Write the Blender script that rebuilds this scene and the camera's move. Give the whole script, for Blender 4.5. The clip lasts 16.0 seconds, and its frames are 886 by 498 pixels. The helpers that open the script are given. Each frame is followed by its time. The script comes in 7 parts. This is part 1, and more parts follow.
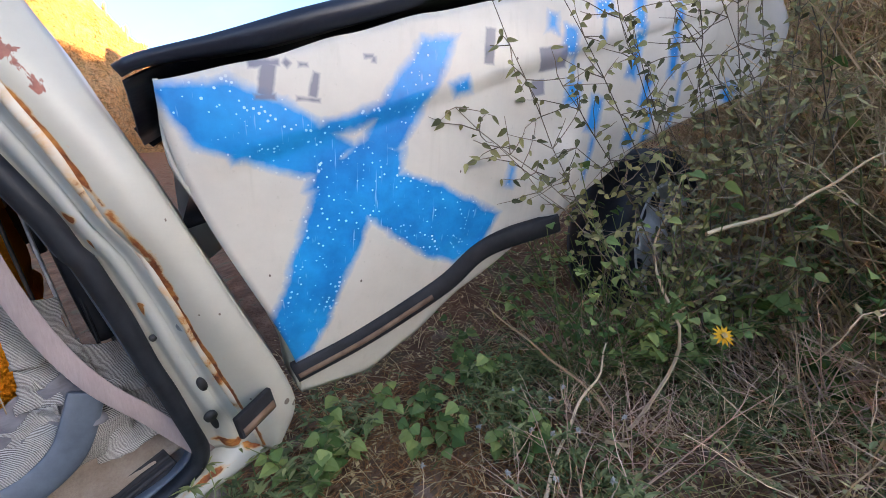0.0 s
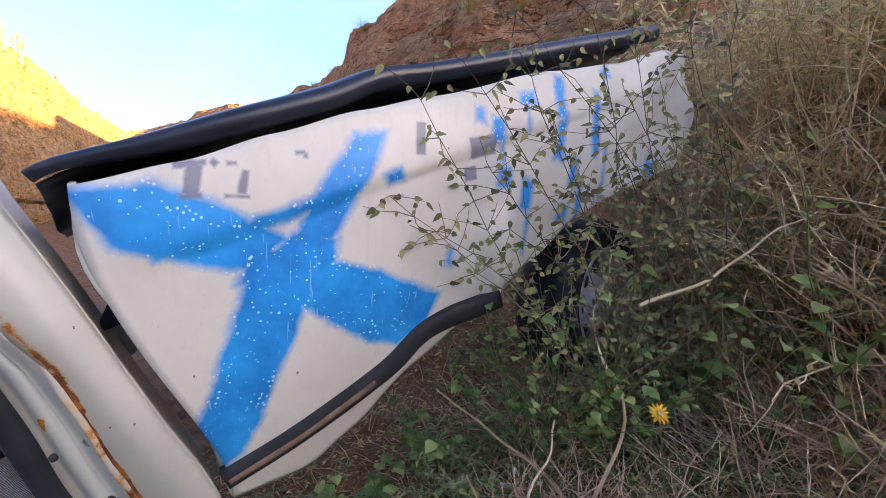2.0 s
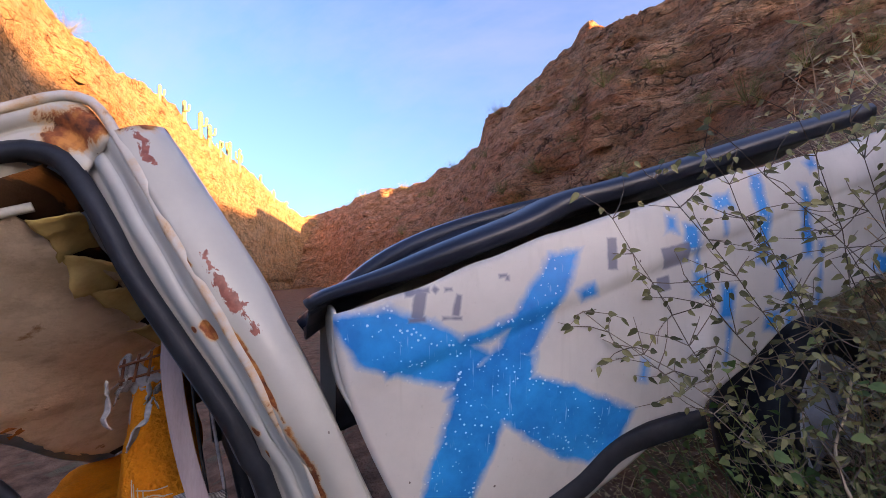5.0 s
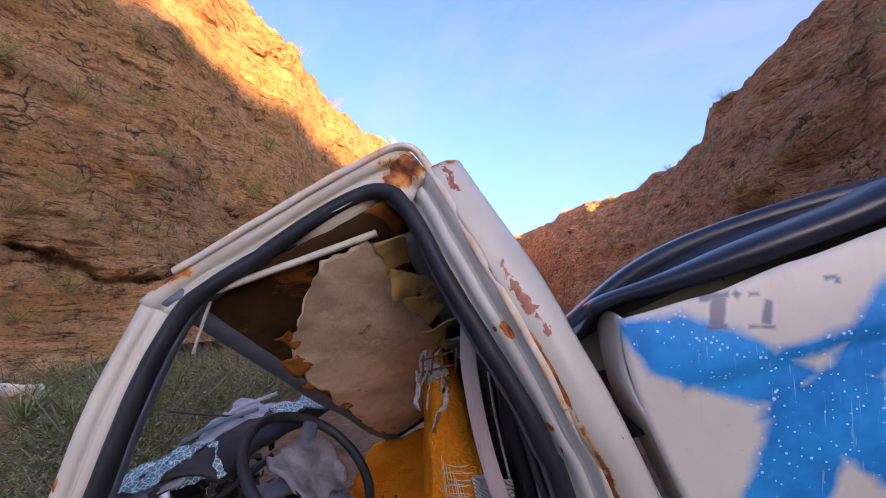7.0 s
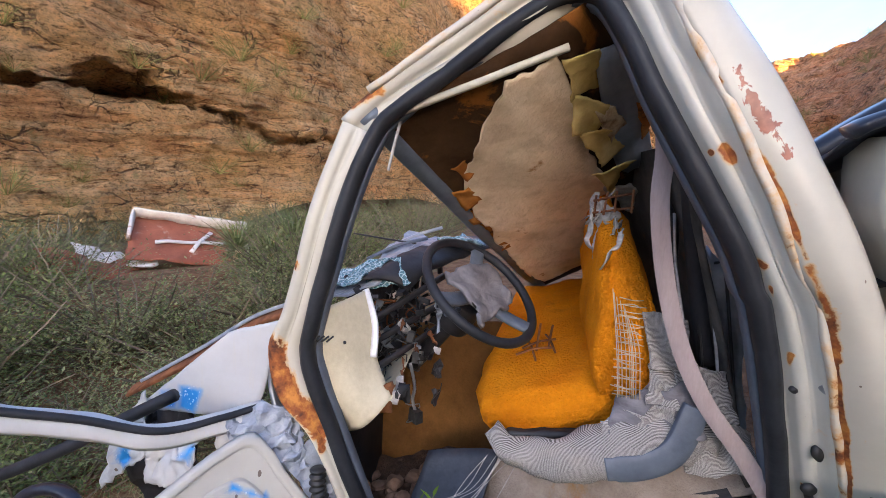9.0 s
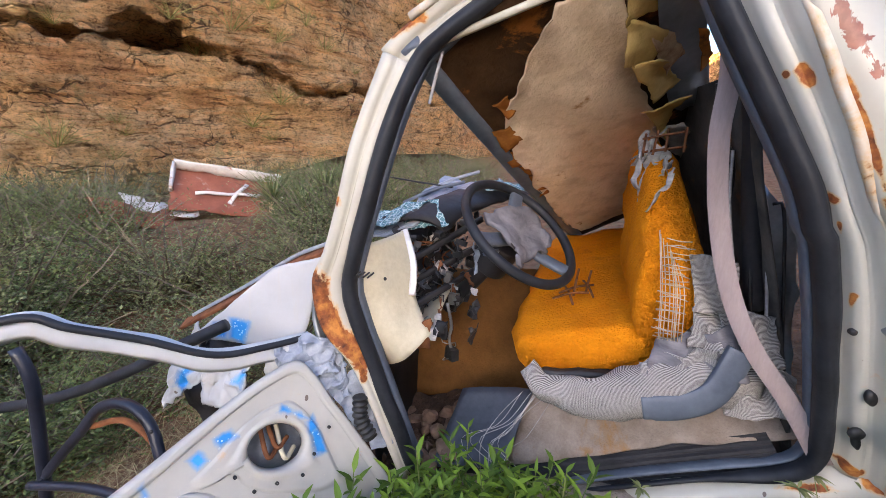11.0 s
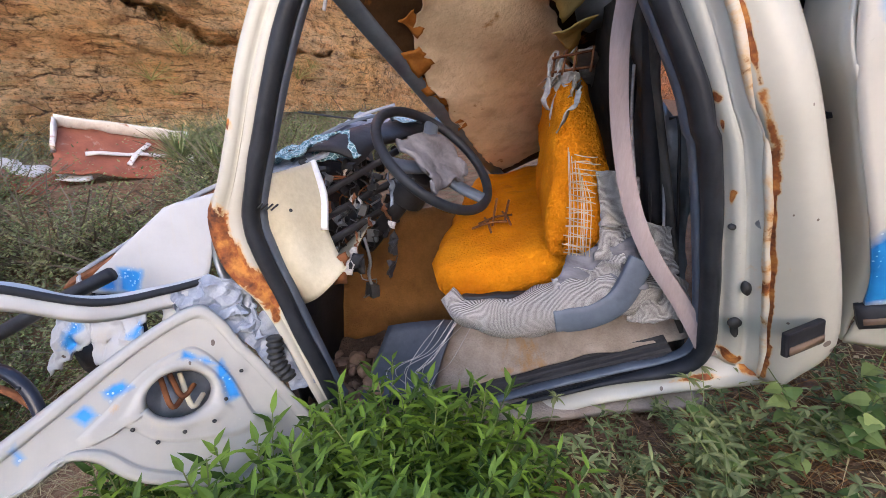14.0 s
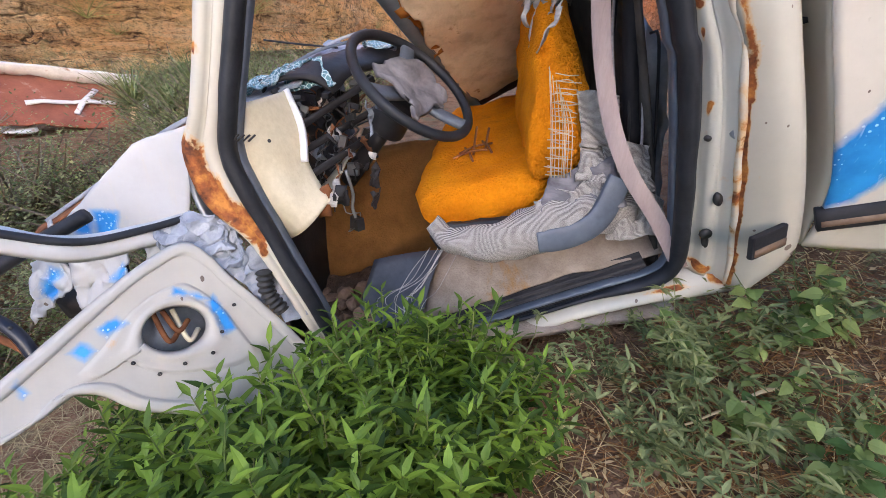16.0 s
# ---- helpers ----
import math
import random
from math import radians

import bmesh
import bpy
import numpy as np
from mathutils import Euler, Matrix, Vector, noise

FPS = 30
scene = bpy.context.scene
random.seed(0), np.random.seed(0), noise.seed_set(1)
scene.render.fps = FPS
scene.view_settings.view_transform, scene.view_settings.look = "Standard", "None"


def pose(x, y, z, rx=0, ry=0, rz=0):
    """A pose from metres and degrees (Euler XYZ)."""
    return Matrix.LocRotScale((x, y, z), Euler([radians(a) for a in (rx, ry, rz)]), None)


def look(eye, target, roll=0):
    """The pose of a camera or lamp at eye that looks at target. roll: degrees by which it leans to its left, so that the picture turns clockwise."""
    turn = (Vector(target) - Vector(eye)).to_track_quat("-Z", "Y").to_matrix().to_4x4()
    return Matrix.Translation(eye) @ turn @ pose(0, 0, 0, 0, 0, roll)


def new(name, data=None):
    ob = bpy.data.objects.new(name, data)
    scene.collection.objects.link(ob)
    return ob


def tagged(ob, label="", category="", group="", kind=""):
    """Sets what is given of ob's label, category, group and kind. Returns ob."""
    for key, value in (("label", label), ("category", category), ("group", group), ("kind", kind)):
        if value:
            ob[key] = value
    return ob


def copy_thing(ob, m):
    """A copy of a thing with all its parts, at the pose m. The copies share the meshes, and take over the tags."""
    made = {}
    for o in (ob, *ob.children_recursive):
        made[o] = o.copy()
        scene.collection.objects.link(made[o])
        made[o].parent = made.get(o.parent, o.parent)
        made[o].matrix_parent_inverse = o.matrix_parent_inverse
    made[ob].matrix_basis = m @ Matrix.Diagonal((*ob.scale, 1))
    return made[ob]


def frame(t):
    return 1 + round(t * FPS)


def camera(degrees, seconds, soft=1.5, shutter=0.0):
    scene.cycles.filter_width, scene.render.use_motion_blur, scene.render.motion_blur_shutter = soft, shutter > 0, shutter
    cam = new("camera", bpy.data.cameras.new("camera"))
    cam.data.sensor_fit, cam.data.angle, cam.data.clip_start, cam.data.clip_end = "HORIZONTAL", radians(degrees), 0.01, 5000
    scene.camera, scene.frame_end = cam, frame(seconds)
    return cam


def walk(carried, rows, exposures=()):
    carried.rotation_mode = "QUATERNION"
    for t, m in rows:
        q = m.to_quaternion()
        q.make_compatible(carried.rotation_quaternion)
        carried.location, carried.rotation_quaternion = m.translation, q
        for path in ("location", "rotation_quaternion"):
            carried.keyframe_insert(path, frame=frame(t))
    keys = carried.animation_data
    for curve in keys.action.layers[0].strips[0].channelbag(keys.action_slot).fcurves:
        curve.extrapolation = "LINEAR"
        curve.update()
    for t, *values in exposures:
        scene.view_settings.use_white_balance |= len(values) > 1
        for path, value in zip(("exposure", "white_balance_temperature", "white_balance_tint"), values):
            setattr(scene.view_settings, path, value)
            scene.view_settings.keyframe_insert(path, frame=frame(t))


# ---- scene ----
cam = camera(92.4, 16.0, soft=0.7)
METRES, EYE, TILT, LEAN, TURN = 0.9, 1.2, -12.0, 0.0, 0.0
ROWS = [
    (0.0, 0.0, 0.0, 0.0, -0.0, 0.0, 0.0),
    (0.5, 0.0167, -0.006, 0.0143, -0.16, 2.06, 0.5),
    (1.0, 0.0458, 0.0014, 0.0367, -1.69, 4.96, 1.19),
    (1.5, 0.0672, 0.0014, 0.054, -3.25, 6.34, 2.03),
    (2.0, 0.0642, -0.0085, 0.0662, -4.65, 7.47, 2.53),
    (2.5, 0.0388, -0.0226, 0.0955, -3.89, 8.72, 2.75),
    (3.0, 0.0312, -0.0393, 0.1212, -2.57, 10.45, 2.94),
    (5.5, -0.1206, -0.1157, 0.1678, 20.11, 18.3, -2.48),
    (6.0, -0.1638, -0.1353, 0.1658, 27.75, 18.97, -3.81),
    (6.5, -0.1758, -0.1514, 0.1596, 32.02, 18.96, -4.31),
    (7.0, -0.2041, -0.1999, 0.1186, 39.49, 17.7, -6.51),
    (7.5, -0.2578, -0.2337, 0.0647, 48.96, 11.69, -9.14),
    (8.0, -0.2973, -0.2337, 0.0264, 53.02, 4.96, -10.03),
    (8.5, -0.3076, -0.2312, -0.0073, 54.33, 0.81, -10.85),
    (9.0, -0.3198, -0.2581, -0.0216, 55.89, -1.86, -11.99),
    (11.5, -0.3339, -0.2695, -0.0928, 59.9, -8.94, -12.37),
    (12.0, -0.3263, -0.2537, -0.0975, 58.56, -8.82, -12.5),
    (12.5, -0.3248, -0.2341, -0.1067, 56.17, -8.76, -12.69),
    (13.0, -0.3202, -0.2189, -0.1153, 54.89, -9.09, -11.94),
    (13.5, -0.3135, -0.2026, -0.1412, 52.79, -10.72, -11.2),
    (14.0, -0.3071, -0.1893, -0.1688, 50.81, -11.8, -11.1),
    (14.5, -0.2897, -0.1926, -0.1738, 49.32, -13.15, -10.65),
    (15.0, -0.2874, -0.2141, -0.1898, 46.84, -14.56, -10.41),
    (15.5, -0.2861, -0.2331, -0.2015, 46.16, -15.87, -10.02),
    (16.0, -0.2962, -0.2228, -0.2204, 46.98, -18.42, -9.48),
]
walk(cam, [(t, pose(0, 0, EYE, TILT, LEAN, TURN) @ pose(METRES * x, METRES * y, METRES * z, 90 + pitch, roll, yaw)) for t, x, y, z, yaw, pitch, roll in ROWS],
     [(0.0, 3.74, 6950, 16), (3.0, 3.55, 7050, 30), (5.5, 2.98, 6800, 33), (7.0, 3.1, 6800, 33), (8.0, 3.5, 7200, 26), (9.0, 3.9, 7500, 21), (11.5, 4.1, 7600, 21), (13.0, 4.1, 7600, 21), (16.0, 4.2, 7700, 21)])

# ---- world and sun ----
SUN_EL, SUN_AZ = 7.0, -118.0
world = bpy.data.worlds.new("world")
scene.world = world
world.use_nodes = True
wn, wl = world.node_tree.nodes, world.node_tree.links
sky = wn.new("ShaderNodeTexSky")
sky.sky_type, sky.sun_disc = "NISHITA", False
sky.sun_elevation, sky.sun_rotation = radians(SUN_EL), radians(-SUN_AZ)
sky.air_density, sky.dust_density, sky.ozone_density = 0.8, 4.5, 3.2
wn["Background"].inputs["Strength"].default_value = 0.10
# thin drawn-out cloud over the blue
wt, wm, wc = wn.new("ShaderNodeTexCoord"), wn.new("ShaderNodeMapping"), wn.new("ShaderNodeTexNoise")
wm.inputs["Rotation"].default_value, wm.inputs["Scale"].default_value = (0.5, 0.9, 0.4), (0.7, 2.6, 2.0)
wc.inputs["Scale"].default_value, wc.inputs["Detail"].default_value, wc.inputs["Roughness"].default_value = 1.6, 7, 0.62
wr, wx = wn.new("ShaderNodeValToRGB"), wn.new("ShaderNodeMix")
wr.color_ramp.elements[0].position, wr.color_ramp.elements[1].position = 0.46, 0.80
wr.color_ramp.elements[1].color = (0.40, 0.40, 0.40, 1)
wx.data_type = "RGBA"
wx.inputs[7].default_value = (1.0, 1.05, 1.15, 1)
wl.new(wt.outputs["Generated"], wm.inputs[0])
wl.new(wm.outputs[0], wc.inputs["Vector"])
wl.new(wc.outputs["Fac"], wr.inputs[0])
wl.new(wr.outputs[0], wx.inputs[0])
wl.new(sky.outputs[0], wx.inputs[6])
wl.new(wx.outputs[2], wn["Background"].inputs["Color"])
to_sun = Vector((-math.sin(radians(SUN_AZ)) * math.cos(radians(SUN_EL)), math.cos(radians(SUN_AZ)) * math.cos(radians(SUN_EL)), math.sin(radians(SUN_EL))))
sun = new("sun", bpy.data.lights.new("sun", "SUN"))
sun.data.energy, sun.data.angle, sun.data.color = 4.2, radians(0.5), (1.0, 0.57, 0.22)
sun.matrix_world = look(to_sun * 50, (0, 0, 0))


# ---- materials ----
def ramp(nt, fac, stops):
    r = nt.nodes.new("ShaderNodeValToRGB")
    el = r.color_ramp.elements
    while len(el) < len(stops):
        el.new(0.5)
    for e, (p, c) in zip(el, stops):
        e.position, e.color = p, (*c, 1) if len(c) == 3 else c
    nt.links.new(fac, r.inputs[0])
    return r.outputs[0]


def coords(nt, stretch=(1, 1, 1)):
    tc = nt.nodes.new("ShaderNodeTexCoord")
    mp = nt.nodes.new("ShaderNodeMapping")
    mp.inputs["Scale"].default_value = stretch
    nt.links.new(tc.outputs["Object"], mp.inputs[0])
    return mp.outputs[0]


def noise_tex(nt, co, scale, detail=6, rough=0.6, distort=0.0):
    n = nt.nodes.new("ShaderNodeTexNoise")
    n.inputs["Scale"].default_value, n.inputs["Detail"].default_value = scale, detail
    n.inputs["Roughness"].default_value, n.inputs["Distortion"].default_value = rough, distort
    nt.links.new(co, n.inputs["Vector"])
    return n.outputs["Fac"]


def calc(nt, op, a, b=None, c=None, clamp=False):
    m = nt.nodes.new("ShaderNodeMath")
    m.operation, m.use_clamp = op, clamp
    for s, v in zip(m.inputs, (a, b, c)):
        if v is None:
            continue
        if isinstance(v, (int, float)):
            s.default_value = v
        else:
            nt.links.new(v, s)
    return m.outputs[0]


def blend(nt, fac, a, b, mode="MIX"):
    m = nt.nodes.new("ShaderNodeMix")
    m.data_type, m.blend_type = "RGBA", mode
    for s, v in ((m.inputs[0], fac), (m.inputs[6], a), (m.inputs[7], b)):
        if isinstance(v, (int, float)):
            s.default_value = v
        elif isinstance(v, tuple):
            s.default_value = (*v, 1)
        else:
            nt.links.new(v, s)
    return m.outputs[2]


def blank(name):
    m = bpy.data.materials.new(name)
    m.use_nodes = True
    return m, m.node_tree, m.node_tree.nodes["Principled BSDF"]


def bumped(nt, bsdf, height, strength=0.3, distance=0.005):
    b = nt.nodes.new("ShaderNodeBump")
    b.inputs["Strength"].default_value, b.inputs["Distance"].default_value = strength, distance
    nt.links.new(height, b.inputs["Height"])
    nt.links.new(b.outputs[0], bsdf.inputs["Normal"])


def surface(name, dark, light, scale=8, rough=0.7, metal=0.0, spots=None, spot_scale=3, spot_from=0.6, spot_soft=0.08, bump=0.3, relief=0.004, stretch=(1, 1, 1), grain=60, spec=0.4):
    """Two tones mixed by noise, spots of a third tone, and a fine relief."""
    m, nt, bsdf = blank(name)
    co = coords(nt, stretch)
    col = ramp(nt, noise_tex(nt, co, scale), [(0.3, dark), (0.7, light)])
    fine = noise_tex(nt, co, grain, 3)
    col = blend(nt, 0.35, col, ramp(nt, fine, [(0.25, (0.55, 0.55, 0.55)), (0.75, (1, 1, 1))]), "MULTIPLY")
    if spots:
        mask = ramp(nt, noise_tex(nt, co, spot_scale, 8, 0.65, 0.3), [(spot_from, (0, 0, 0)), (spot_from + spot_soft, (1, 1, 1))])
        col = blend(nt, mask, col, spots)
    nt.links.new(col, bsdf.inputs["Base Color"])
    bsdf.inputs["Roughness"].default_value, bsdf.inputs["Metallic"].default_value = rough, metal
    bsdf.inputs["Specular IOR Level"].default_value = spec
    bumped(nt, bsdf, fine, bump, relief)
    return m


def leafy(name, dark, light, through_light=0.25, rough=0.55):
    """Leaves: a tone of its own for each leaf, some light through them."""
    m, nt, bsdf = blank(name)
    g = nt.nodes.new("ShaderNodeNewGeometry")
    col = ramp(nt, g.outputs["Random Per Island"], [(0.0, dark), (1.0, light)])
    nt.links.new(col, bsdf.inputs["Base Color"])
    bsdf.inputs["Roughness"].default_value = rough
    bsdf.inputs["Specular IOR Level"].default_value = 0.3
    tr = nt.nodes.new("ShaderNodeBsdfTranslucent")
    nt.links.new(col, tr.inputs["Color"])
    mx = nt.nodes.new("ShaderNodeMixShader")
    mx.inputs[0].default_value = through_light
    nt.links.new(bsdf.outputs[0], mx.inputs[1])
    nt.links.new(tr.outputs[0], mx.inputs[2])
    nt.links.new(mx.outputs[0], nt.nodes["Material Output"].inputs["Surface"])
    return m


RUST = (0.19, 0.06, 0.025)


def near_line(nt, co, a, b):
    """Distance from the line between two places."""
    def vec(op, p, q):
        m = nt.nodes.new("ShaderNodeVectorMath")
        m.operation = op
        for s, v in zip(m.inputs, (p, q)):
            if isinstance(v, (tuple, Vector)):
                s.default_value = v
            else:
                nt.links.new(v, s)
        return m.outputs["Value"] if op in ("DOT_PRODUCT", "DISTANCE") else m.outputs[0]
    a, b = Vector(a), Vector(b)
    if (b - a).length < 1e-4:
        return vec("DISTANCE", co, a)
    way = (b - a) / (b - a).length_squared
    t = calc(nt, "MULTIPLY", vec("DOT_PRODUCT", vec("SUBTRACT", co, a), way), 1.0, clamp=True)
    along = nt.nodes.new("ShaderNodeVectorMath")
    along.operation = "SCALE"
    along.inputs[0].default_value = b - a
    nt.links.new(t, along.inputs["Scale"])
    return vec("DISTANCE", vec("SUBTRACT", co, along.outputs[0]), a)


def patches(nt, co, lines, grow):
    """1 on the lines (a, b, radius), falling to 0 at grow radii from them."""
    top = None
    for a, b, r in lines:
        d = calc(nt, "MULTIPLY_ADD", near_line(nt, co, a, b), -1.0 / (grow * r), 1.0, clamp=True)
        top = d if top is None else calc(nt, "MAXIMUM", top, d)
    return top


def car_paint(name, base, rust_from=0.76, strokes=(), letters=(), shapes=(), rust_lines=(), scrapes=(), smudge=(0.5, 0.46, 0.38), rust_scale=13.0, soft=0.010, flakes=-0.36):
    """Old gloss paint with dust, chips and rust; blue spray paint as strokes (ax, az, bx, bz, half width) and as rounded convex shapes."""
    m, nt, bsdf = blank(name)
    co = coords(nt)
    grime = noise_tex(nt, co, 2.2, 8, 0.7)
    col = ramp(nt, grime, [(0.3, tuple(0.82 * c for c in base)), (0.62, base)])
    speck = noise_tex(nt, co, 90, 3)
    col = blend(nt, ramp(nt, speck, [(0.66, (0, 0, 0)), (0.74, (0.5, 0.5, 0.5))]), col, smudge)
    flake = nt.nodes.new("ShaderNodeTexVoronoi")
    flake.inputs["Scale"].default_value = 26
    nt.links.new(coords(nt, (1, 1, 0.6)), flake.inputs["Vector"])
    col = blend(nt, calc(nt, "LESS_THAN", flake.outputs["Distance"], calc(nt, "MULTIPLY_ADD", noise_tex(nt, co, 7, 5), 0.75, flakes)), col, (0.16, 0.12, 0.10))
    streak = noise_tex(nt, coords(nt, (1, 1, 0.05)), 34, 4)
    col = blend(nt, ramp(nt, streak, [(0.56, (0, 0, 0)), (0.70, (0.35, 0.35, 0.35))]), col, smudge)
    if strokes or shapes:
        sep = nt.nodes.new("ShaderNodeSeparateXYZ")
        nt.links.new(co, sep.inputs[0])
        wob = calc(nt, "MULTIPLY_ADD", noise_tex(nt, co, 30, 5), 0.022, -0.011)
        wob = calc(nt, "ADD", wob, calc(nt, "MULTIPLY_ADD", noise_tex(nt, co, 7, 3), 0.03, -0.015))
        for tone in ("blue", "grey"):
            cover = None
            for ax, az, bx, bz, hw in strokes if tone == "blue" else letters:
                length = math.hypot(bx - ax, bz - az)
                cx, cz = (bx - ax) / length, (bz - az) / length
                px, pz = calc(nt, "SUBTRACT", sep.outputs[0], ax), calc(nt, "SUBTRACT", sep.outputs[2], az)
                along = calc(nt, "ADD", calc(nt, "MULTIPLY", px, cx), calc(nt, "MULTIPLY", pz, cz))
                across = calc(nt, "SUBTRACT", calc(nt, "MULTIPLY", px, cz), calc(nt, "MULTIPLY", pz, cx))
                d = calc(nt, "MAXIMUM", calc(nt, "SUBTRACT", calc(nt, "ABSOLUTE", across), hw + 0.002),
                         calc(nt, "SUBTRACT", calc(nt, "ABSOLUTE", calc(nt, "SUBTRACT", along, length / 2)), length / 2))
                cover = d if cover is None else calc(nt, "MINIMUM", cover, d)
            for shape in shapes if tone == "blue" else ():
                inside = None
                for (ax, az), (bx, bz) in zip(shape, shape[1:] + shape[:1]):
                    length = math.hypot(bx - ax, bz - az)
                    nx, nz = -(bz - az) / length, (bx - ax) / length
                    d = calc(nt, "MULTIPLY_ADD", sep.outputs[0], nx, calc(nt, "MULTIPLY_ADD", sep.outputs[2], nz, -nx * ax - nz * az))
                    inside = d if inside is None else calc(nt, "MAXIMUM", inside, d)
                cover = inside if cover is None else calc(nt, "MINIMUM", cover, inside)
            if cover is None:
                continue
            cover = calc(nt, "ADD", cover, wob if tone == "blue" else calc(nt, "MULTIPLY", wob, 0.45))
            mask = calc(nt, "MULTIPLY_ADD", cover, -0.5 / (soft if tone == "blue" else 0.003), 0.5, clamp=True)
            if tone == "blue":
                thin = ramp(nt, noise_tex(nt, co, 9, 5), [(0.35, (0.0005, 0.20, 0.54)), (0.62, (0.001, 0.31, 0.72))])
                dots = nt.nodes.new("ShaderNodeTexVoronoi")
                dots.inputs["Scale"].default_value = 85
                nt.links.new(co, dots.inputs["Vector"])
                chips = calc(nt, "LESS_THAN", dots.outputs["Distance"], calc(nt, "MULTIPLY_ADD", noise_tex(nt, co, 13, 3), 0.75, -0.21))
                thin = blend(nt, chips, thin, (0.42, 0.66, 0.86))
                drip = noise_tex(nt, coords(nt, (1, 1, 0.06)), 130, 2)
                thin = blend(nt, ramp(nt, drip, [(0.66, (0, 0, 0)), (0.71, (0.5, 0.5, 0.5))]), thin, (0.3, 0.52, 0.80))
                col = blend(nt, mask, col, thin)
            else:
                col = blend(nt, calc(nt, "MULTIPLY", mask, 0.85), col, (0.15, 0.15, 0.20))
    rusty = noise_tex(nt, co, rust_scale, 9, 0.68, 0.4)
    if scrapes:
        worn = calc(nt, "MULTIPLY_ADD", patches(nt, co, scrapes, 1.8), 0.55, noise_tex(nt, coords(nt, (1, 1, 0.7)), 38, 8, 0.7, 0.5))
        col = blend(nt, ramp(nt, worn, [(0.745, (0, 0, 0)), (0.76, (1, 1, 1))]), col, ramp(nt, noise_tex(nt, co, 60, 4), [(0.35, (0.20, 0.05, 0.032)), (0.65, (0.34, 0.105, 0.065))]))
    if rust_lines:
        rusty = calc(nt, "MULTIPLY_ADD", patches(nt, co, rust_lines, 1.8), 0.58, rusty)
    edge = ramp(nt, rusty, [(rust_from - 0.02, (0, 0, 0)), (rust_from + 0.03, (1, 1, 1))])
    stain = ramp(nt, rusty, [(rust_from - 0.13, (0, 0, 0)), (rust_from, (0.75, 0.75, 0.75))])
    col = blend(nt, stain, col, (0.60, 0.33, 0.11))
    tone = ramp(nt, noise_tex(nt, co, 26, 6), [(0.34, (0.075, 0.022, 0.012)), (0.50, (0.30, 0.085, 0.022)), (0.66, (0.60, 0.24, 0.055))])
    col = blend(nt, edge, col, tone)
    nt.links.new(col, bsdf.inputs["Base Color"])
    nt.links.new(ramp(nt, rusty, [(rust_from - 0.05, (0.36, 0.36, 0.36)), (rust_from + 0.02, (0.75, 0.75, 0.75))]), bsdf.inputs["Roughness"])
    bsdf.inputs["Specular IOR Level"].default_value = 0.4
    bumped(nt, bsdf, calc(nt, "ADD", calc(nt, "MULTIPLY", edge, -0.6), calc(nt, "MULTIPLY", grime, 0.4)), 0.35, 0.004)
    return m


UP = Vector((0, 0, 1))
H_AX = Vector((0.690, 0.724, 0)).normalized()
N_AX = Vector((H_AX.y, -H_AX.x, 0))


def cab(h, z, n):
    """A place on the cab: h towards the tail, z up, n out of the driver's side."""
    return H_AX * h + N_AX * n + UP * z


def side_n(h, z):
    """How far the door frame stands out at a place on the cab's side."""
    return -1.24 - 0.178 * h + 0.51 * z - 0.197 * z * z + 0.282 * h * z


def frame_pt(h, z, out=0.0):
    return cab(h, z, side_n(h, z) + out)


def on_side(out, *lines):
    """Lines (h, z, h, z, radius) laid on the cab's side."""
    return [(frame_pt(a, b, out), frame_pt(c, d, out), r) for a, b, c, d, r in lines]


CREAM = (0.53, 0.505, 0.43)
M_CAB = car_paint("cream_paint", CREAM, 0.77,
    rust_lines=on_side(0.02, (-0.955, 0.81, -0.944, 0.733, 0.030), (-0.944, 0.733, -0.907, 0.672, 0.038), (-0.907, 0.672, -0.861, 0.638, 0.034), (-0.861, 0.638, -0.829, 0.605, 0.024),
                       (-0.829, 0.605, -0.826, 0.55, 0.010), (-0.937, 0.86, -0.945, 0.80, 0.010), (-0.897, 1.022, -0.897, 1.014, 0.011), (-0.774, 1.418, -0.714, 1.446, 0.018),
                       (-0.714, 1.465, -0.584, 1.535, 0.006), (-0.50, 1.585, -0.33, 1.68, 0.006), (-0.235, 1.665, -0.137, 1.692, 0.034), (0.16, 0.40, 0.38, 0.455, 0.009), (0.215, 0.443, 0.25, 0.452, 0.010), (0.36, 0.479, 0.375, 0.473, 0.018))
    + on_side(0.04, (-0.019, 1.371, 0.047, 1.264, 0.006), (0.047, 1.264, 0.118, 1.129, 0.005), (0.125, 1.115, 0.169, 1.039, 0.008), (0.172, 1.045, 0.196, 0.949, 0.010), (0.196, 0.949, 0.248, 0.813, 0.005), (0.248, 0.813, 0.303, 0.676, 0.006), (0.303, 0.676, 0.345, 0.576, 0.005), (0.345, 0.576, 0.385, 0.473, 0.010), (-0.06, 1.45, -0.045, 1.42, 0.006)),
    scrapes=on_side(0.05, (-0.022, 1.445, 0.006, 1.389, 0.012), (0.006, 1.389, 0.033, 1.345, 0.018), (0.033, 1.345, 0.066, 1.300, 0.013), (-0.135, 1.675, -0.096, 1.618, 0.018), (-0.096, 1.618, -0.076, 1.59, 0.010), (-0.16, 1.69, -0.12, 1.69, 0.014), (0.02, 1.28, 0.06, 1.22, 0.005), (-0.05, 1.52, -0.035, 1.50, 0.004)))
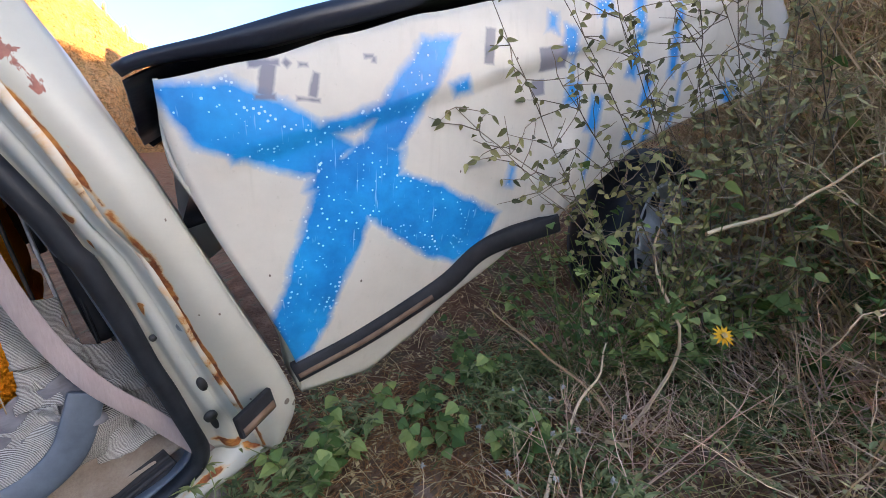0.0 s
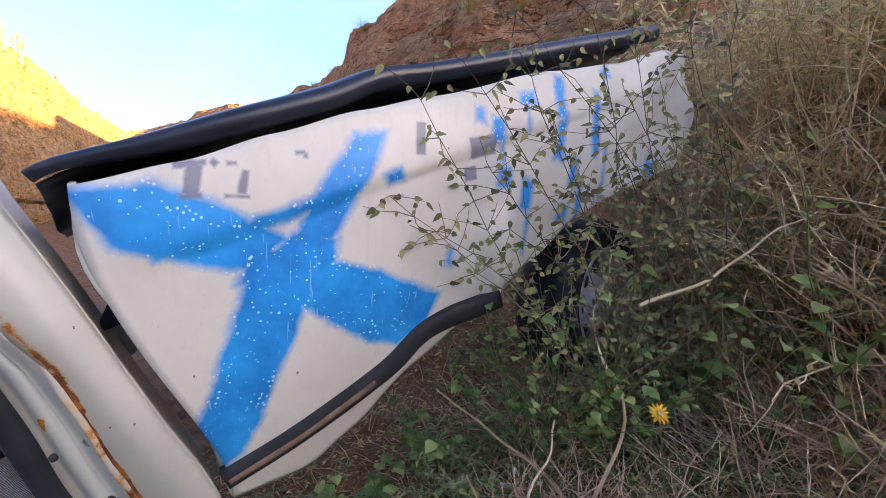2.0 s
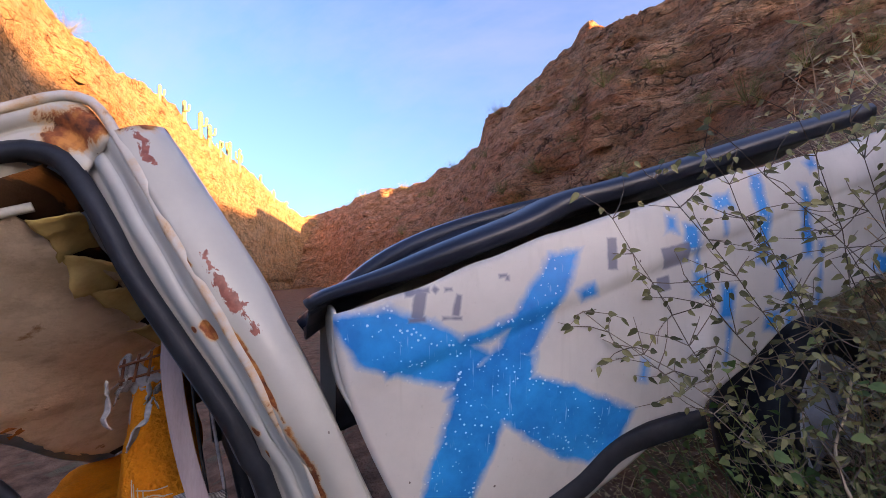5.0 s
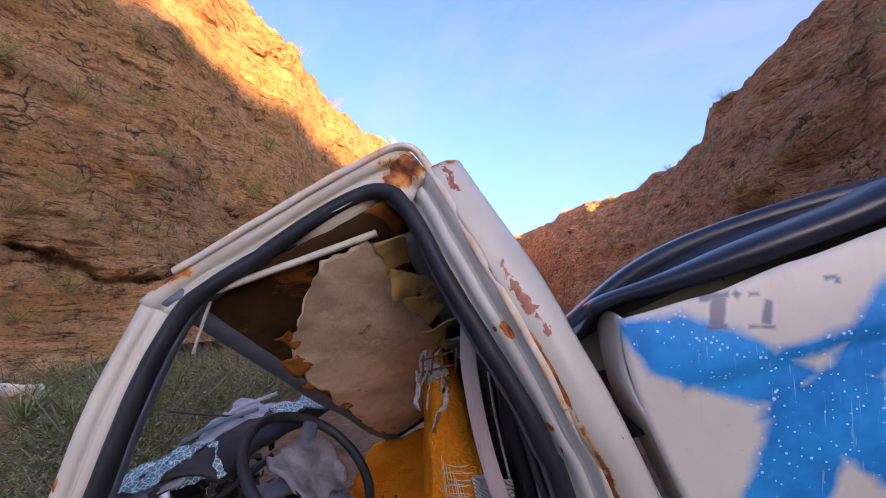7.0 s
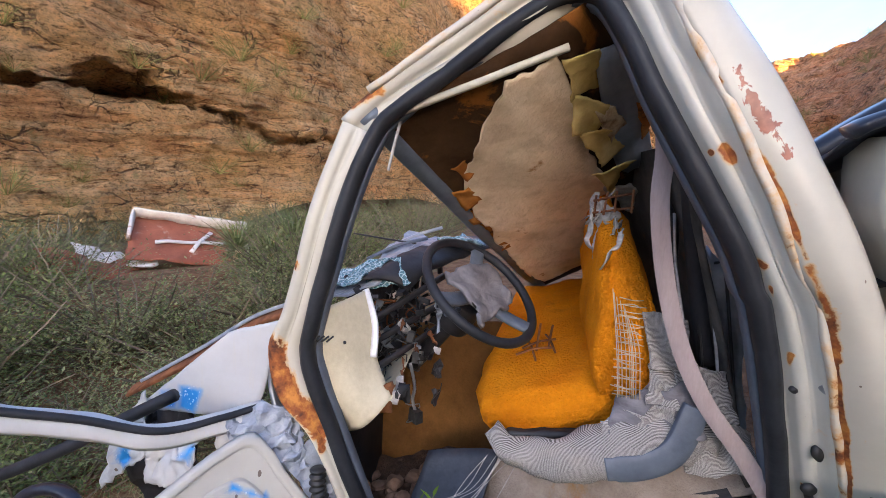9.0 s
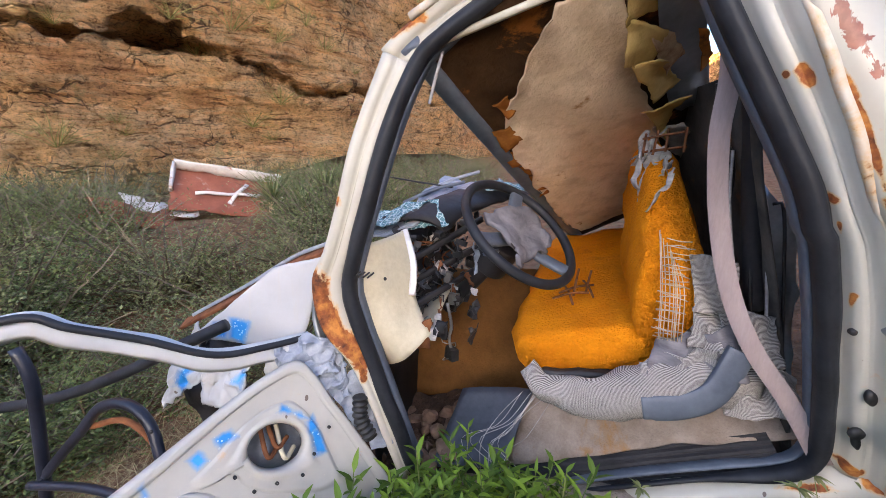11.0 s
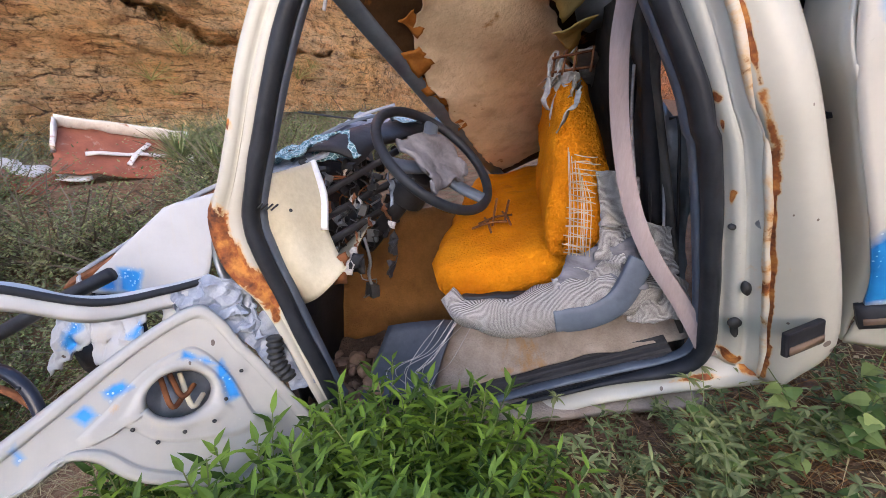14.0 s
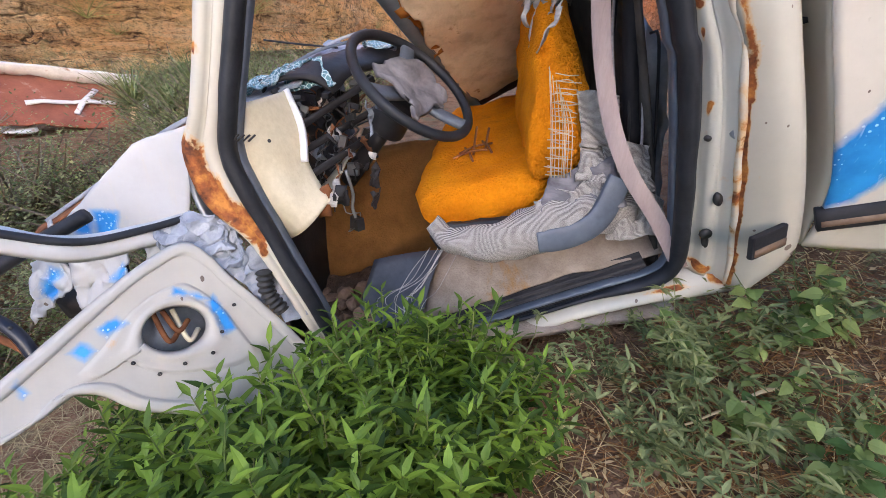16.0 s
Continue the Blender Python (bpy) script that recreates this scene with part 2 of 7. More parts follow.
M_JAMB = car_paint("jamb_paint", (0.50, 0.50, 0.45), 0.76, rust_scale=9.0,
    rust_lines=on_side(0.0, (-0.058, 1.285, -0.031, 1.304, 0.007), (-0.012, 1.312, 0.002, 1.295, 0.010), (0.055, 1.112, 0.080, 1.104, 0.009), (0.097, 1.065, 0.102, 1.03, 0.005), (0.156, 0.935, 0.150, 0.876, 0.007), (0.127, 0.891, 0.160, 0.872, 0.009), (0.148, 0.86, 0.173, 0.815, 0.006), (0.19, 0.86, 0.21, 0.845, 0.005), (0.26, 0.62, 0.275, 0.605, 0.006), (0.28, 0.52, 0.33, 0.50, 0.012)))
M_RUSTY = car_paint("rusty_paint", (0.62, 0.57, 0.48), 0.60, rust_scale=9.0)
M_BED = car_paint("bed_paint", (0.66, 0.61, 0.53), 0.82, flakes=-0.40,
    shapes=([(-0.42, 0.16), (-0.296, 0.178), (-0.20, 0.143), (-0.085, 0.068), (-0.16, 0.008), (-0.362, 0.060)],
            [(0.043, 0.280), (0.142, 0.292), (0.072, 0.172), (0.012, 0.05), (-0.075, 0.078), (-0.024, 0.159)],
            [(-0.14, 0.02), (-0.06, 0.09), (0.018, 0.065), (0.02, 0.0), (-0.03, -0.095), (-0.09, -0.07)],
            [(-0.03, 0.040), (0.14, -0.022), (0.28, -0.088), (0.250, -0.165), (0.172, -0.211), (0.094, -0.186), (-0.06, -0.078)],
            [(-0.156, 0.012), (-0.045, -0.062), (-0.172, -0.409), (-0.228, -0.448), (-0.268, -0.319)]),
    strokes=((-0.31, 0.046, 0.03, 0.155, 0.012), (-0.165, 0.022, -0.02, -0.035, 0.038), (0.124, 0.185, 0.158, 0.200, 0.010), (0.374, 0.33, 0.376, 0.37, 0.013), (0.428, 0.285, 0.430, 0.345, 0.018), (0.505, 0.395, 0.56, 0.41, 0.017), (0.650, 0.365, 0.646, 0.48, 0.014),
             (0.81, 0.50, 0.85, 0.52, 0.018), (0.79, 0.265, 0.792, 0.455, 0.010), (0.452, 0.175, 0.454, 0.23, 0.021), (0.64, 0.25, 0.66, 0.36, 0.016),
             (0.528, 0.118, 0.535, 0.195, 0.016), (0.70, 0.18, 0.71, 0.26, 0.013), (0.676, 0.08, 0.68, 0.125, 0.015), (0.445, 0.20, 0.447, 0.30, 0.003), (0.66, 0.26, 0.665, 0.38, 0.004), (0.83, 0.14, 0.835, 0.30, 0.004), (0.54, -0.01, 0.542, 0.10, 0.004), (0.74, 0.06, 0.735, 0.20, 0.004), (0.53, 0.32, 0.535, 0.42, 0.003), (1.07, 0.22, 1.09, 0.27, 0.024), (0.295, -0.02, 0.30, 0.03, 0.008)),
    letters=((-0.244, 0.152, -0.232, 0.208, 0.011), (-0.266, 0.203, -0.215, 0.209, 0.004), (-0.208, 0.205, -0.200, 0.214, 0.004), (-0.185, 0.209, -0.166, 0.210, 0.003), (-0.163, 0.155, -0.152, 0.200, 0.006), (0.204, 0.245, 0.208, 0.314, 0.009),
             (0.34, 0.265, 0.42, 0.28, 0.022), (-0.064, 0.234, -0.045, 0.236, 0.002), (-0.046, 0.225, -0.045, 0.236, 0.002), (-0.191, 0.152, -0.149, 0.150, 0.002), (-0.262, 0.150, -0.225, 0.152, 0.004), (0.33, 0.205, 0.36, 0.21, 0.012)))
M_TORN = car_paint("scraped_paint", (0.48, 0.465, 0.42), 0.78, soft=0.007, strokes=((0.005, -0.082, -0.07, -0.052, 0.005), (-0.066, -0.056, -0.086, -0.022, 0.013), (-0.084, -0.028, -0.103, 0.03, 0.012), (0.106, -0.035, 0.138, -0.013, 0.009), (0.163, 0.010, 0.182, 0.028, 0.014), (0.275, 0.052, 0.256, 0.08, 0.005)))
M_WING = car_paint("wing_paint", (0.50, 0.51, 0.52), 0.80, soft=0.010, strokes=((-1.69, 0.56, -1.69, 0.60, 0.014), (-1.645, 0.56, -1.64, 0.62, 0.018), (-1.78, 0.36, -1.76, 0.46, 0.016), (-1.56, 0.46, -1.54, 0.50, 0.008)))
M_RUBBER = surface("black_rubber", (0.010, 0.012, 0.016), (0.026, 0.030, 0.038), 14, 0.55, bump=0.2, spec=0.3)
M_RAIL = surface("rail_plastic", (0.010, 0.013, 0.022), (0.022, 0.028, 0.045), 7, 0.33, bump=0.15)
M_RUST = surface("bare_rust", (0.10, 0.03, 0.012), (0.30, 0.11, 0.04), 18, 0.9, bump=0.6)
M_DARK = surface("dark_plastic", (0.008, 0.008, 0.010), (0.034, 0.034, 0.038), 9, 0.6, spec=0.3)
M_GREYPL = surface("grey_plastic", (0.07, 0.09, 0.12), (0.12, 0.15, 0.19), 10, 0.5)
M_FOAM = surface("orange_foam", (0.70, 0.20, 0.008), (0.92, 0.32, 0.014), 7, 0.95, spots=(0.42, 0.13, 0.012), spot_scale=5, spot_from=0.64, spot_soft=0.2, bump=1.0, relief=0.012, grain=110, spec=0.1)
M_HEADLINER = surface("headliner", (0.34, 0.25, 0.15), (0.50, 0.40, 0.27), 4, 0.95, spots=(0.16, 0.06, 0.02), spot_scale=2.0, spot_from=0.60, bump=0.4, spec=0.1)
M_CARPET = surface("faded_carpet", (0.24, 0.19, 0.15), (0.40, 0.33, 0.28), 12, 1.0, spots=(0.30, 0.17, 0.08), spot_scale=5, spot_from=0.60, bump=0.8, grain=160, spec=0.05)
M_DASH = surface("cream_plastic", (0.50, 0.44, 0.31), (0.64, 0.57, 0.42), 6, 0.45, spots=(0.36, 0.25, 0.13), spot_scale=4, spot_from=0.68)
M_DIRT = surface("dry_soil", (0.11, 0.058, 0.033), (0.30, 0.175, 0.105), 7, 1.0, spots=(0.15, 0.12, 0.07), spot_scale=4, spot_from=0.55, bump=1.0, relief=0.03, grain=45, spec=0.1)


# ---- building helpers ----
BED = Matrix(((0.891, -0.451, 0.056, -0.123), (0.454, 0.884, -0.110, 0.946), (0.0, 0.124, 0.992, 1.161), (0, 0, 0, 1)))


def smooth01(x, a, b):
    x = min(1.0, max(0.0, (x - a) / (b - a)))
    return x * x * (3 - 2 * x)


def spline(pts, n):
    """n places evenly along a Catmull-Rom line through pts."""
    p = [Vector(q) for q in pts]
    if len(p) == 2:
        return [p[0].lerp(p[1], i / (n - 1)) for i in range(n)]
    p = [2 * p[0] - p[1]] + p + [2 * p[-1] - p[-2]]
    dense = []
    for i in range(1, len(p) - 2):
        a, b, c, d = p[i - 1:i + 3]
        for k in range(16):
            t = k / 16
            dense.append(0.5 * (2 * b + (c - a) * t + (2 * a - 5 * b + 4 * c - d) * t * t + (3 * b - a - 3 * c + d) * t ** 3))
    dense.append(p[-2])
    run = [0.0]
    for a, b in zip(dense, dense[1:]):
        run.append(run[-1] + (b - a).length)
    out, j = [], 0
    for i in range(n):
        s = run[-1] * i / (n - 1)
        while j < len(run) - 2 and run[j + 1] < s:
            j += 1
        w = (s - run[j]) / max(1e-9, run[j + 1] - run[j])
        out.append(dense[j].lerp(dense[j + 1], min(1, w)))
    return out


def grid_mesh(bm, rows, wrap=False):
    """Faces over rows of places."""
    vs = [[bm.verts.new(p) for p in r] for r in rows]
    for r, s in zip(vs, vs[1:]):
        k = len(r)
        for i in range(k if wrap else k - 1):
            bm.faces.new((r[i], r[(i + 1) % k], s[(i + 1) % k], s[i]))
    return vs


def sweep(bm, path, profile, scale=None, up=None, caps=True):
    """A closed profile of (across, up) pairs drawn along a path."""
    path = [Vector(p) for p in path]
    rows, side = [], None
    for i, p in enumerate(path):
        t = (path[min(i + 1, len(path) - 1)] - path[max(i - 1, 0)]).normalized()
        ref = up if up is not None else (side.cross(t) if side else (UP if abs(t.z) < 0.9 else Vector((1, 0, 0))))
        side = t.cross(ref).normalized()
        top = side.cross(t)
        k = scale(i / (len(path) - 1)) if scale else 1.0
        rows.append([p + side * a * k + top * b * k for a, b in profile])
    vs = grid_mesh(bm, rows, wrap=True)
    if caps:
        bm.faces.new(vs[0][::-1])
        bm.faces.new(vs[-1])
    return vs


def ring(radius, n=8, flat=1.0):
    return [(radius * math.cos(2 * math.pi * i / n), radius * flat * math.sin(2 * math.pi * i / n)) for i in range(n)]


def slab(w, h, r=0.003):
    """A rectangle with cut corners, w wide and h high."""
    a, b = w / 2, h / 2
    return [(-a + r, -b), (a - r, -b), (a, -b + r), (a, b - r), (a - r, b), (-a + r, b), (-a, b - r), (-a, -b + r)]


def rough_up(bm, size, amount, seed=0):
    o = Vector((seed * 7.3, seed * 3.1, seed * 5.7))
    for v in bm.verts:
        v.co += noise.noise_vector(v.co * size + o) * amount


def part(name, bm, material, parent=None, label="", solid=0.0, smooth=True, bevel=0.0, matrix=None, offset=0.0):
    me = bpy.data.meshes.new(name)
    bm.normal_update()
    bmesh.ops.recalc_face_normals(bm, faces=bm.faces) if len(bm.faces) < 60000 else None
    bm.to_mesh(me)
    bm.free()
    for f in me.polygons:
        f.use_smooth = smooth
    me.materials.append(material)
    ob = new(name, me)
    if matrix is not None:
        ob.matrix_world = matrix
    if parent is not None:
        ob.parent = parent
        bpy.context.view_layer.update()
        ob.matrix_parent_inverse = parent.matrix_world.inverted()
    if solid:
        s = ob.modifiers.new("thickness", "SOLIDIFY")
        s.thickness, s.offset = solid, offset
    if bevel:
        b = ob.modifiers.new("edges", "BEVEL")
        b.width, b.segments, b.limit_method = bevel, 2, "ANGLE"
    if label:
        tagged(ob, label)
    return ob


def box(bm, lo, hi):
    """An upright box between two corners, in the axes of its object."""
    vs = [bm.verts.new((x, y, z)) for x in (lo[0], hi[0]) for y in (lo[1], hi[1]) for z in (lo[2], hi[2])]
    for f in ((0, 1, 3, 2), (4, 6, 7, 5), (0, 4, 5, 1), (2, 3, 7, 6), (0, 2, 6, 4), (1, 5, 7, 3)):
        bm.faces.new([vs[i] for i in f])
    return vs


def strip(bm, inner, outer, n=40, k=6, bulge=0.02, way=None, press=None):
    """A rounded band between two lines; press: offsets across it, for pressed steps and grooves."""
    a, b = spline(inner, n), spline(outer, n)
    way = way or N_AX
    if press:
        k = 2 * len(press) - 2
        step = [press[0]]
        for p, q in zip(press, press[1:]):
            step += [p * 0.2 + q * 0.8, q]
        grid_mesh(bm, [[p.lerp(q, j / k) + way * step[j] for j in range(k + 1)] for p, q in zip(a, b)])
        return
    grid_mesh(bm, [[p.lerp(q, j / k) + way * bulge * math.sin(math.pi * j / k) for j in range(k + 1)] for p, q in zip(a, b)])


def crumple(bm, corner, nu, nv, amount, size, seed):
    """A crumpled sheet over four corners, going round."""
    a, b, c, d = corner
    o = Vector((seed * 3.7, seed * 1.9, seed * 2.3))
    rows = []
    for i in range(nu + 1):
        row = []
        for j in range(nv + 1):
            u, v = i / nu, j / nv
            p = a.lerp(b, u).lerp(d.lerp(c, u), v)
            k = noise.noise_vector(p * size + o) * amount + noise.noise_vector(p * size * 2.7 + o) * amount * 0.45
            row.append(p + k)
        rows.append(row)
    grid_mesh(bm, rows)


def raw_mesh(name, verts, faces, materials, face_materials=None, smooth=False):
    me = bpy.data.meshes.new(name)
    me.from_pydata(verts, [], faces)
    for m in materials:
        me.materials.append(m)
    if face_materials:
        me.polygons.foreach_set("material_index", face_materials)
    if smooth:
        me.polygons.foreach_set("use_smooth", [True] * len(me.polygons))
    me.update()
    return me


# ---- ground and canyon ----
def ground_z(x, y):
    z = 0.19 + 0.22 * x + 0.25 * y
    r = math.hypot(x, y)
    far = smooth01(r, 1.8, 6.0)
    az = math.degrees(math.atan2(-x, y))
    # valley floor beyond the nose, bank beyond the tail
    floor = 0.1 + 0.05 * y + 0.02 * x
    bank = 0.5 + 0.62 * max(0.0, x * 0.8 + y * 0.35 - 0.9)
    side = smooth01(x * 0.85 + y * 0.1, -1.2, 1.6)
    z = z * (1 - far) + far * (floor * (1 - side) + min(bank, 6.0) * side)
    z += 0.45 * smooth01(x, 0.9, 2.0) * smooth01(r, 0.9, 2.0) * (1 - far)
    z += 0.06 * noise.noise(Vector((x * 1.3, y * 1.3, 0))) + 0.02 * noise.noise(Vector((x * 6, y * 6, 3)))
    return z


def build_ground():
    rows = []
    radii = [0.0] + [0.06 * 1.062 ** i for i in range(150)]
    for r in radii:
        rows.append([Vector((r * math.cos(a), r * math.sin(a), 0)) for a in (2 * math.pi * i / 160 for i in range(160))])
    bm = bmesh.new()
    centre = (-0.3, 0.6)
    rows = [[Vector((p.x + centre[0], p.y + centre[1], 0)) for p in r] for r in rows[1:]]
    for r in rows:
        for p in r:
            p.z = ground_z(p.x, p.y) if p.length < 60 else ground_z(p.x * 60 / p.length, p.y * 60 / p.length)
    vs = grid_mesh(bm, rows, wrap=True)
    bm.faces.new(vs[0][::-1])
    return tagged(part("ground", bm, M_DIRT), "dry brown sloping canyon soil with litter and stones", "ground", kind="structure")


def az_dir(a):
    return Vector((-math.sin(radians(a)), math.cos(radians(a)), 0))


def lerp_table(table, x):
    table = sorted(table)
    if x <= table[0][0]:
        return table[0][1:]
    for p, q in zip(table, table[1:]):
        if x <= q[0]:
            w = (x - p[0]) / (q[0] - p[0])
            w = w * w * (3 - 2 * w) * 0.3 + w * 0.7
            return tuple(a + (b - a) * w for a, b in zip(p[1:], q[1:]))
    return table[-1][1:]


def rock_material(name, dark, light, pale, warm, scrub, size=1.0):
    """Bedded rock: uneven beds, broken blocks and dry scrub stains; the shade in open cracks and pits is put into the
    colour.
    """
    m, nt, bsdf = blank(name)
    co = coords(nt)
    beds = noise_tex(nt, coords(nt, (0.22, 0.22, 1.6)), 1.3 * size, 12, 0.74, 0.8)
    col = ramp(nt, beds, [(0.30, dark), (0.44, light), (0.54, pale), (0.66, light), (0.80, dark)])
    big = noise_tex(nt, coords(nt, (1, 1, 1.6)), 0.33, 7, 0.66, 0.4)
    col = blend(nt, ramp(nt, big, [(0.44, (0, 0, 0)), (0.58, (0.75, 0.75, 0.75))]), col, warm)
    tint = noise_tex(nt, co, 1.7 * size, 8, 0.7)
    col = blend(nt, 0.8, col, ramp(nt, tint, [(0.34, (0.55, 0.46, 0.40)), (0.50, (0.95, 0.93, 0.92)), (0.66, (1.15, 1.12, 1.05))]), "MULTIPLY")
    # broken blocks with open joints, their inner shade painted as a dark tone
    warp = nt.nodes.new("ShaderNodeTexNoise")
    warp.inputs["Scale"].default_value, warp.inputs["Detail"].default_value = 1.3 * size, 5
    nt.links.new(co, warp.inputs["Vector"])
    shift = nt.nodes.new("ShaderNodeVectorMath")
    shift.operation = "MULTIPLY_ADD"
    nt.links.new(warp.outputs["Color"], shift.inputs[0])
    shift.inputs[1].default_value = (1.6, 1.6, 0.9)
    nt.links.new(coords(nt, (0.55, 0.55, 1.7)), shift.inputs[2])
    block = nt.nodes.new("ShaderNodeTexVoronoi")
    block.feature = "DISTANCE_TO_EDGE"
    block.inputs["Scale"].default_value = 1.5 * size
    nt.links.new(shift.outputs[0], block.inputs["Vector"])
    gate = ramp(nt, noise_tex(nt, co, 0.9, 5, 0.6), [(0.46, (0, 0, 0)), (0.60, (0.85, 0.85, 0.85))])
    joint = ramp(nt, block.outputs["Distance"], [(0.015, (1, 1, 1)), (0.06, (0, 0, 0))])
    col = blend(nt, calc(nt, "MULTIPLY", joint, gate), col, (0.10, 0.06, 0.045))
    # low spots of the relief darkened in colour, as shade in seams and pits
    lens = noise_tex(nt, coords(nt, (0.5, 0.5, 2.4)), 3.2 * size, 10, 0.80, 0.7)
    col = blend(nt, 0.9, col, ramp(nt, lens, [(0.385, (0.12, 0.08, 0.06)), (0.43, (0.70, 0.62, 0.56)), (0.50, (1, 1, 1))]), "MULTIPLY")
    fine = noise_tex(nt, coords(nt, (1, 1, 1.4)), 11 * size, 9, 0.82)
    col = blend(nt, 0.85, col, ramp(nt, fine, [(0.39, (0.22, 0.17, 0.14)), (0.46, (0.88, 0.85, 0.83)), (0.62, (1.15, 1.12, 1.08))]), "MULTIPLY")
    green = noise_tex(nt, co, 0.9, 10, 0.8)
    col = blend(nt, ramp(nt, green, [(0.58, (0, 0, 0)), (0.64, (0.65, 0.65, 0.65))]), col, scrub)
    nt.links.new(col, bsdf.inputs["Base Color"])
    bsdf.inputs["Roughness"].default_value = 0.95
    bsdf.inputs["Specular IOR Level"].default_value = 0.1
    relief = calc(nt, "ADD", calc(nt, "MULTIPLY", fine, 0.5), calc(nt, "ADD", beds, calc(nt, "MULTIPLY", lens, 1.3)))
    bumped(nt, bsdf, calc(nt, "SUBTRACT", relief, calc(nt, "MULTIPLY", joint, gate)), 1.0, 0.5)
    return m


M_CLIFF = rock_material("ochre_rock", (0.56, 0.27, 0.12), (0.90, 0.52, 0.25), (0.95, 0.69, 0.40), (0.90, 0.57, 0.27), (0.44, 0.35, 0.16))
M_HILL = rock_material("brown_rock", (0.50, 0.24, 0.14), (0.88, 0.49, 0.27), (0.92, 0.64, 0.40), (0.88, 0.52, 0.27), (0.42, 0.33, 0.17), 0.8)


def build_cliff(name, table, a0, a1, steps, levels, material, ledge, rough, label, seed, power=1.0, seam=None):
    """A canyon side. table: azimuth, foot distance, foot height, crest distance, crest height."""
    rows = []
    o = Vector((seed * 11.0, seed * 5.0, 0))
    for i in range(steps + 1):
        a = a0 + (a1 - a0) * i / steps
        df, zf, dc, zc = lerp_table(table, a)
        d0 = az_dir(a)
        row = []
        for j in range(levels + 1):
            s = j / levels
            base = d0 * (df + (dc - df) * s ** power)
            z = zf + (zc - zf) * s
            q = Vector((base.x * 0.16, base.y * 0.16, z * 0.35)) + o
            big = noise.fractal(q, 1.0, 2.0, 4)
            # beds stand out and fall back with height
            bed = noise.fractal(Vector((base.x * 0.03 + seed, base.y * 0.03, z * 0.9 + 0.12 * base.x * 0.3)), 0.9, 2.1, 4)
            fine = noise.fractal(Vector((base.x * 0.9, base.y * 0.9, z * 2.6)) + o, 0.8, 2.0, 5)
            grow = min(1.0, df / 14.0 + 0.3)
            env = smooth01(s, 0.0, 0.08)
            thin = noise.fractal(Vector((base.x * 0.10 + seed, base.y * 0.10, z * 3.2)), 0.7, 2.1, 4)
            fine += 1.1 * max(0.0, thin) ** 0.6 * (1 if thin > 0 else 0)
            # undercut ledges
            ph = (z * 1.05 + 0.03 * base.x + 0.8 * noise.noise(Vector((base.x * 0.12, base.y * 0.12, z * 0.25 + seed)))) % 1.0
            fine += 1.7 * (1 - ph) ** 1.5 * max(0.0, 0.25 + noise.noise(Vector((base.x * 0.35, base.y * 0.35, z * 0.5 + 9 * seed))))
            if seam:
                # a dark open seam with a small cave in it
                zs = lerp_table(seam, a)[0] + 0.12 * noise.noise(Vector((a * 0.35, 0, 5)))
                cave = math.exp(-((a - 94) / 4.0) ** 2)
                big += 0.9 * (0.95 + 1.2 * cave) * -math.exp(-((z - zs) / (0.13 + 0.20 * cave)) ** 2) / max(0.2, rough)
            row.append(base + d0 * (-(big * rough + bed * ledge + fine * 0.28 * ledge) * grow * env) + UP * (z + fine * 0.25 * grow * env + big * 0.35 * env * smooth01(s, 0.8, 1)))
        # the plateau behind the crest
        top = row[-1]
        row.append(top + d0 * 6 + UP * 0.4)
        row.append(top + d0 * 60 - UP * 4)
        rows.append(row)
    bm = bmesh.new()
    grid_mesh(bm, rows)
    return tagged(part(name, bm, material, smooth=False), label, "cliff", kind="structure")


LEFT = [(28, 80, -2, 84, 14.8), (31, 72, -1.5, 76, 14.8), (37, 52, -1.2, 57, 16.0), (41, 44, -1, 48, 16.3), (46, 35, -0.6, 40, 17.2), (54, 25, -0.2, 29, 15.0), (61, 18.5, 0.6, 23, 15.6), (75, 13.5, 0.6, 19, 18.0), (90, 12, -0.5, 18, 18.0), (104, 11, -1.1, 17, 18.0), (130, 14, -1.5, 24, 14.0), (160, 40, -1, 60, 10.0), (181, 60, -1, 100, 9.0)]
RIGHT = [(-179, 60, 1, 100, 9), (-160, 60, 1, 110, 16), (-140, 40, 2, 130, 25), (-118, 35, 3, 140, 31.5), (-106, 30, 3, 130, 33), (-95, 25, 3, 120, 31), (-70, 14, 3, 60, 20), (-45, 9.5, 3, 28, 17), (-32, 9.5, 3.0, 25, 17), (-15, 9.5, 2.2, 26, 16.6), (-8, 10.5, 2, 28, 17.2), (-5, 11, 1.8, 30, 17.2), (0, 12.5, 1.4, 32, 16.8), (6.0, 15, 1.0, 35, 15.6), (7.2, 15.5, 1.0, 37, 14.2), (11.5, 18, 0.8, 46, 14.2), (17, 24, 0.5, 58, 15.4), (23, 34, 0.5, 66, 16.0), (29, 55, 0, 84, 16.2), (34, 70, -1, 90, 15.0)]

build_ground()
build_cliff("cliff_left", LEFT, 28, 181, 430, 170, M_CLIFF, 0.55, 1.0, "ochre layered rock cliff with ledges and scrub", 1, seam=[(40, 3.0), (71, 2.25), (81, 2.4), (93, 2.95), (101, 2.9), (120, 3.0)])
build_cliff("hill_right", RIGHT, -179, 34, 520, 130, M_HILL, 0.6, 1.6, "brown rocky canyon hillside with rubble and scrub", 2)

# ---- the wrecked pickup ----
truck = tagged(new("pickup_truck"), "wrecked cream pickup truck with blue spray-painted cross", "truck")
truck.location = cab(-0.2, 0.1, -1.4)
bpy.context.view_layer.update()


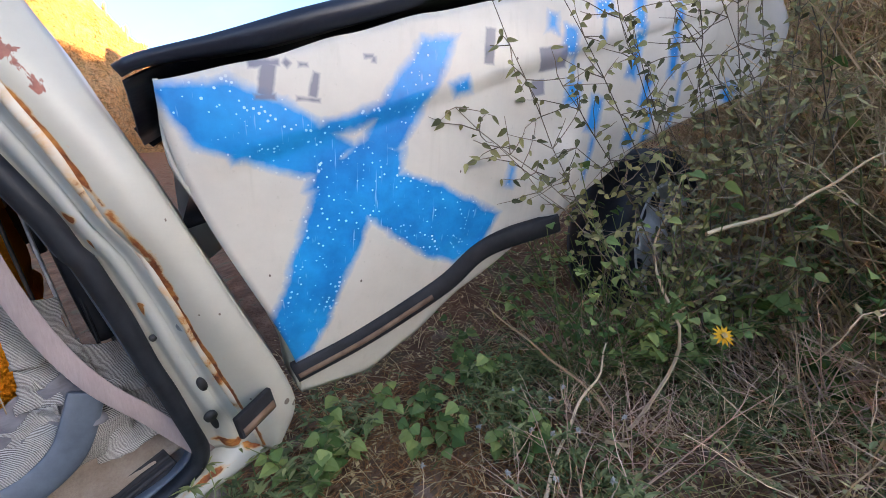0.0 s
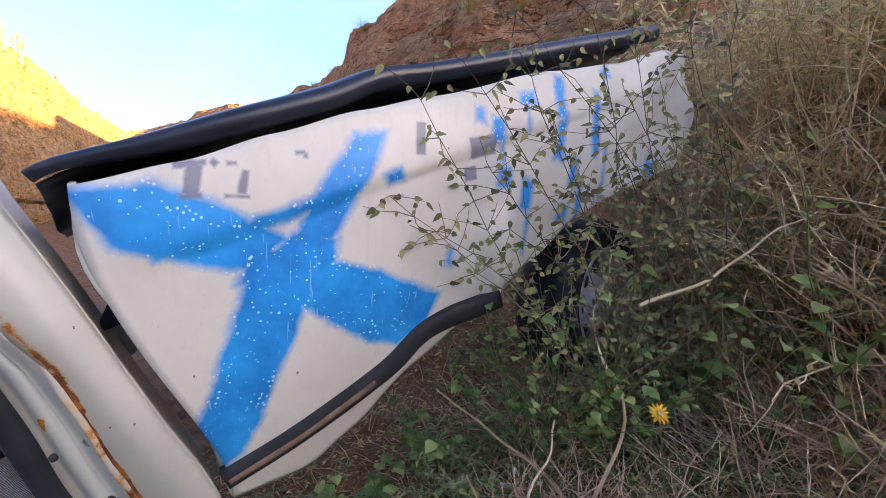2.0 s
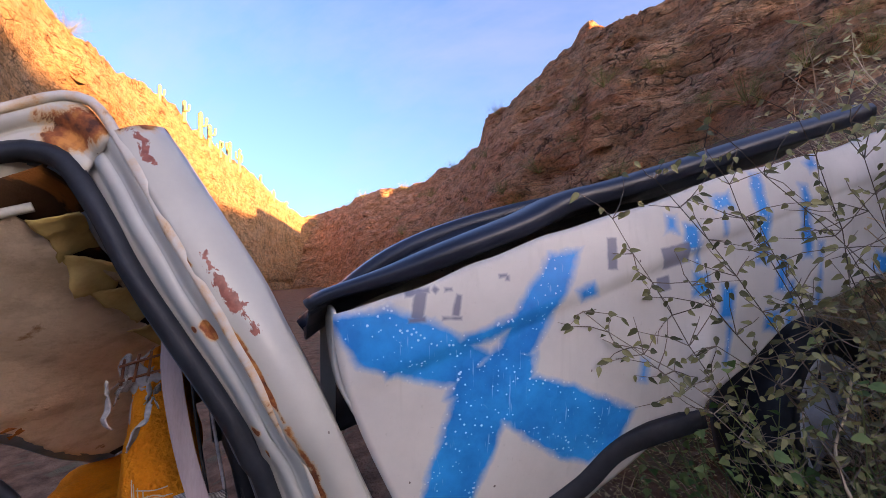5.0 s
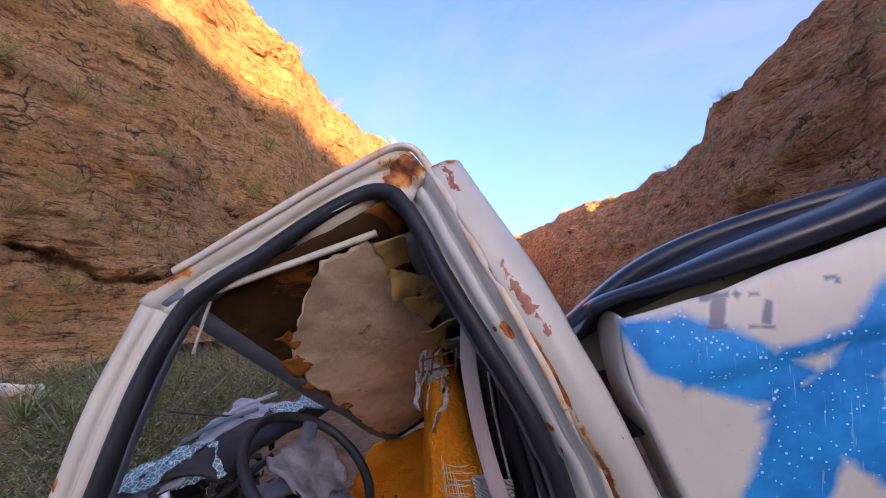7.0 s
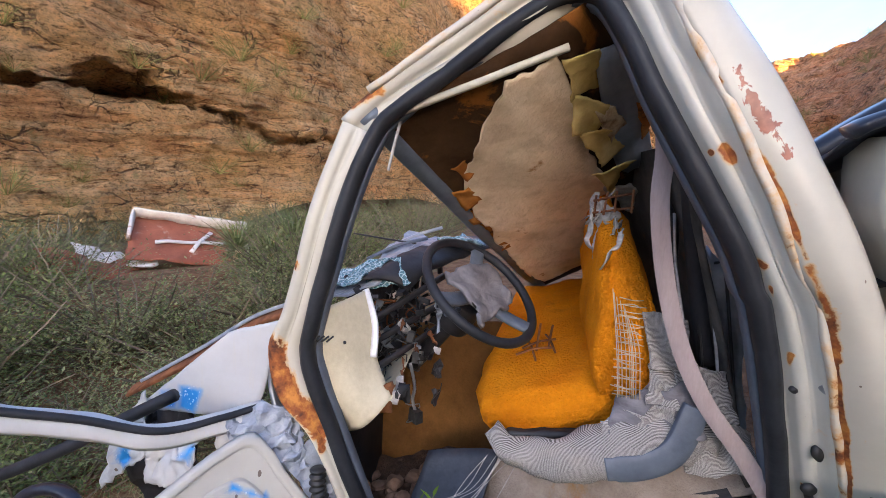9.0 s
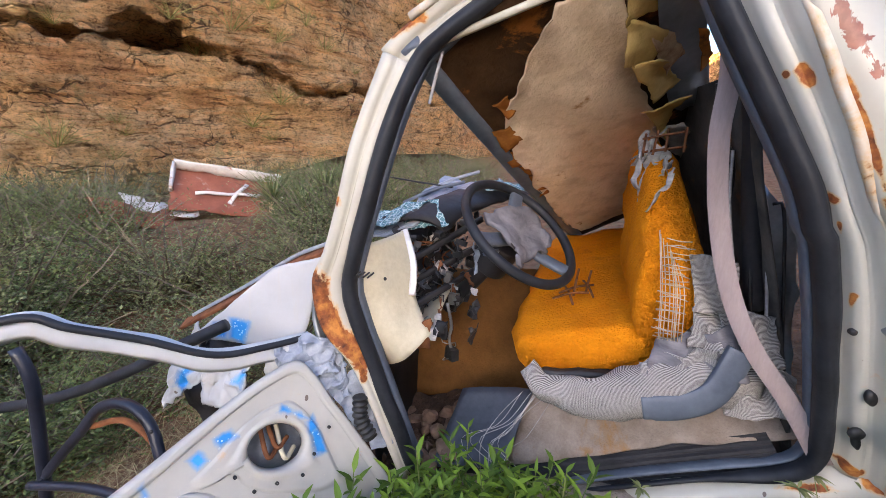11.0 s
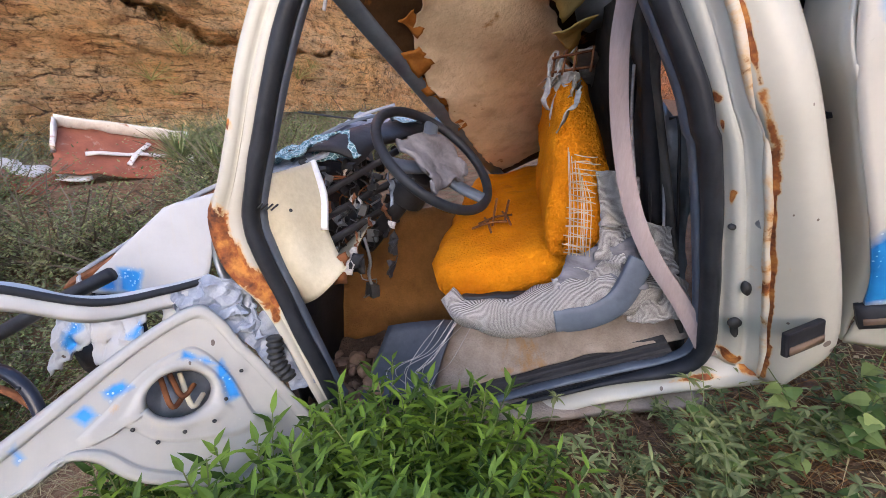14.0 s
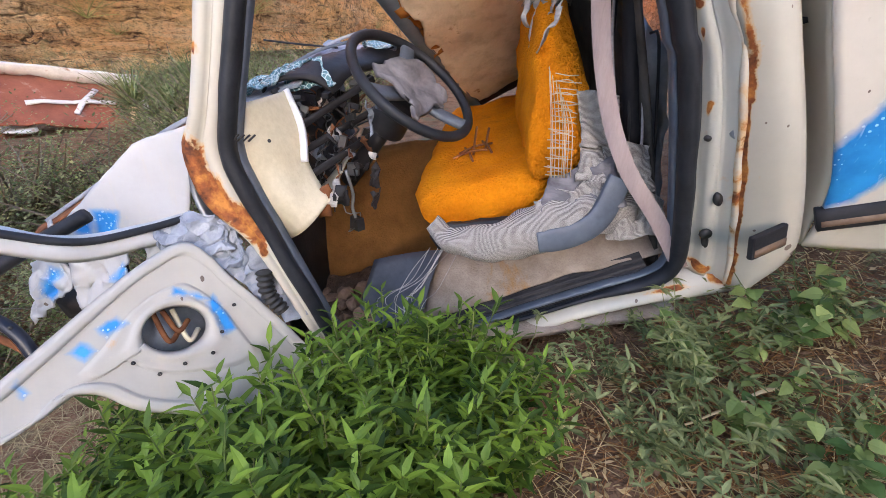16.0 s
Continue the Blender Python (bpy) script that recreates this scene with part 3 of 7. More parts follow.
SEAL = [(-0.70, 0.235), (-0.712, 0.262), (-0.769, 0.463), (-0.853, 0.707), (-0.875, 0.785), (-0.866, 0.869), (-0.797, 1.143), (-0.724, 1.343), (-0.655, 1.410), (-0.522, 1.497),
        (-0.341, 1.610), (-0.262, 1.628), (-0.205, 1.58), (-0.115, 1.393), (0.027, 1.148), (0.072, 1.050), (0.092, 1.015), (0.151, 0.828), (0.225, 0.60), (0.248, 0.50), (0.215, 0.440), (0.10, 0.385), (-0.10, 0.290), (-0.40, 0.150), (-0.66, 0.09)]

# pillars, rail and jamb of the door opening
bm = bmesh.new()
strip(bm, [frame_pt(h, z, -0.015) for h, z in SEAL[:8]], [frame_pt(h, z, 0.02) for h, z in ((-0.735, 0.20), (-0.745, 0.24), (-0.805, 0.455), (-0.862, 0.588), (-0.948, 0.680), (-0.975, 0.804), (-0.933, 0.908), (-0.873, 1.178), (-0.806, 1.379))], 60, press=(-0.004, 0.002, 0.002, 0.012, 0.012, 0.003, 0.003, 0.012, 0.012, 0.004, -0.012))
rough_up(bm, 6, 0.004, 1)
part("windscreen_pillar", bm, M_CAB, truck, "cream windscreen pillar with rust at its foot", solid=0.012)
bm = bmesh.new()
strip(bm, [frame_pt(h, z, -0.015) for h, z in SEAL[7:13]], [frame_pt(h, z, 0.01) for h, z in ((-0.806, 1.379), (-0.735, 1.440), (-0.499, 1.585), (-0.301, 1.697), (-0.214, 1.722), (-0.158, 1.66))], 44, press=(0.0, 0.012, 0.012, 0.002, 0.002, 0.014, 0.016, 0.008))
rough_up(bm, 7, 0.004, 2)
part("roof_rail", bm, M_CAB, truck, solid=0.012)
bm = bmesh.new()
strip(bm, [frame_pt(h, z, -0.015) for h, z in SEAL[12:20]], [frame_pt(h, z, 0.025) for h, z in ((-0.158, 1.66), (-0.048, 1.437), (0.055, 1.241), (0.116, 1.109), (0.168, 1.022), (0.249, 0.806), (0.348, 0.57), (0.395, 0.455))], 60, press=(0.0, -0.004, -0.020, -0.020, -0.020, -0.004, -0.004, -0.012, -0.012, 0.0, 0.004))
rough_up(bm, 9, 0.003, 3)
part("door_jamb", bm, M_JAMB, truck, "pale grey-green door jamb with rust stains", solid=0.010)

# gutter bead between jamb and skin
GUTTER = [(-0.735, 1.445), (-0.499, 1.592), (-0.301, 1.704), (-0.212, 1.730), (-0.158, 1.665), (-0.048, 1.437), (0.055, 1.241), (0.116, 1.109), (0.168, 1.022), (0.249, 0.806), (0.348, 0.57), (0.395, 0.455)]
bm = bmesh.new()
sweep(bm, spline([frame_pt(h, z, 0.03) for h, z in GUTTER], 90), slab(0.018, 0.016, 0.004), up=N_AX)
rough_up(bm, 14, 0.004, 4)
part("drip_rail", bm, M_RUSTY, truck, "rusted drip rail")

# outer skin behind the door
SKIN_REAR = [(-0.085, 1.700, -1.0), (-0.002, 1.549, -0.955), (0.08, 1.401, -0.915), (0.125, 1.294, -0.883), (0.185, 1.165, -0.862), (0.255, 1.004, -0.853), (0.315, 0.872, -0.860), (0.395, 0.713, -0.894), (0.432, 0.60, -0.925), (0.42, 0.47, -1.0)]
bm = bmesh.new()
strip(bm, [frame_pt(h, z, 0.03) for h, z in GUTTER[4:]], [cab(*p) for p in SKIN_REAR], 60, 10, 0.022)
rough_up(bm, 5, 0.004, 5)
part("cab_corner", bm, M_CAB, truck, "cream rear cab corner with scraped rusty patch", solid=0.010)
bm = bmesh.new()
strip(bm, [cab(*p) for p in SKIN_REAR], [cab(h + 0.05, z, n - 0.22) for h, z, n in SKIN_REAR], 40, 8, 0.0)
part("cab_back_edge", bm, M_CAB, truck, solid=0.01)

# rubber seal round the opening
bm = bmesh.new()
path = spline([frame_pt(h, z, -0.005) for h, z in SEAL], 200)
sweep(bm, path, slab(0.036, 0.045, 0.012), up=N_AX, scale=lambda s: 1.0 - 0.65 * smooth01(s, 0.76, 0.82))
rough_up(bm, 8, 0.004, 6)
part("door_seal", bm, M_RUBBER, truck, "black rubber door seal")
bm = bmesh.new()
sweep(bm, [p - N_AX * 0.03 + (cab(-0.35, 0.95, -1.0) - p).normalized() * 0.016 for p in path], slab(0.012, 0.03, 0.003), up=N_AX)
part("seal_lip", bm, M_GREYPL, truck, "grey trim lip")

# sill
bm = bmesh.new()
strip(bm, [frame_pt(h, z, -0.04) for h, z in ((-0.72, 0.12), (-0.32, 0.165), (-0.012, 0.31), (0.187, 0.405), (0.34, 0.50))], [frame_pt(h, z, 0.03) for h, z in ((-0.73, 0.05), (-0.30, 0.12), (-0.01, 0.285), (0.205, 0.370), (0.42, 0.438))], 40, 6, 0.02)
rough_up(bm, 6, 0.006, 7)
part("door_sill", bm, M_CAB, truck, "cream door sill with flaked paint", solid=0.02)
bm = bmesh.new()
a = spline([frame_pt(h, z, -0.10) for h, z in ((-0.62, 0.165), (-0.344, 0.245), (-0.012, 0.392), (0.192, 0.497))], 50)
b = spline([frame_pt(h, z, -0.025) for h, z in ((-0.62, 0.085), (-0.32, 0.165), (0.0, 0.310), (0.235, 0.420))], 50)
grid_mesh(bm, [[p.lerp(q, j / 24) + N_AX * (0.010 * math.sin(math.pi * j / 24) + 0.003 * (j % 4 < 2)) for j in range(25)] for p, q in zip(a, b)])
part("sill_strip", bm, M_DARK, truck, "dark ribbed rubber sill strip", solid=0.008, smooth=False)
bm = bmesh.new()
strip(bm, [frame_pt(h, z, -0.085) for h, z in ((-0.44, 0.215), (-0.344, 0.248), (-0.012, 0.397), (0.26, 0.505))], [cab(h, z, -1.36) for h, z in ((-0.40, 0.36), (-0.30, 0.42), (0.0, 0.53), (0.28, 0.60))], 30, 12, 0.02, UP)
rough_up(bm, 9, 0.010, 18)
part("sill_carpet", bm, M_CARPET, truck, "faded beige carpet beside the sill", solid=0.008)

M_INSERT = surface("weathered_insert", (0.12, 0.07, 0.045), (0.27, 0.17, 0.11), 20, 0.6, spots=(0.34, 0.17, 0.07), spot_scale=8, spot_from=0.6)
# side marker on the cab corner
def marker(name, m):
    bm = bmesh.new()
    box(bm, (-0.050, -0.007, -0.027), (0.050, 0.007, 0.027))
    ob = part(name, bm, M_DARK, truck, "dark grey side marker light", bevel=0.004, smooth=False, matrix=m)
    bm = bmesh.new()
    box(bm, (-0.044, -0.010, -0.020), (0.044, -0.006, -0.004))
    part("marker_lens", bm, M_INSERT, ob, matrix=m)


def facing(p, along, out):
    """A pose at p with x along, -y out of the side."""
    x = along.normalized()
    y = -(out - x * out.dot(x)).normalized()
    z = x.cross(y)
    return Matrix(((x.x, y.x, z.x, p.x), (x.y, y.y, z.y, p.y), (x.z, y.z, z.z, p.z), (0, 0, 0, 1)))


marker("marker_light", facing(cab(0.315, 0.668, -0.855), cab(1, 0.22, -0.42), N_AX))

# load bed side, in its own axes: x along, z up, -y outwards
BED_TOP = [(-0.405, 0.165), (-0.25, 0.209), (-0.104, 0.265), (0.068, 0.325), (0.243, 0.374), (0.613, 0.485), (0.902, 0.55), (1.1, 0.619), (1.27, 0.640)]
BED_LOW = [(-0.405, -0.55), (-0.198, -0.546), (0.03, -0.443), (0.233, -0.284), (0.44, -0.13), (0.60, -0.02), (0.74, 0.095), (0.95, 0.177), (1.2, 0.25), (1.27, 0.45)]


def bed_out(u, w):
    y = 0.045 - 0.42 * (w - 0.03 - 0.25 * u) ** 2
    line = 0.135 + 0.33 * u
    y += 0.013 * smooth01(w - line, -0.004, 0.012) * smooth01(u, -0.40, -0.25) * (1 - 0.4 * smooth01(u, 0.3, 0.6)) - 0.010 * noise.noise(Vector((u * 3, w * 3, 1.0)))
    y -= 0.05 * smooth01(u, 0.75, 1.25) * noise.noise(Vector((u * 6, w * 5, 4.0)))
    y += 0.035 * math.exp(-((u - 0.44) / 0.035) ** 2) * smooth01(0.14 - w, 0, 0.1)
    return y


def bed_pt(u, w, out=0.0):
    return Vector((u, -bed_out(u, w) - out, w))


bm = bmesh.new()
rows = []
for i in range(110):
    u = -0.405 + 1.675 * i / 109
    lo, hi = lerp_table(BED_LOW, u)[0], lerp_table(BED_TOP, u)[0]
    row = []
    for j in range(50):
        w = lo + (hi - lo) * j / 49
        shift = 0.21 * smooth01(0.16 - w, 0, 0.71) * (1 - smooth01(u, -0.405, 0.3))
        row.append(bed_pt(u + shift, w))
    rows.append(row)
grid_mesh(bm, rows)
part("bed_side", bm, M_BED, truck, "cream bed side with blue spray-painted cross", solid=0.012, matrix=BED)
# front flange of the bed, turned in behind the cab
bm = bmesh.new()
edge = [bed_pt(-0.405 + 0.21 * smooth01(0.16 - w, 0, 0.71), w) for w in (0.165, 0.05, -0.1, -0.25, -0.4, -0.55)]
strip(bm, edge, [p + Vector((-0.02, 0.20, 0.0)) for p in edge], 24, 6, 0.0)
rough_up(bm, 8, 0.012, 8)
part("bed_front_panel", bm, M_CAB, truck, solid=0.008, matrix=BED)
# rub strip low on the bed
bm = bmesh.new()
sweep(bm, spline([bed_pt(u, w, 0.010) for u, w in ((-0.213, -0.462), (-0.045, -0.390), (0.149, -0.275), (0.258, -0.180), (0.454, -0.118))], 50), slab(0.028, 0.052, 0.006), up=Vector((0, 0, 1)))
strip_ob = part("rub_strip", bm, M_DARK, truck, "dark grey rub strip", matrix=BED)
bm = bmesh.new()
sweep(bm, spline([bed_pt(u, w, 0.026) for u, w in ((-0.205, -0.466), (-0.045, -0.396), (0.12, -0.30))], 30), slab(0.006, 0.014, 0.002), up=Vector((0, 0, 1)))
part("strip_insert", bm, M_INSERT, strip_ob, "weathered strip insert", matrix=BED)
# bed rail cap
RAIL = [(-0.455, 0.165), (-0.42, 0.186), (-0.295, 0.226), (-0.147, 0.275), (0.016, 0.335), (0.12, 0.385), (0.243, 0.42), (0.41, 0.465), (0.607, 0.525), (1.085, 0.665)]
bm = bmesh.new()
sweep(bm, spline([bed_pt(u, w, -0.01) + Vector((0, 0.03, 0.012)) for u, w in RAIL], 80), [(-0.075, -0.014), (-0.06, -0.022), (0.02, -0.024), (0.045, -0.024), (0.054, -0.012), (0.056, 0.008), (0.048, 0.020), (0.0, 0.027), (-0.06, 0.022), (-0.075, 0.010)], up=Vector((0, 0, 1)), scale=lambda s: 0.45 + 0.55 * smooth01(s, 0.0, 0.2))
rough_up(bm, 4, 0.008, 9)
part("bed_rail", bm, M_RAIL, truck, "black plastic bed rail cap", matrix=BED)
# far rail and the inside of the bed
bm = bmesh.new()
sweep(bm, spline([Vector((u, 0.55, w)) for u, w in ((-0.50, 0.03), (-0.2, 0.26), (0.2, 0.40), (0.7, 0.50), (1.1, 0.60))], 50), slab(0.10, 0.06, 0.015), up=Vector((0, 0, 1)))
part("far_bed_rail", bm, M_RAIL, truck, "black bed rail of the far side", matrix=BED)
bm = bmesh.new()
grid_mesh(bm, [[Vector((u, y, 0.10 + 0.33 * (u + 0.4) - 0.2)) for y in (0.05, 0.3, 0.55)] for u in (-0.4, 0.2, 0.8, 1.2)])
part("bed_floor", bm, M_DARK, truck, solid=0.01, matrix=BED)
bm = bmesh.new()
near_line, far_line = spline([bed_pt(u, w) + Vector((0, 0.06, 0.005)) for u, w in RAIL], 40), spline([Vector((u, 0.55, w)) for u, w in ((-0.50, 0.03), (-0.2, 0.26), (0.2, 0.40), (0.7, 0.50), (1.1, 0.60))], 40)
grid_mesh(bm, [[p.lerp(q, j / 10) - Vector((0, 0, 0.05 * math.sin(math.pi * j / 10) + 0.02 * noise.noise(p * 4 + Vector((j, 0, 0))))) for j in range(11)] for p, q in zip(near_line, far_line)])
part("bed_cover", bm, M_RAIL, truck, "black sagging bed cover", solid=0.006, matrix=BED)
bm = bmesh.new()
grid_mesh(bm, [[Vector((u, 0.58, w0 + dw)) for dw in (-0.45, -0.2, 0.0)] for u, w0 in ((-0.45, 0.05), (-0.2, 0.25), (0.2, 0.39), (0.7, 0.49), (1.1, 0.59))])
part("far_bed_side", bm, M_CAB, truck, solid=0.01, matrix=BED)

# rear wheel
wheel_m = BED @ Matrix.Translation((1.09, 0.10, -0.26)) @ Matrix.Rotation(radians(11), 4, "Z") @ Matrix.Rotation(radians(-8), 4, "X")


def lathe(bm, profile, n=48):
    """Turned about y: profile of (radius, y)."""
    grid_mesh(bm, [[Vector((r * math.cos(2 * math.pi * i / n), y, r * math.sin(2 * math.pi * i / n))) for i in range(n)] for r, y in profile], wrap=True)


bm = bmesh.new()
lathe(bm, [(0.20, 0.0), (0.21, -0.035), (0.27, -0.045), (0.305, -0.03), (0.32, 0.0), (0.325, 0.06), (0.32, 0.14), (0.30, 0.17), (0.20, 0.17)])
wheel = part("rear_wheel", bm, M_RUBBER, truck, "black rear tyre with chromed rim", matrix=wheel_m)
M_CHROME = surface("dirty_chrome", (0.62, 0.62, 0.63), (0.85, 0.85, 0.86), 20, 0.32, 0.25, spots=(0.25, 0.17, 0.1), spot_from=0.6, bump=0.1)
bm = bmesh.new()
lathe(bm, [(0.205, -0.03), (0.195, -0.035), (0.185, -0.01), (0.17, 0.03), (0.12, 0.01), (0.07, -0.01), (0.04, -0.03), (0.001, -0.032)])
part("rim", bm, M_CHROME, wheel, matrix=wheel_m)
for k in range(8):
    a = k * math.pi / 4
    bm = bmesh.new()
    lathe(bm, [(0.001, -0.003), (0.028, -0.003), (0.028, 0.004), (0.001, 0.004)], 12)
    part("rim_hole", bm, M_DARK, wheel, matrix=wheel_m @ Matrix.Translation((0.135 * math.cos(a), 0.006, 0.135 * math.sin(a))))

M_SHRED = surface("rust_stained_felt", (0.20, 0.065, 0.014), (0.42, 0.17, 0.040), 12, 0.95, spots=(0.06, 0.03, 0.015), spot_scale=9, spot_from=0.58, bump=0.5, spec=0.1)

# roof, fallen in towards the far side
ROOF_N = (H_AX * -0.297 + UP * 0.765 + N_AX * -0.571).normalized()


def roof_pt(a, b, drop=0.0):
    """a: from the door rail to the far side; b: from the windscreen to the back."""
    near = cab(-0.745, 1.405, -1.07).lerp(cab(-0.205, 1.680, -1.0), b)
    far = cab(-0.24, 0.750, -2.24).lerp(cab(0.34, 1.02, -2.30), b)
    p = near.lerp(far, a)
    return p - ROOF_N * (drop + 0.05 * math.sin(math.pi * a) * 0.3) + ROOF_N * 0.02 * noise.noise(p * 3)


def lining_material(name, dark, light, stain, stain_from, scale=3.5):
    """Old felt with water stains and a fine nap."""
    m, nt, bsdf = blank(name)
    co = coords(nt)
    col = ramp(nt, noise_tex(nt, co, scale, 8, 0.65), [(0.32, dark), (0.68, light)])
    wet = noise_tex(nt, co, 4.5, 9, 0.65, 0.5)
    col = blend(nt, ramp(nt, wet, [(stain_from, (0, 0, 0)), (stain_from + 0.05, (0.9, 0.9, 0.9))]), col, stain)
    crease = noise_tex(nt, coords(nt, (1, 1.4, 3.0)), 7, 6, 0.6)
    col = blend(nt, 0.5, col, ramp(nt, crease, [(0.38, (0.62, 0.58, 0.54)), (0.52, (1, 1, 1))]), "MULTIPLY")
    nt.links.new(col, bsdf.inputs["Base Color"])
    bsdf.inputs["Roughness"].default_value = 0.95
    bsdf.inputs["Specular IOR Level"].default_value = 0.1
    bumped(nt, bsdf, calc(nt, "ADD", noise_tex(nt, co, 70, 4), calc(nt, "MULTIPLY", crease, 2.5)), 0.55, 0.006)
    return m


bm = bmesh.new()
grid_mesh(bm, [[roof_pt(a / 24, b / 16) for b in range(17)] for a in range(25)])
part("roof", bm, M_CAB, truck, "cream roof crushed down to one side", solid=0.012)
# stained backing board, and the beige cloth that is left on it with torn edges
bm = bmesh.new()
grid_mesh(bm, [[roof_pt(0.02 + 0.97 * a / 40, 0.01 + 0.98 * b / 30, 0.024 + 0.006 * noise.noise(Vector((a * 0.4, b * 0.4, 5)))) for b in range(31)] for a in range(41)])
part("roof_backing", bm, lining_material("stained_board", (0.030, 0.017, 0.010), (0.085, 0.042, 0.020), (0.26, 0.095, 0.022), 0.56), truck, "dark brown water-stained roof lining board", solid=0.004)
CLOTH_LEFT = [(0.065, 0.52), (0.10, 0.42), (0.146, 0.325), (0.171, 0.261), (0.236, 0.150), (0.319, 0.055), (0.377, 0.050), (0.431, 0.075), (0.488, 0.03), (0.625, 0.02), (0.85, 0.02), (0.935, 0.06)]
CLOTH_RIGHT = [(0.065, 0.72), (0.10, 0.73), (0.163, 0.73), (0.231, 0.705), (0.326, 0.712), (0.43, 0.73), (0.56, 0.73), (0.60, 0.70), (0.733, 0.66), (0.85, 0.56), (0.905, 0.44), (0.935, 0.24)]


def cloth_pt(x, y):
    a = 0.065 + 0.87 * x
    lo, hi = lerp_table(CLOTH_LEFT, a)[0], lerp_table(CLOTH_RIGHT, a)[0]
    rag = lambda k: 0.022 * noise.noise(Vector((a * 14, k, 2))) + 0.014 * noise.noise(Vector((a * 42, k, 4)))
    lo, hi = lo + rag(1.0), hi + rag(9.0)
    b = lo + (hi - lo) * y
    edge = min(1.0, 5 * min(x, 1 - x, y, 1 - y))
    a += 0.012 * noise.noise(Vector((b * 20, 3, x))) * (1 - edge)
    sag = 0.036 + 0.010 * noise.noise(Vector((a * 5, b * 5, 0))) + 0.020 * (1 - edge) * max(0.0, noise.noise(Vector((a * 9, b * 9, 7))) + 0.2)
    return roof_pt(a, b, sag)


bm = bmesh.new()
grid_mesh(bm, [[cloth_pt(a / 79, b / 49) for b in range(50)] for a in range(80)])
part("headliner", bm, lining_material("beige_felt", (0.54, 0.42, 0.30), (0.76, 0.63, 0.48), (0.30, 0.17, 0.08), 0.66), truck, "stained torn beige headliner", solid=0.004)
# rust-stained shreds along its edge
for k, (a, b, sz) in enumerate(((0.27, 0.03, 0.07), (0.42, 0.03, 0.075), (0.36, -0.01, 0.05), (0.20, 0.13, 0.05), (0.55, 0.0, 0.045))):
    p = roof_pt(a, b, 0.032)
    d1, d2 = (roof_pt(a + 0.1, b, 0.032) - p).normalized() * sz * 1.6, (roof_pt(a, b + 0.1, 0.034) - p).normalized() * sz
    bm = bmesh.new()
    crumple(bm, (p, p + d1, p + d1 * 0.8 + d2, p + d2 * 0.8), 8, 6, 0.012, 20, 130 + k)
    part("stained_shred", bm, M_SHRED, truck, "rust-stained shred of headliner" if k == 0 else "", solid=0.003)
bm = bmesh.new()
sweep(bm, [roof_pt(a / 20, 0.0, 0.02) for a in range(21)], slab(0.05, 0.03, 0.006), up=ROOF_N)
part("windscreen_header", bm, M_GREYPL, truck, "grey windscreen header", )

M_BACKWALL = surface("dusty_dark_felt", (0.03, 0.027, 0.025), (0.13, 0.115, 0.10), 7, 0.95, spots=(0.20, 0.10, 0.04), spot_scale=5, spot_from=0.6, bump=0.6)
# cab floor, back wall and firewall
def floor_z(h):
    return 0.285 + 0.22 * h


bm = bmesh.new()
grid_mesh(bm, [[cab(h, floor_z(h) + 0.012 * noise.noise(Vector((h * 8, n * 8, 0))), n) for n in [-1.06 - 1.2 * i / 24 for i in range(25)]] for h in [-0.80 + 1.10 * i / 30 for i in range(31)]])
part("cab_floor", bm, M_CARPET, truck, "faded beige carpet on the cab floor", solid=0.02, offset=-1)
bm = bmesh.new()
back = [[s * min(0.76, (1.22 + 0.508 * (1.0 + n)) / 1.25) for n in (-1.14, -1.3, -1.5, -1.7, -2.0, -2.3)] for s in (0, 0.25, 0.5, 0.75, 1)]
grid_mesh(bm, [[cab(0.27 - 0.36 * s, 0.40 + 1.25 * s, n) for s, n in zip(row, (-1.14, -1.3, -1.5, -1.7, -2.0, -2.3))] for row in back])
rough_up(bm, 6, 0.012, 61)
part("cab_back_wall", bm, M_BACKWALL, truck, solid=0.01)
bm = bmesh.new()
grid_mesh(bm, [[cab(-0.84 - 0.10 * s, 0.14 + 0.62 * s, n) for n in (-1.12, -1.4, -1.8, -2.3)] for s in (0, 0.5, 1)])
part("firewall", bm, M_DARK, truck, solid=0.01)


# ---- inside the cab ----
def stripes_material():
    m, nt, bsdf = blank("striped_tweed")
    w = nt.nodes.new("ShaderNodeTexWave")
    w.wave_type, w.bands_direction = "BANDS", "Z"
    w.inputs["Scale"].default_value, w.inputs["Distortion"].default_value, w.inputs["Detail"].default_value = 88, 1.0, 2
    co = coords(nt, (1, 1, 1.4))
    nt.links.new(co, w.inputs["Vector"])
    col = ramp(nt, w.outputs["Fac"], [(0.35, (0.10, 0.09, 0.085)), (0.6, (0.44, 0.42, 0.39))])
    col = blend(nt, ramp(nt, noise_tex(nt, co, 9, 4), [(0.45, (0, 0, 0)), (0.7, (0.6, 0.6, 0.6))]), col, (0.36, 0.33, 0.30))
    nt.links.new(col, bsdf.inputs["Base Color"])
    bsdf.inputs["Roughness"].default_value = 0.95
    bumped(nt, bsdf, w.outputs["Fac"], 0.5, 0.002)
    return m


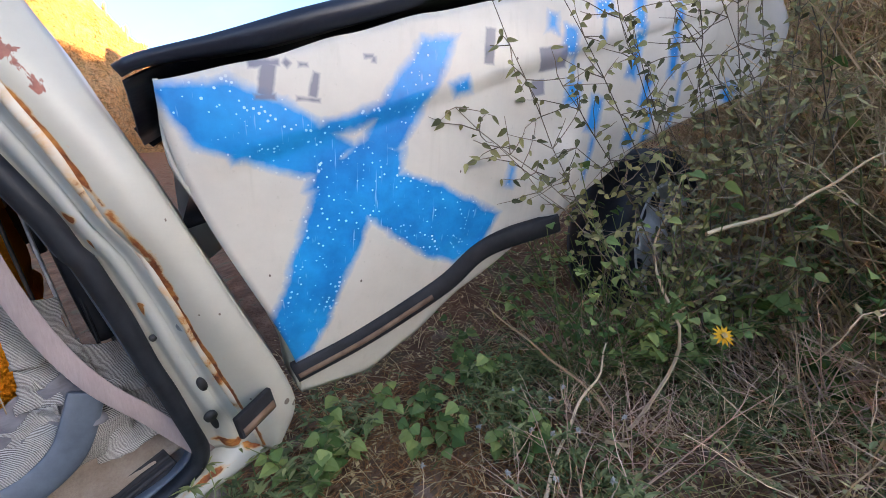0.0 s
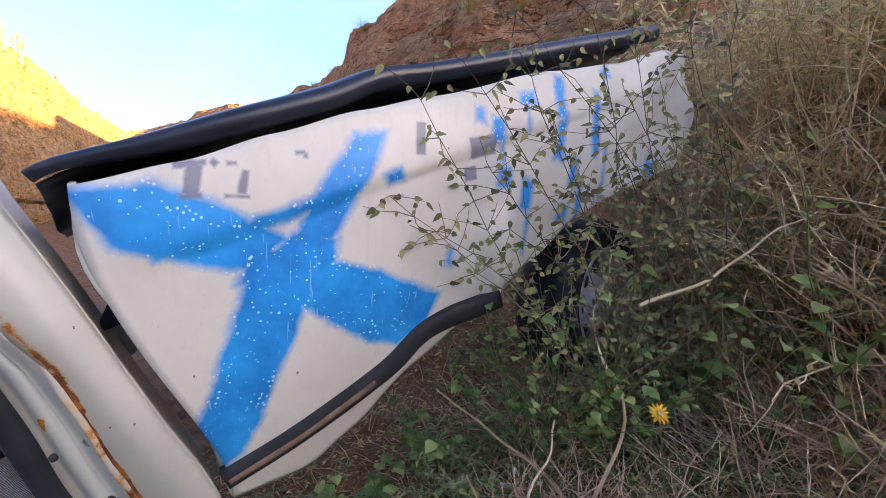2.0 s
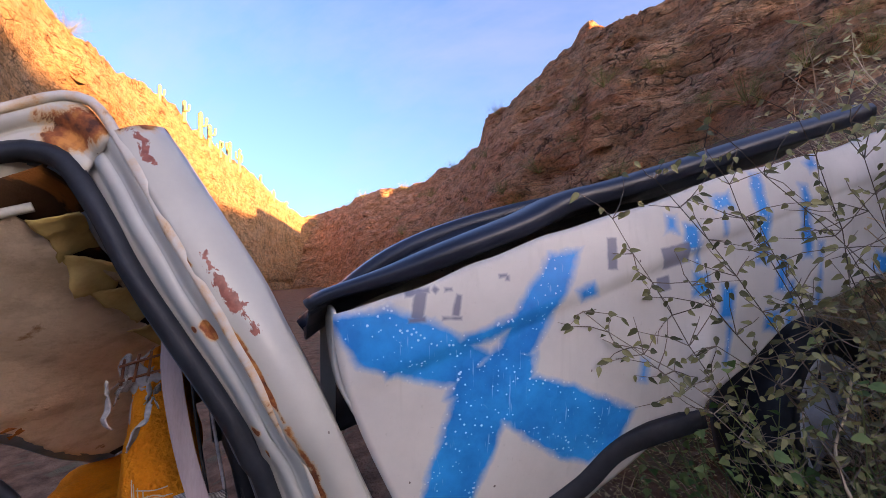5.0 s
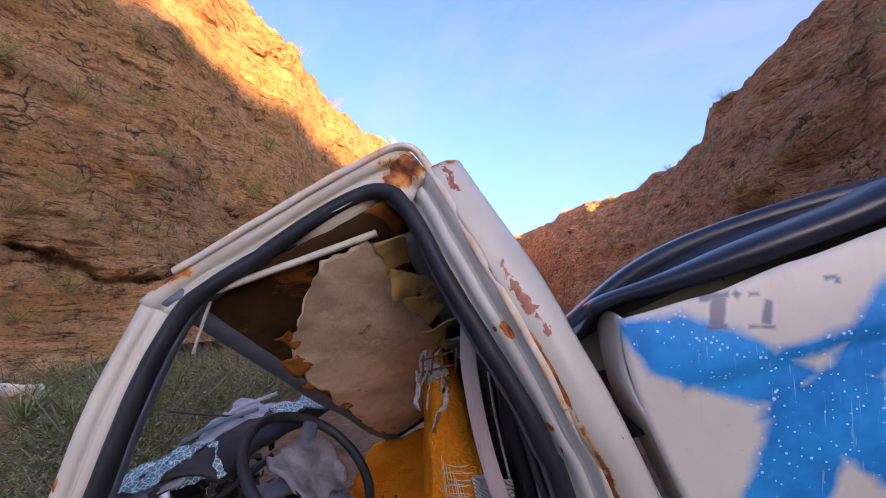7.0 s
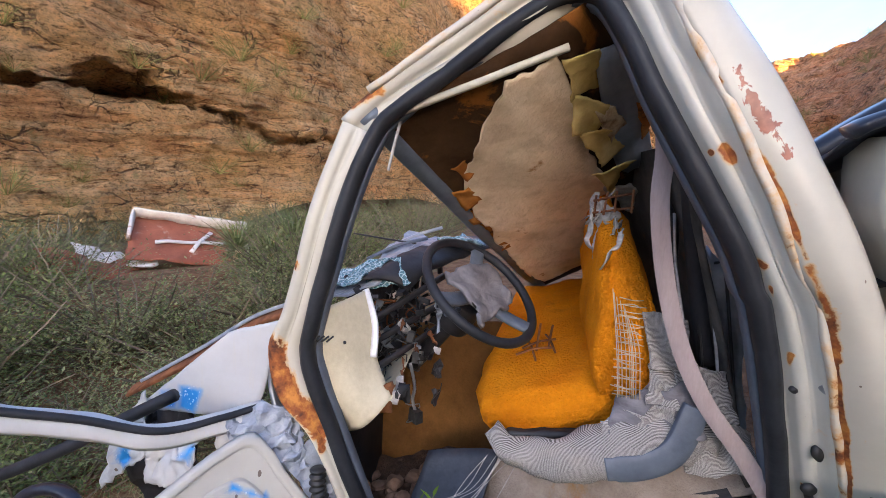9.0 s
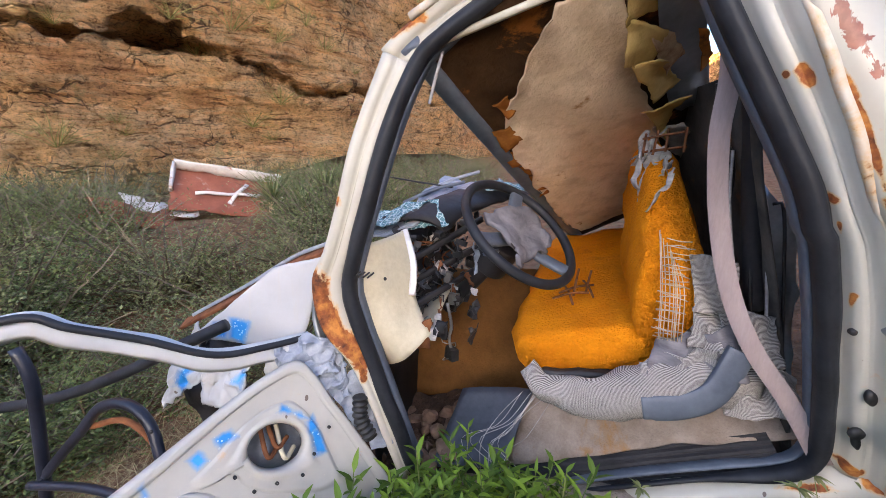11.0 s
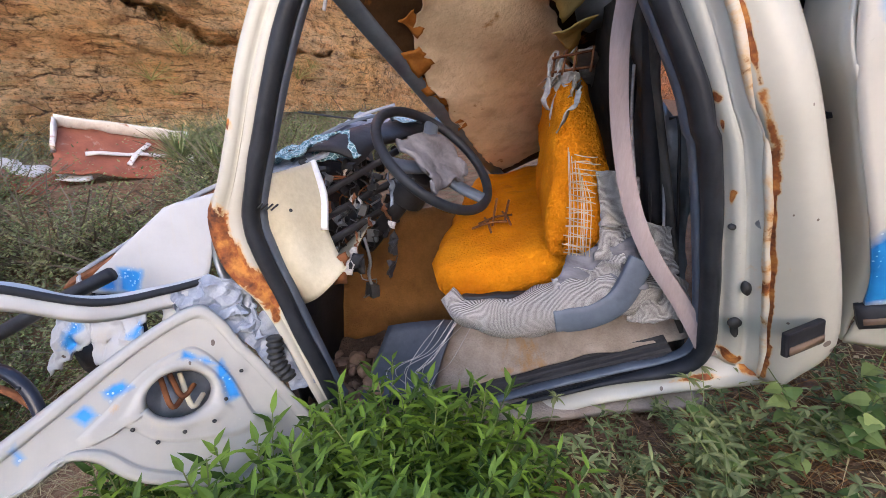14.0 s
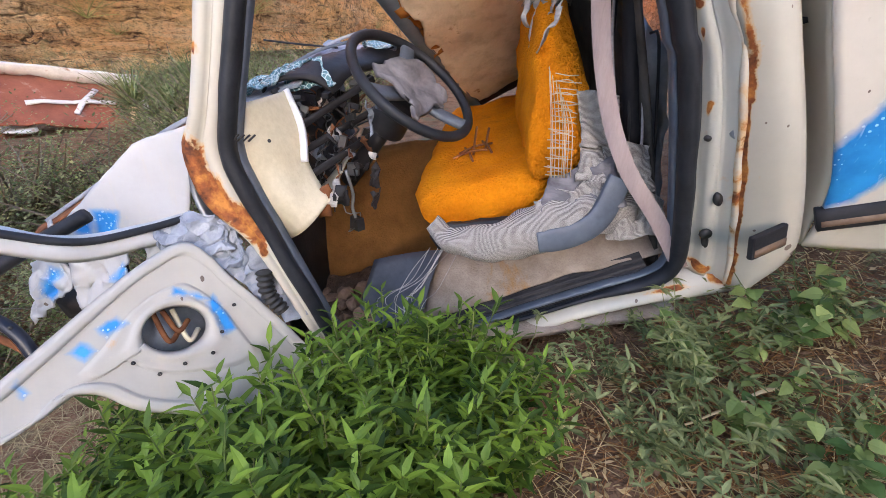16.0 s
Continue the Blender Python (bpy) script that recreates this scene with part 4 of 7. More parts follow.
def glass_material():
    m, nt, bsdf = blank("crazed_glass")
    co = coords(nt)
    v = nt.nodes.new("ShaderNodeTexVoronoi")
    v.feature = "DISTANCE_TO_EDGE"
    v.inputs["Scale"].default_value = 75
    nt.links.new(co, v.inputs["Vector"])
    col = ramp(nt, v.outputs["Distance"], [(0.02, (0.46, 0.62, 0.64)), (0.12, (0.10, 0.23, 0.26))])
    nt.links.new(col, bsdf.inputs["Base Color"])
    bsdf.inputs["Roughness"].default_value = 0.18
    bsdf.inputs["Alpha"].default_value = 0.82
    bumped(nt, bsdf, v.outputs["Distance"], 0.8, 0.004)
    return m


M_TWEED = stripes_material()
M_GLASS = glass_material()
M_BELT = surface("belt_webbing", (0.34, 0.26, 0.25), (0.46, 0.37, 0.36), 10, 0.9, stretch=(1, 1, 0.2), grain=220)
M_STEEL = surface("grey_metal", (0.16, 0.18, 0.20), (0.32, 0.34, 0.36), 10, 0.4, 0.6, spots=RUST, spot_from=0.62)
M_BROWNCARPET = surface("brown_carpet", (0.12, 0.055, 0.02), (0.22, 0.105, 0.035), 10, 1.0, spots=(0.10, 0.05, 0.02), spot_from=0.6, bump=0.8, grain=140, spec=0.05)
M_YELLOWFOAM = surface("yellow_foam", (0.42, 0.29, 0.09), (0.58, 0.43, 0.17), 8, 0.95, bump=0.5)
M_RAG = surface("torn_cloth", (0.28, 0.26, 0.25), (0.56, 0.54, 0.52), 14, 0.95, stretch=(1, 1, 3), bump=0.5)
M_DENT = surface("scraped_metal", (0.20, 0.24, 0.31), (0.40, 0.43, 0.47), 22, 0.35, 0.1, spots=(0.25, 0.26, 0.28), spot_from=0.62, bump=0.4)
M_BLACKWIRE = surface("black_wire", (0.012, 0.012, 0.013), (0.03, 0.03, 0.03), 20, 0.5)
M_PALEROD = surface("pale_plastic", (0.42, 0.40, 0.33), (0.58, 0.55, 0.47), 9, 0.6)
M_BLUEGREY = surface("blue_grey_sheet", (0.13, 0.15, 0.18), (0.24, 0.27, 0.31), 6, 0.5, spots=(0.30, 0.12, 0.04), spot_scale=5, spot_from=0.66, bump=0.2)
M_NET = surface("beige_netting", (0.40, 0.30, 0.19), (0.60, 0.48, 0.33), 20, 0.9)
M_MAT = surface("blue_grey_mat", (0.035, 0.045, 0.062), (0.075, 0.092, 0.12), 10, 0.6)
M_CLOTH = surface("grey_cloth", (0.11, 0.105, 0.115), (0.24, 0.23, 0.245), 14, 0.9, stretch=(1, 1, 3), bump=0.5)
M_RUBBLE = surface("dark_soil", (0.045, 0.026, 0.017), (0.15, 0.085, 0.052), 16, 1.0, spots=(0.22, 0.13, 0.085), spot_scale=14, spot_from=0.6, bump=1.0, relief=0.02)
M_STONE = surface("stone", (0.15, 0.085, 0.055), (0.32, 0.20, 0.14), 16, 0.95, bump=0.8)


def extrude_profile(bm, prof, n0, n1, steps, shift=(0, 0), squash=0.15, samples=36):
    """A cushion: a profile of (h, z) drawn inwards, with softly rounded ends."""
    closed = spline([Vector((h, z, 0)) for h, z in prof + prof[:1]], samples + 1)[:-1]
    c = sum(closed, Vector()) / len(closed)
    rows = []
    for i in range(steps + 1):
        s = i / steps
        end = min(s, 1 - s) * steps
        k = (1 - squash) + squash * math.sin(min(1.0, end / 3) * math.pi / 2)
        rows.append([cab(c.x + (p.x - c.x) * k + shift[0] * s, c.y + (p.y - c.y) * k + shift[1] * s, n0 + (n1 - n0) * s) for p in closed])
    vs = grid_mesh(bm, rows, wrap=True)
    for r in (vs[0][::-1], vs[-1]):
        mid = bm.verts.new(sum((v.co for v in r), Vector()) / len(r))
        for i in range(len(r)):
            bm.faces.new((r[i], r[(i + 1) % len(r)], mid))


def tube(name, pts, r, material, parent=truck, n=24, label="", sides=8, taper=None):
    bm = bmesh.new()
    sweep(bm, spline(pts, n), ring(r, sides), scale=taper)
    return part(name, bm, material, parent, label)


# bench seat
seat = tagged(new("bench_seat"), "bench seat of bare orange foam", "")
seat.parent = truck
seat.matrix_parent_inverse = truck.matrix_world.inverted()
bm = bmesh.new()
extrude_profile(bm, [(-0.475, 0.60), (-0.44, 0.648), (-0.30, 0.675), (-0.12, 0.728), (-0.02, 0.72), (-0.04, 0.63), (-0.18, 0.575), (-0.36, 0.545), (-0.43, 0.525)], -1.17, -2.15, 22, (0.10, 0.10))
rough_up(bm, 12, 0.012, 11)
rough_up(bm, 40, 0.005, 12)
part("seat_cushion", bm, M_FOAM, seat, "orange foam seat cushion with burnt edges")
bm = bmesh.new()
extrude_profile(bm, [(-0.14, 0.69), (-0.163, 0.80), (-0.155, 0.95), (-0.135, 1.10), (-0.10, 1.165), (-0.055, 1.12), (-0.01, 1.00), (0.012, 0.87), (-0.03, 0.69)], -1.13, -1.60, 12, (0.03, 0.08))
for v in bm.verts:
    v.co -= N_AX * 0.22 * smooth01(v.co.z, 0.80, 1.17)
rough_up(bm, 11, 0.016, 13)
rough_up(bm, 34, 0.006, 14)
part("seat_backrest", bm, M_FOAM, seat, "orange foam backrest torn and sagging")
bm = bmesh.new()
extrude_profile(bm, [(-0.39, 0.46), (-0.40, 0.545), (-0.05, 0.61), (0.02, 0.50)], -1.20, -2.1, 8, (0.06, 0.08), 0.0, 20)
part("seat_frame", bm, M_DARK, seat)
for k in range(9):
    h = -0.110 + 0.0065 * k + 0.003 * math.sin(k * 5.1)
    tube("netting_cord", [cab(h + 0.01, 0.725, -1.10), cab(h - 0.002, 0.85, -1.105), cab(h - 0.012, 0.985 - 0.01 * k, -1.16)], 0.0014, M_NET, seat, 10, sides=4)
for k in range(27):
    z = 0.730 + 0.0092 * k + 0.004 * math.sin(k * 3.7)
    tube("netting_cord", [cab(-0.112 + 0.006 * math.sin(k * 2.3), z, -1.108 - 0.14 * max(0, z - 0.85)), cab(-0.082, z + 0.006 * math.sin(k * 1.9), -1.100 - 0.14 * max(0, z - 0.85)), cab(-0.056 + 0.008 * math.sin(k * 4.1), z - 0.004, -1.105 - 0.14 * max(0, z - 0.85))], 0.0013, M_NET, seat, 6, sides=4)
for k, (h0, z0, n0, h1, z1, n1) in enumerate(((-0.33, 0.69, -1.42, -0.22, 0.715, -1.47), (-0.35, 0.69, -1.36, -0.24, 0.71, -1.40), (-0.31, 0.69, -1.50, -0.29, 0.69, -1.33), (-0.25, 0.71, -1.52, -0.23, 0.71, -1.36), (-0.285, 0.675, -1.42, -0.275, 0.775, -1.44), (-0.245, 0.69, -1.44, -0.235, 0.77, -1.45))):
    tube("seat_spring", [cab(h0, z0 + 0.014, n0), cab((h0 + h1) / 2, (z0 + z1) / 2 + 0.022, (n0 + n1) / 2), cab(h1, z1 + 0.014, n1)], 0.004, M_RUST, seat, 8, sides=5)
for k, (a, b) in enumerate((((-0.16, 1.20), (-0.05, 1.225)), ((-0.16, 1.165), (-0.045, 1.185)), ((-0.155, 1.155), (-0.15, 1.215)), ((-0.10, 1.17), (-0.095, 1.23)), ((-0.055, 1.17), (-0.05, 1.235)), ((-0.13, 1.16), (-0.12, 1.225)))):
    tube("seat_spring", [cab(*a, -1.33), cab(*b, -1.35)], 0.0035, M_RUST, seat, 6, sides=5)
# torn cover over the top of the backrest
for k in range(9):
    rnd = random.Random(70 + k)
    a = cab(-0.12 + rnd.uniform(-0.06, 0.05), 1.13 + rnd.uniform(-0.02, 0.10), -1.33 + rnd.uniform(-0.06, 0.08))
    b = a + Vector((rnd.uniform(-0.05, 0.05), rnd.uniform(-0.05, 0.05), rnd.uniform(-0.03, 0.04)))
    drop = Vector((rnd.uniform(-0.04, 0.02), rnd.uniform(-0.03, 0.02), -rnd.uniform(0.05, 0.14)))
    bm = bmesh.new()
    crumple(bm, (a, b, b + drop * 0.8, a + drop), 5, 8, 0.02, 22, k)
    part("torn_cover", bm, M_RAG if k % 3 else M_TWEED, seat, "torn grey seat cover" if k == 0 else "", solid=0.003)
# black solid standing in for the dark inside the burnt gap below the cushion
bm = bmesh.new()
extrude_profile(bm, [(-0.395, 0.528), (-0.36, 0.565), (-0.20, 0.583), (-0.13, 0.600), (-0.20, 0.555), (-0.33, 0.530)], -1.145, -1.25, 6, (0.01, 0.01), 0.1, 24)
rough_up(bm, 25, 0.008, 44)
part("burnt_edge", bm, M_BLACKWIRE, seat, "black filler for the dark of the burnt gap under the foam")
# slack cover in folds at the seat's foot
bm = bmesh.new()
path = spline([cab(-0.405, 0.575, -1.14), cab(-0.36, 0.530, -1.12), cab(-0.27, 0.527, -1.11), cab(-0.12, 0.575, -1.10), cab(0.0, 0.625, -1.11), cab(0.12, 0.625, -1.14)], 46)
sweep(bm, path, ring(0.055, 16, 0.9), scale=lambda s: 0.30 + 0.95 * math.sin(min(1.0, 0.10 + s) * math.pi * 0.62), up=N_AX)
rough_up(bm, 16, 0.016, 15)
part("loose_seat_cover", bm, M_TWEED, seat, "grey striped tweed cover in folds")
for k, (cs, mt) in enumerate((
        (((-0.045, 0.93, -1.16), (0.055, 0.92, -1.15), (0.075, 0.80, -1.12), (-0.03, 0.80, -1.12)), M_TWEED),
        (((-0.02, 0.83, -1.15), (0.07, 0.83, -1.14), (0.10, 0.72, -1.09), (-0.04, 0.72, -1.08)), M_TWEED),
        (((0.03, 0.82, -1.13), (0.15, 0.80, -1.13), (0.17, 0.70, -1.10), (0.05, 0.69, -1.08)), M_TWEED),
        (((-0.10, 0.72, -1.12), (0.06, 0.78, -1.10), (0.09, 0.67, -1.06), (-0.12, 0.62, -1.07)), M_CLOTH),
        (((-0.14, 0.66, -1.10), (0.02, 0.73, -1.08), (0.04, 0.62, -1.06), (-0.14, 0.56, -1.07)), M_TWEED),
        (((0.10, 0.72, -1.12), (0.22, 0.66, -1.12), (0.22, 0.58, -1.07), (0.06, 0.56, -1.07)), M_TWEED))):
    bm = bmesh.new()
    crumple(bm, tuple(cab(*c) for c in cs), 22, 22, 0.010, 24, 20 + k)
    for v in bm.verts:
        v.co += N_AX * 0.012 * math.sin(60 * v.co.dot(H_AX) + 34 * v.co.z)
    part("bunched_cover", bm, mt, seat, solid=0.004)
bm = bmesh.new()
sweep(bm, spline([cab(-0.125, 0.566, -1.045), cab(-0.04, 0.588, -1.045), cab(0.025, 0.635, -1.05), cab(0.068, 0.735, -1.07)], 30), [(-0.012, -0.030), (0.008, -0.034), (0.014, -0.02), (0.014, 0.02), (0.008, 0.034), (-0.012, 0.028)], up=H_AX * -0.5 + UP, scale=lambda s: 1.0 if s > 0.08 else 0.9)
lever = part("seat_side_trim", bm, M_GREYPL, seat, "blue-grey plastic seat side trim", bevel=0.003)

# belts and post behind the seat
def ribbon(name, pts, width, material, label="", across=None, thick=0.003, n=50):
    bm = bmesh.new()
    sweep(bm, spline(pts, n), slab(width, thick, 0.0008), up=across)
    return part(name, bm, material, truck, label)


ribbon("seat_belt", [cab(-0.075, 1.43, -1.07), cab(-0.058, 1.32, -1.08), cab(-0.058, 1.212, -1.08), cab(-0.036, 1.07, -1.08), cab(-0.004, 0.944, -1.075), cab(0.034, 0.839, -1.065), cab(0.085, 0.745, -1.05), cab(0.156, 0.655, -1.04), cab(0.205, 0.585, -1.036), cab(0.262, 0.50, -1.04)], 0.040, M_BELT, "faded mauve seat belt", N_AX + H_AX * -0.4)
tube("roof_post", [cab(0.0, 1.36, -1.16), cab(0.035, 1.247, -1.18), cab(0.07, 1.07, -1.19), cab(0.105, 0.896, -1.19), cab(0.128, 0.80, -1.19)], 0.021, M_DARK, label="dark metal post")
tube("roof_post", [cab(-0.03, 1.33, -1.22), cab(0.0, 1.22, -1.25), cab(0.03, 1.14, -1.24), cab(0.05, 1.0, -1.27)], 0.012, M_BLACKWIRE)
bm = bmesh.new()
crumple(bm, (cab(0.11, 1.10, -1.24), cab(0.20, 1.02, -1.22), cab(0.27, 0.55, -1.22), cab(0.16, 0.60, -1.28)), 6, 14, 0.025, 9, 3)
part("back_lining", bm, M_STEEL, truck, "hanging grey lining", solid=0.004)
for k in range(5):
    rnd = random.Random(30 + k)
    x = 0.0 + 0.035 * k
    tube("frayed_cord", [cab(x - 0.02, 1.22 - 0.04 * k, -1.2), cab(x, 1.05, -1.19 + rnd.uniform(-0.02, 0.02)), cab(x + 0.03, 0.86, -1.17), cab(x + 0.06, 0.66, -1.16 + rnd.uniform(-0.02, 0.02))], 0.004, M_RAG if k % 2 else M_BLACKWIRE, sides=5)

# dashboard
DASH_L = [cab(-0.895, 0.895, -1.055), cab(-0.90, 0.78, -1.045), cab(-0.865, 0.64, -1.06), cab(-0.808, 0.535, -1.10)]
DASH_R = [cab(-0.80, 0.915, -1.226), cab(-0.755, 0.83, -1.18), cab(-0.742, 0.748, -1.136), cab(-0.677, 0.655, -1.078)]
bm = bmesh.new()
strip(bm, DASH_L, DASH_R, 26, 14, 0.045, N_AX + H_AX * 0.3)
for v in bm.verts:
    t = v.co.dot(H_AX) + 0.35 * v.co.z
    v.co -= N_AX * 0.010 * smooth01(t, -0.53, -0.50)
dash = part("dash_end", bm, M_DASH, truck, "cream plastic dashboard end", solid=0.006)
bm = bmesh.new()
strip(bm, DASH_L[2:], [p - N_AX * 0.25 for p in DASH_L[2:]], 8, 6, 0.0)
strip(bm, [DASH_L[3], DASH_R[3]], [DASH_L[3] - N_AX * 0.3 + UP * 0.04, DASH_R[3] - N_AX * 0.3 + UP * 0.06], 8, 6, 0.0)
part("dash_underside", bm, M_DASH, truck, solid=0.004)
bm = bmesh.new()
sweep(bm, spline([p + N_AX * 0.010 for p in DASH_R[:3]], 20), slab(0.020, 0.012, 0.003), up=N_AX)
part("chrome_strip", bm, M_CHROME, truck, "bright trim strip")
vm = facing(cab(-0.848, 0.833, -1.015), cab(1, -0.12, -0.5), N_AX + H_AX * 0.45)
for k in range(6):
    bm = bmesh.new()
    sweep(bm, [Vector((-0.012, 0, -0.008)), Vector((0.004, 0, 0.008))], slab(0.004, 0.005, 0.001), up=Vector((0, -1, 0)))
    part("vent_slot", bm, M_BLACKWIRE, dash, matrix=vm @ Matrix.Translation((-0.028 + 0.0115 * k, -0.006, 0.0)))
bm = bmesh.new()
lathe(bm, [(0.0005, -0.002), (0.004, -0.002), (0.004, 0.004)], 10)
part("screw_hole", bm, M_BLACKWIRE, dash, matrix=vm @ Matrix.Translation((0.062, -0.022, -0.002)))
# dark hollow of the instrument panel
bm = bmesh.new()
crumple(bm, (cab(-0.90, 0.92, -1.30), cab(-0.86, 0.55, -1.25), cab(-0.80, 0.55, -2.0), cab(-0.84, 0.95, -2.0)), 8, 14, 0.03, 7, 5)
part("instrument_back", bm, M_DARK, truck, "stripped black instrument panel", solid=0.006)
bm = bmesh.new()
strip(bm, [cab(-0.83, 0.935, -1.23), cab(-0.76, 0.985, -1.45), cab(-0.66, 1.0, -1.75), cab(-0.6, 0.99, -2.0)], [cab(-0.70, 0.905, -1.30), cab(-0.62, 0.955, -1.45), cab(-0.52, 0.97, -1.7), cab(-0.46, 0.97, -2.0)], 24, 6, 0.02, UP)
rough_up(bm, 14, 0.012, 23)
part("instrument_hood", bm, M_DARK, truck, solid=0.01)
rnd = random.Random(5)
for k in range(46):
    p = cab(-0.80 + rnd.uniform(-0.04, 0.16), 0.60 + rnd.uniform(0.0, 0.33), -1.22 - rnd.uniform(0.0, 0.55))
    bm = bmesh.new()
    s = [rnd.uniform(0.004, 0.020) for _ in range(3)]
    box(bm, (-s[0], -s[1], -s[2]), tuple(s))
    part("panel_bracket", bm, (M_DARK, M_DARK, M_DARK, M_STEEL, M_BLACKWIRE)[k % 5], truck, bevel=0.002, smooth=False,
         matrix=Matrix.Translation(p) @ Euler([rnd.uniform(0, 3) for _ in range(3)]).to_matrix().to_4x4())
for k in range(34):
    p = cab(-0.80 + rnd.uniform(-0.03, 0.12), 0.62 + rnd.uniform(0.0, 0.30), -1.22 - rnd.uniform(0.0, 0.5))
    pts = [p]
    for _ in range(4):
        pts.append(pts[-1] + Vector((rnd.uniform(-0.05, 0.05), rnd.uniform(-0.05, 0.05), rnd.uniform(-0.06, 0.03))))
    tube("wire", pts, rnd.uniform(0.0018, 0.004), (M_BLACKWIRE, M_STEEL, M_BLACKWIRE, M_RUST)[k % 4], n=16, sides=5)
for a, b in (((-0.81, 0.80, -1.22), (-0.60, 0.93, -1.42)), ((-0.80, 0.74, -1.20), (-0.56, 0.86, -1.45)), ((-0.76, 0.69, -1.16), (-0.55, 0.80, -1.42))):
    bm = bmesh.new()
    sweep(bm, spline([cab(*a), cab(*b)], 8), slab(0.014, 0.020, 0.003))
    part("panel_rail", bm, M_DARK, truck)
for k in range(7):
    bm = bmesh.new()
    s = 0.022
    p = cab(-0.70 + 0.02 * (k % 3), 0.69 - 0.025 * (k // 3), -1.10 - 0.03 * (k % 2))
    crumple(bm, (p, p + Vector((s, 0.01, 0.01)), p + Vector((s, 0.01, -0.03)), p + Vector((0, -0.01, -0.035))), 3, 3, 0.012, 30, k)
    part("torn_switch_panel", bm, (M_RUST, M_RAG, M_DARK)[k % 3], truck, solid=0.004)
tube("hanging_wire", [cab(-0.66, 0.70, -1.22), cab(-0.645, 0.63, -1.22), cab(-0.65, 0.585, -1.22), cab(-0.64, 0.545, -1.22)], 0.005, M_STEEL)
bm = bmesh.new()
box(bm, (-0.022, -0.012, -0.018), (0.022, 0.012, 0.018))
rough_up(bm, 40, 0.008, 2)
part("connector", bm, M_BLACKWIRE, truck, matrix=Matrix.Translation(cab(-0.64, 0.535, -1.22)), smooth=False)

# steering wheel
steer_axis = (H_AX * 0.769 + UP * 1.03 + N_AX * 0.432).normalized()
sx = N_AX - steer_axis * N_AX.dot(steer_axis)
sx.normalize()
sy = steer_axis.cross(sx)
STEER = cab(-0.464, 0.928, -1.281)
steer_m = Matrix(((sx.x, sy.x, steer_axis.x, STEER.x), (sx.y, sy.y, steer_axis.y, STEER.y), (sx.z, sy.z, steer_axis.z, STEER.z), (0, 0, 0, 1)))
bm = bmesh.new()
n = 64
grid_mesh(bm, [[Vector((math.cos(a) * (0.188 + 0.014 * math.cos(b)), math.sin(a) * (0.188 + 0.014 * math.cos(b)), 0.014 * math.sin(b))) for b in (2 * math.pi * j / 12 for j in range(12))] for a in (2 * math.pi * i / n for i in range(n + 1))], wrap=True)
bmesh.ops.remove_doubles(bm, verts=bm.verts, dist=0.0004)
steering = part("steering_wheel", bm, M_RUBBER, truck, "black steering wheel with broken grey hub", matrix=steer_m)
for a in (205, 335, 90):
    c, s = math.cos(radians(a)), math.sin(radians(a))
    bm = bmesh.new()
    sweep(bm, spline([Vector((c * 0.03, s * 0.03, -0.03)), Vector((c * 0.11, s * 0.11, -0.02)), Vector((c * 0.185, s * 0.185, 0.0))], 10), slab(0.045, 0.018, 0.005), up=Vector((0, 0, 1)))
    part("spoke", bm, M_GREYPL, steering, matrix=steer_m)
bm = bmesh.new()
crumple(bm, (Vector((-0.13, -0.03, 0.0)), Vector((0.06, -0.11, 0.01)), Vector((0.13, 0.06, -0.01)), Vector((-0.06, 0.11, -0.005))), 14, 12, 0.022, 16, 9)
part("hub_cover", bm, M_CLOTH, steering, "torn grey hub cover", solid=0.012, matrix=steer_m)
bm = bmesh.new()
bmesh.ops.create_cone(bm, cap_ends=True, segments=24, radius1=0.062, radius2=0.05, depth=0.10)
part("steering_column", bm, M_DARK, truck, "black steering column", bevel=0.006, matrix=steer_m @ Matrix.Translation((0, 0.0, -0.115)))
bm = bmesh.new()
sweep(bm, spline([STEER - steer_axis * 0.16, STEER - steer_axis * 0.42], 6), ring(0.028, 12))
part("column_shaft", bm, M_DARK, truck)
tube("column_stalk", [STEER - steer_axis * 0.09, STEER - steer_axis * 0.07 + N_AX * 0.10 - H_AX * 0.03, STEER - steer_axis * 0.05 + N_AX * 0.17 - H_AX * 0.05], 0.007, M_GREYPL)

# broken bits of the instrument panel
rnd = random.Random(77)
for k in range(30):
    p = cab(rnd.uniform(-0.80, -0.56), rnd.uniform(0.62, 0.90), rnd.uniform(-1.40, -1.20))
    s = rnd.uniform(0.018, 0.05)
    d1 = Vector((rnd.uniform(-1, 1), rnd.uniform(-1, 1), rnd.uniform(-0.6, 0.6))).normalized() * s
    d2 = Vector((rnd.uniform(-0.5, 0.5), rnd.uniform(-0.5, 0.5), -1)).normalized() * s
    bm = bmesh.new()
    crumple(bm, (p, p + d1, p + d1 * 0.8 + d2, p + d2 * 1.2), 4, 4, 0.014, 40, 70 + k)
    part("broken_panel_piece", bm, (M_DARK, M_RUST, M_DARK, M_STEEL, M_RAG)[k % 5], truck, solid=0.003, smooth=False)

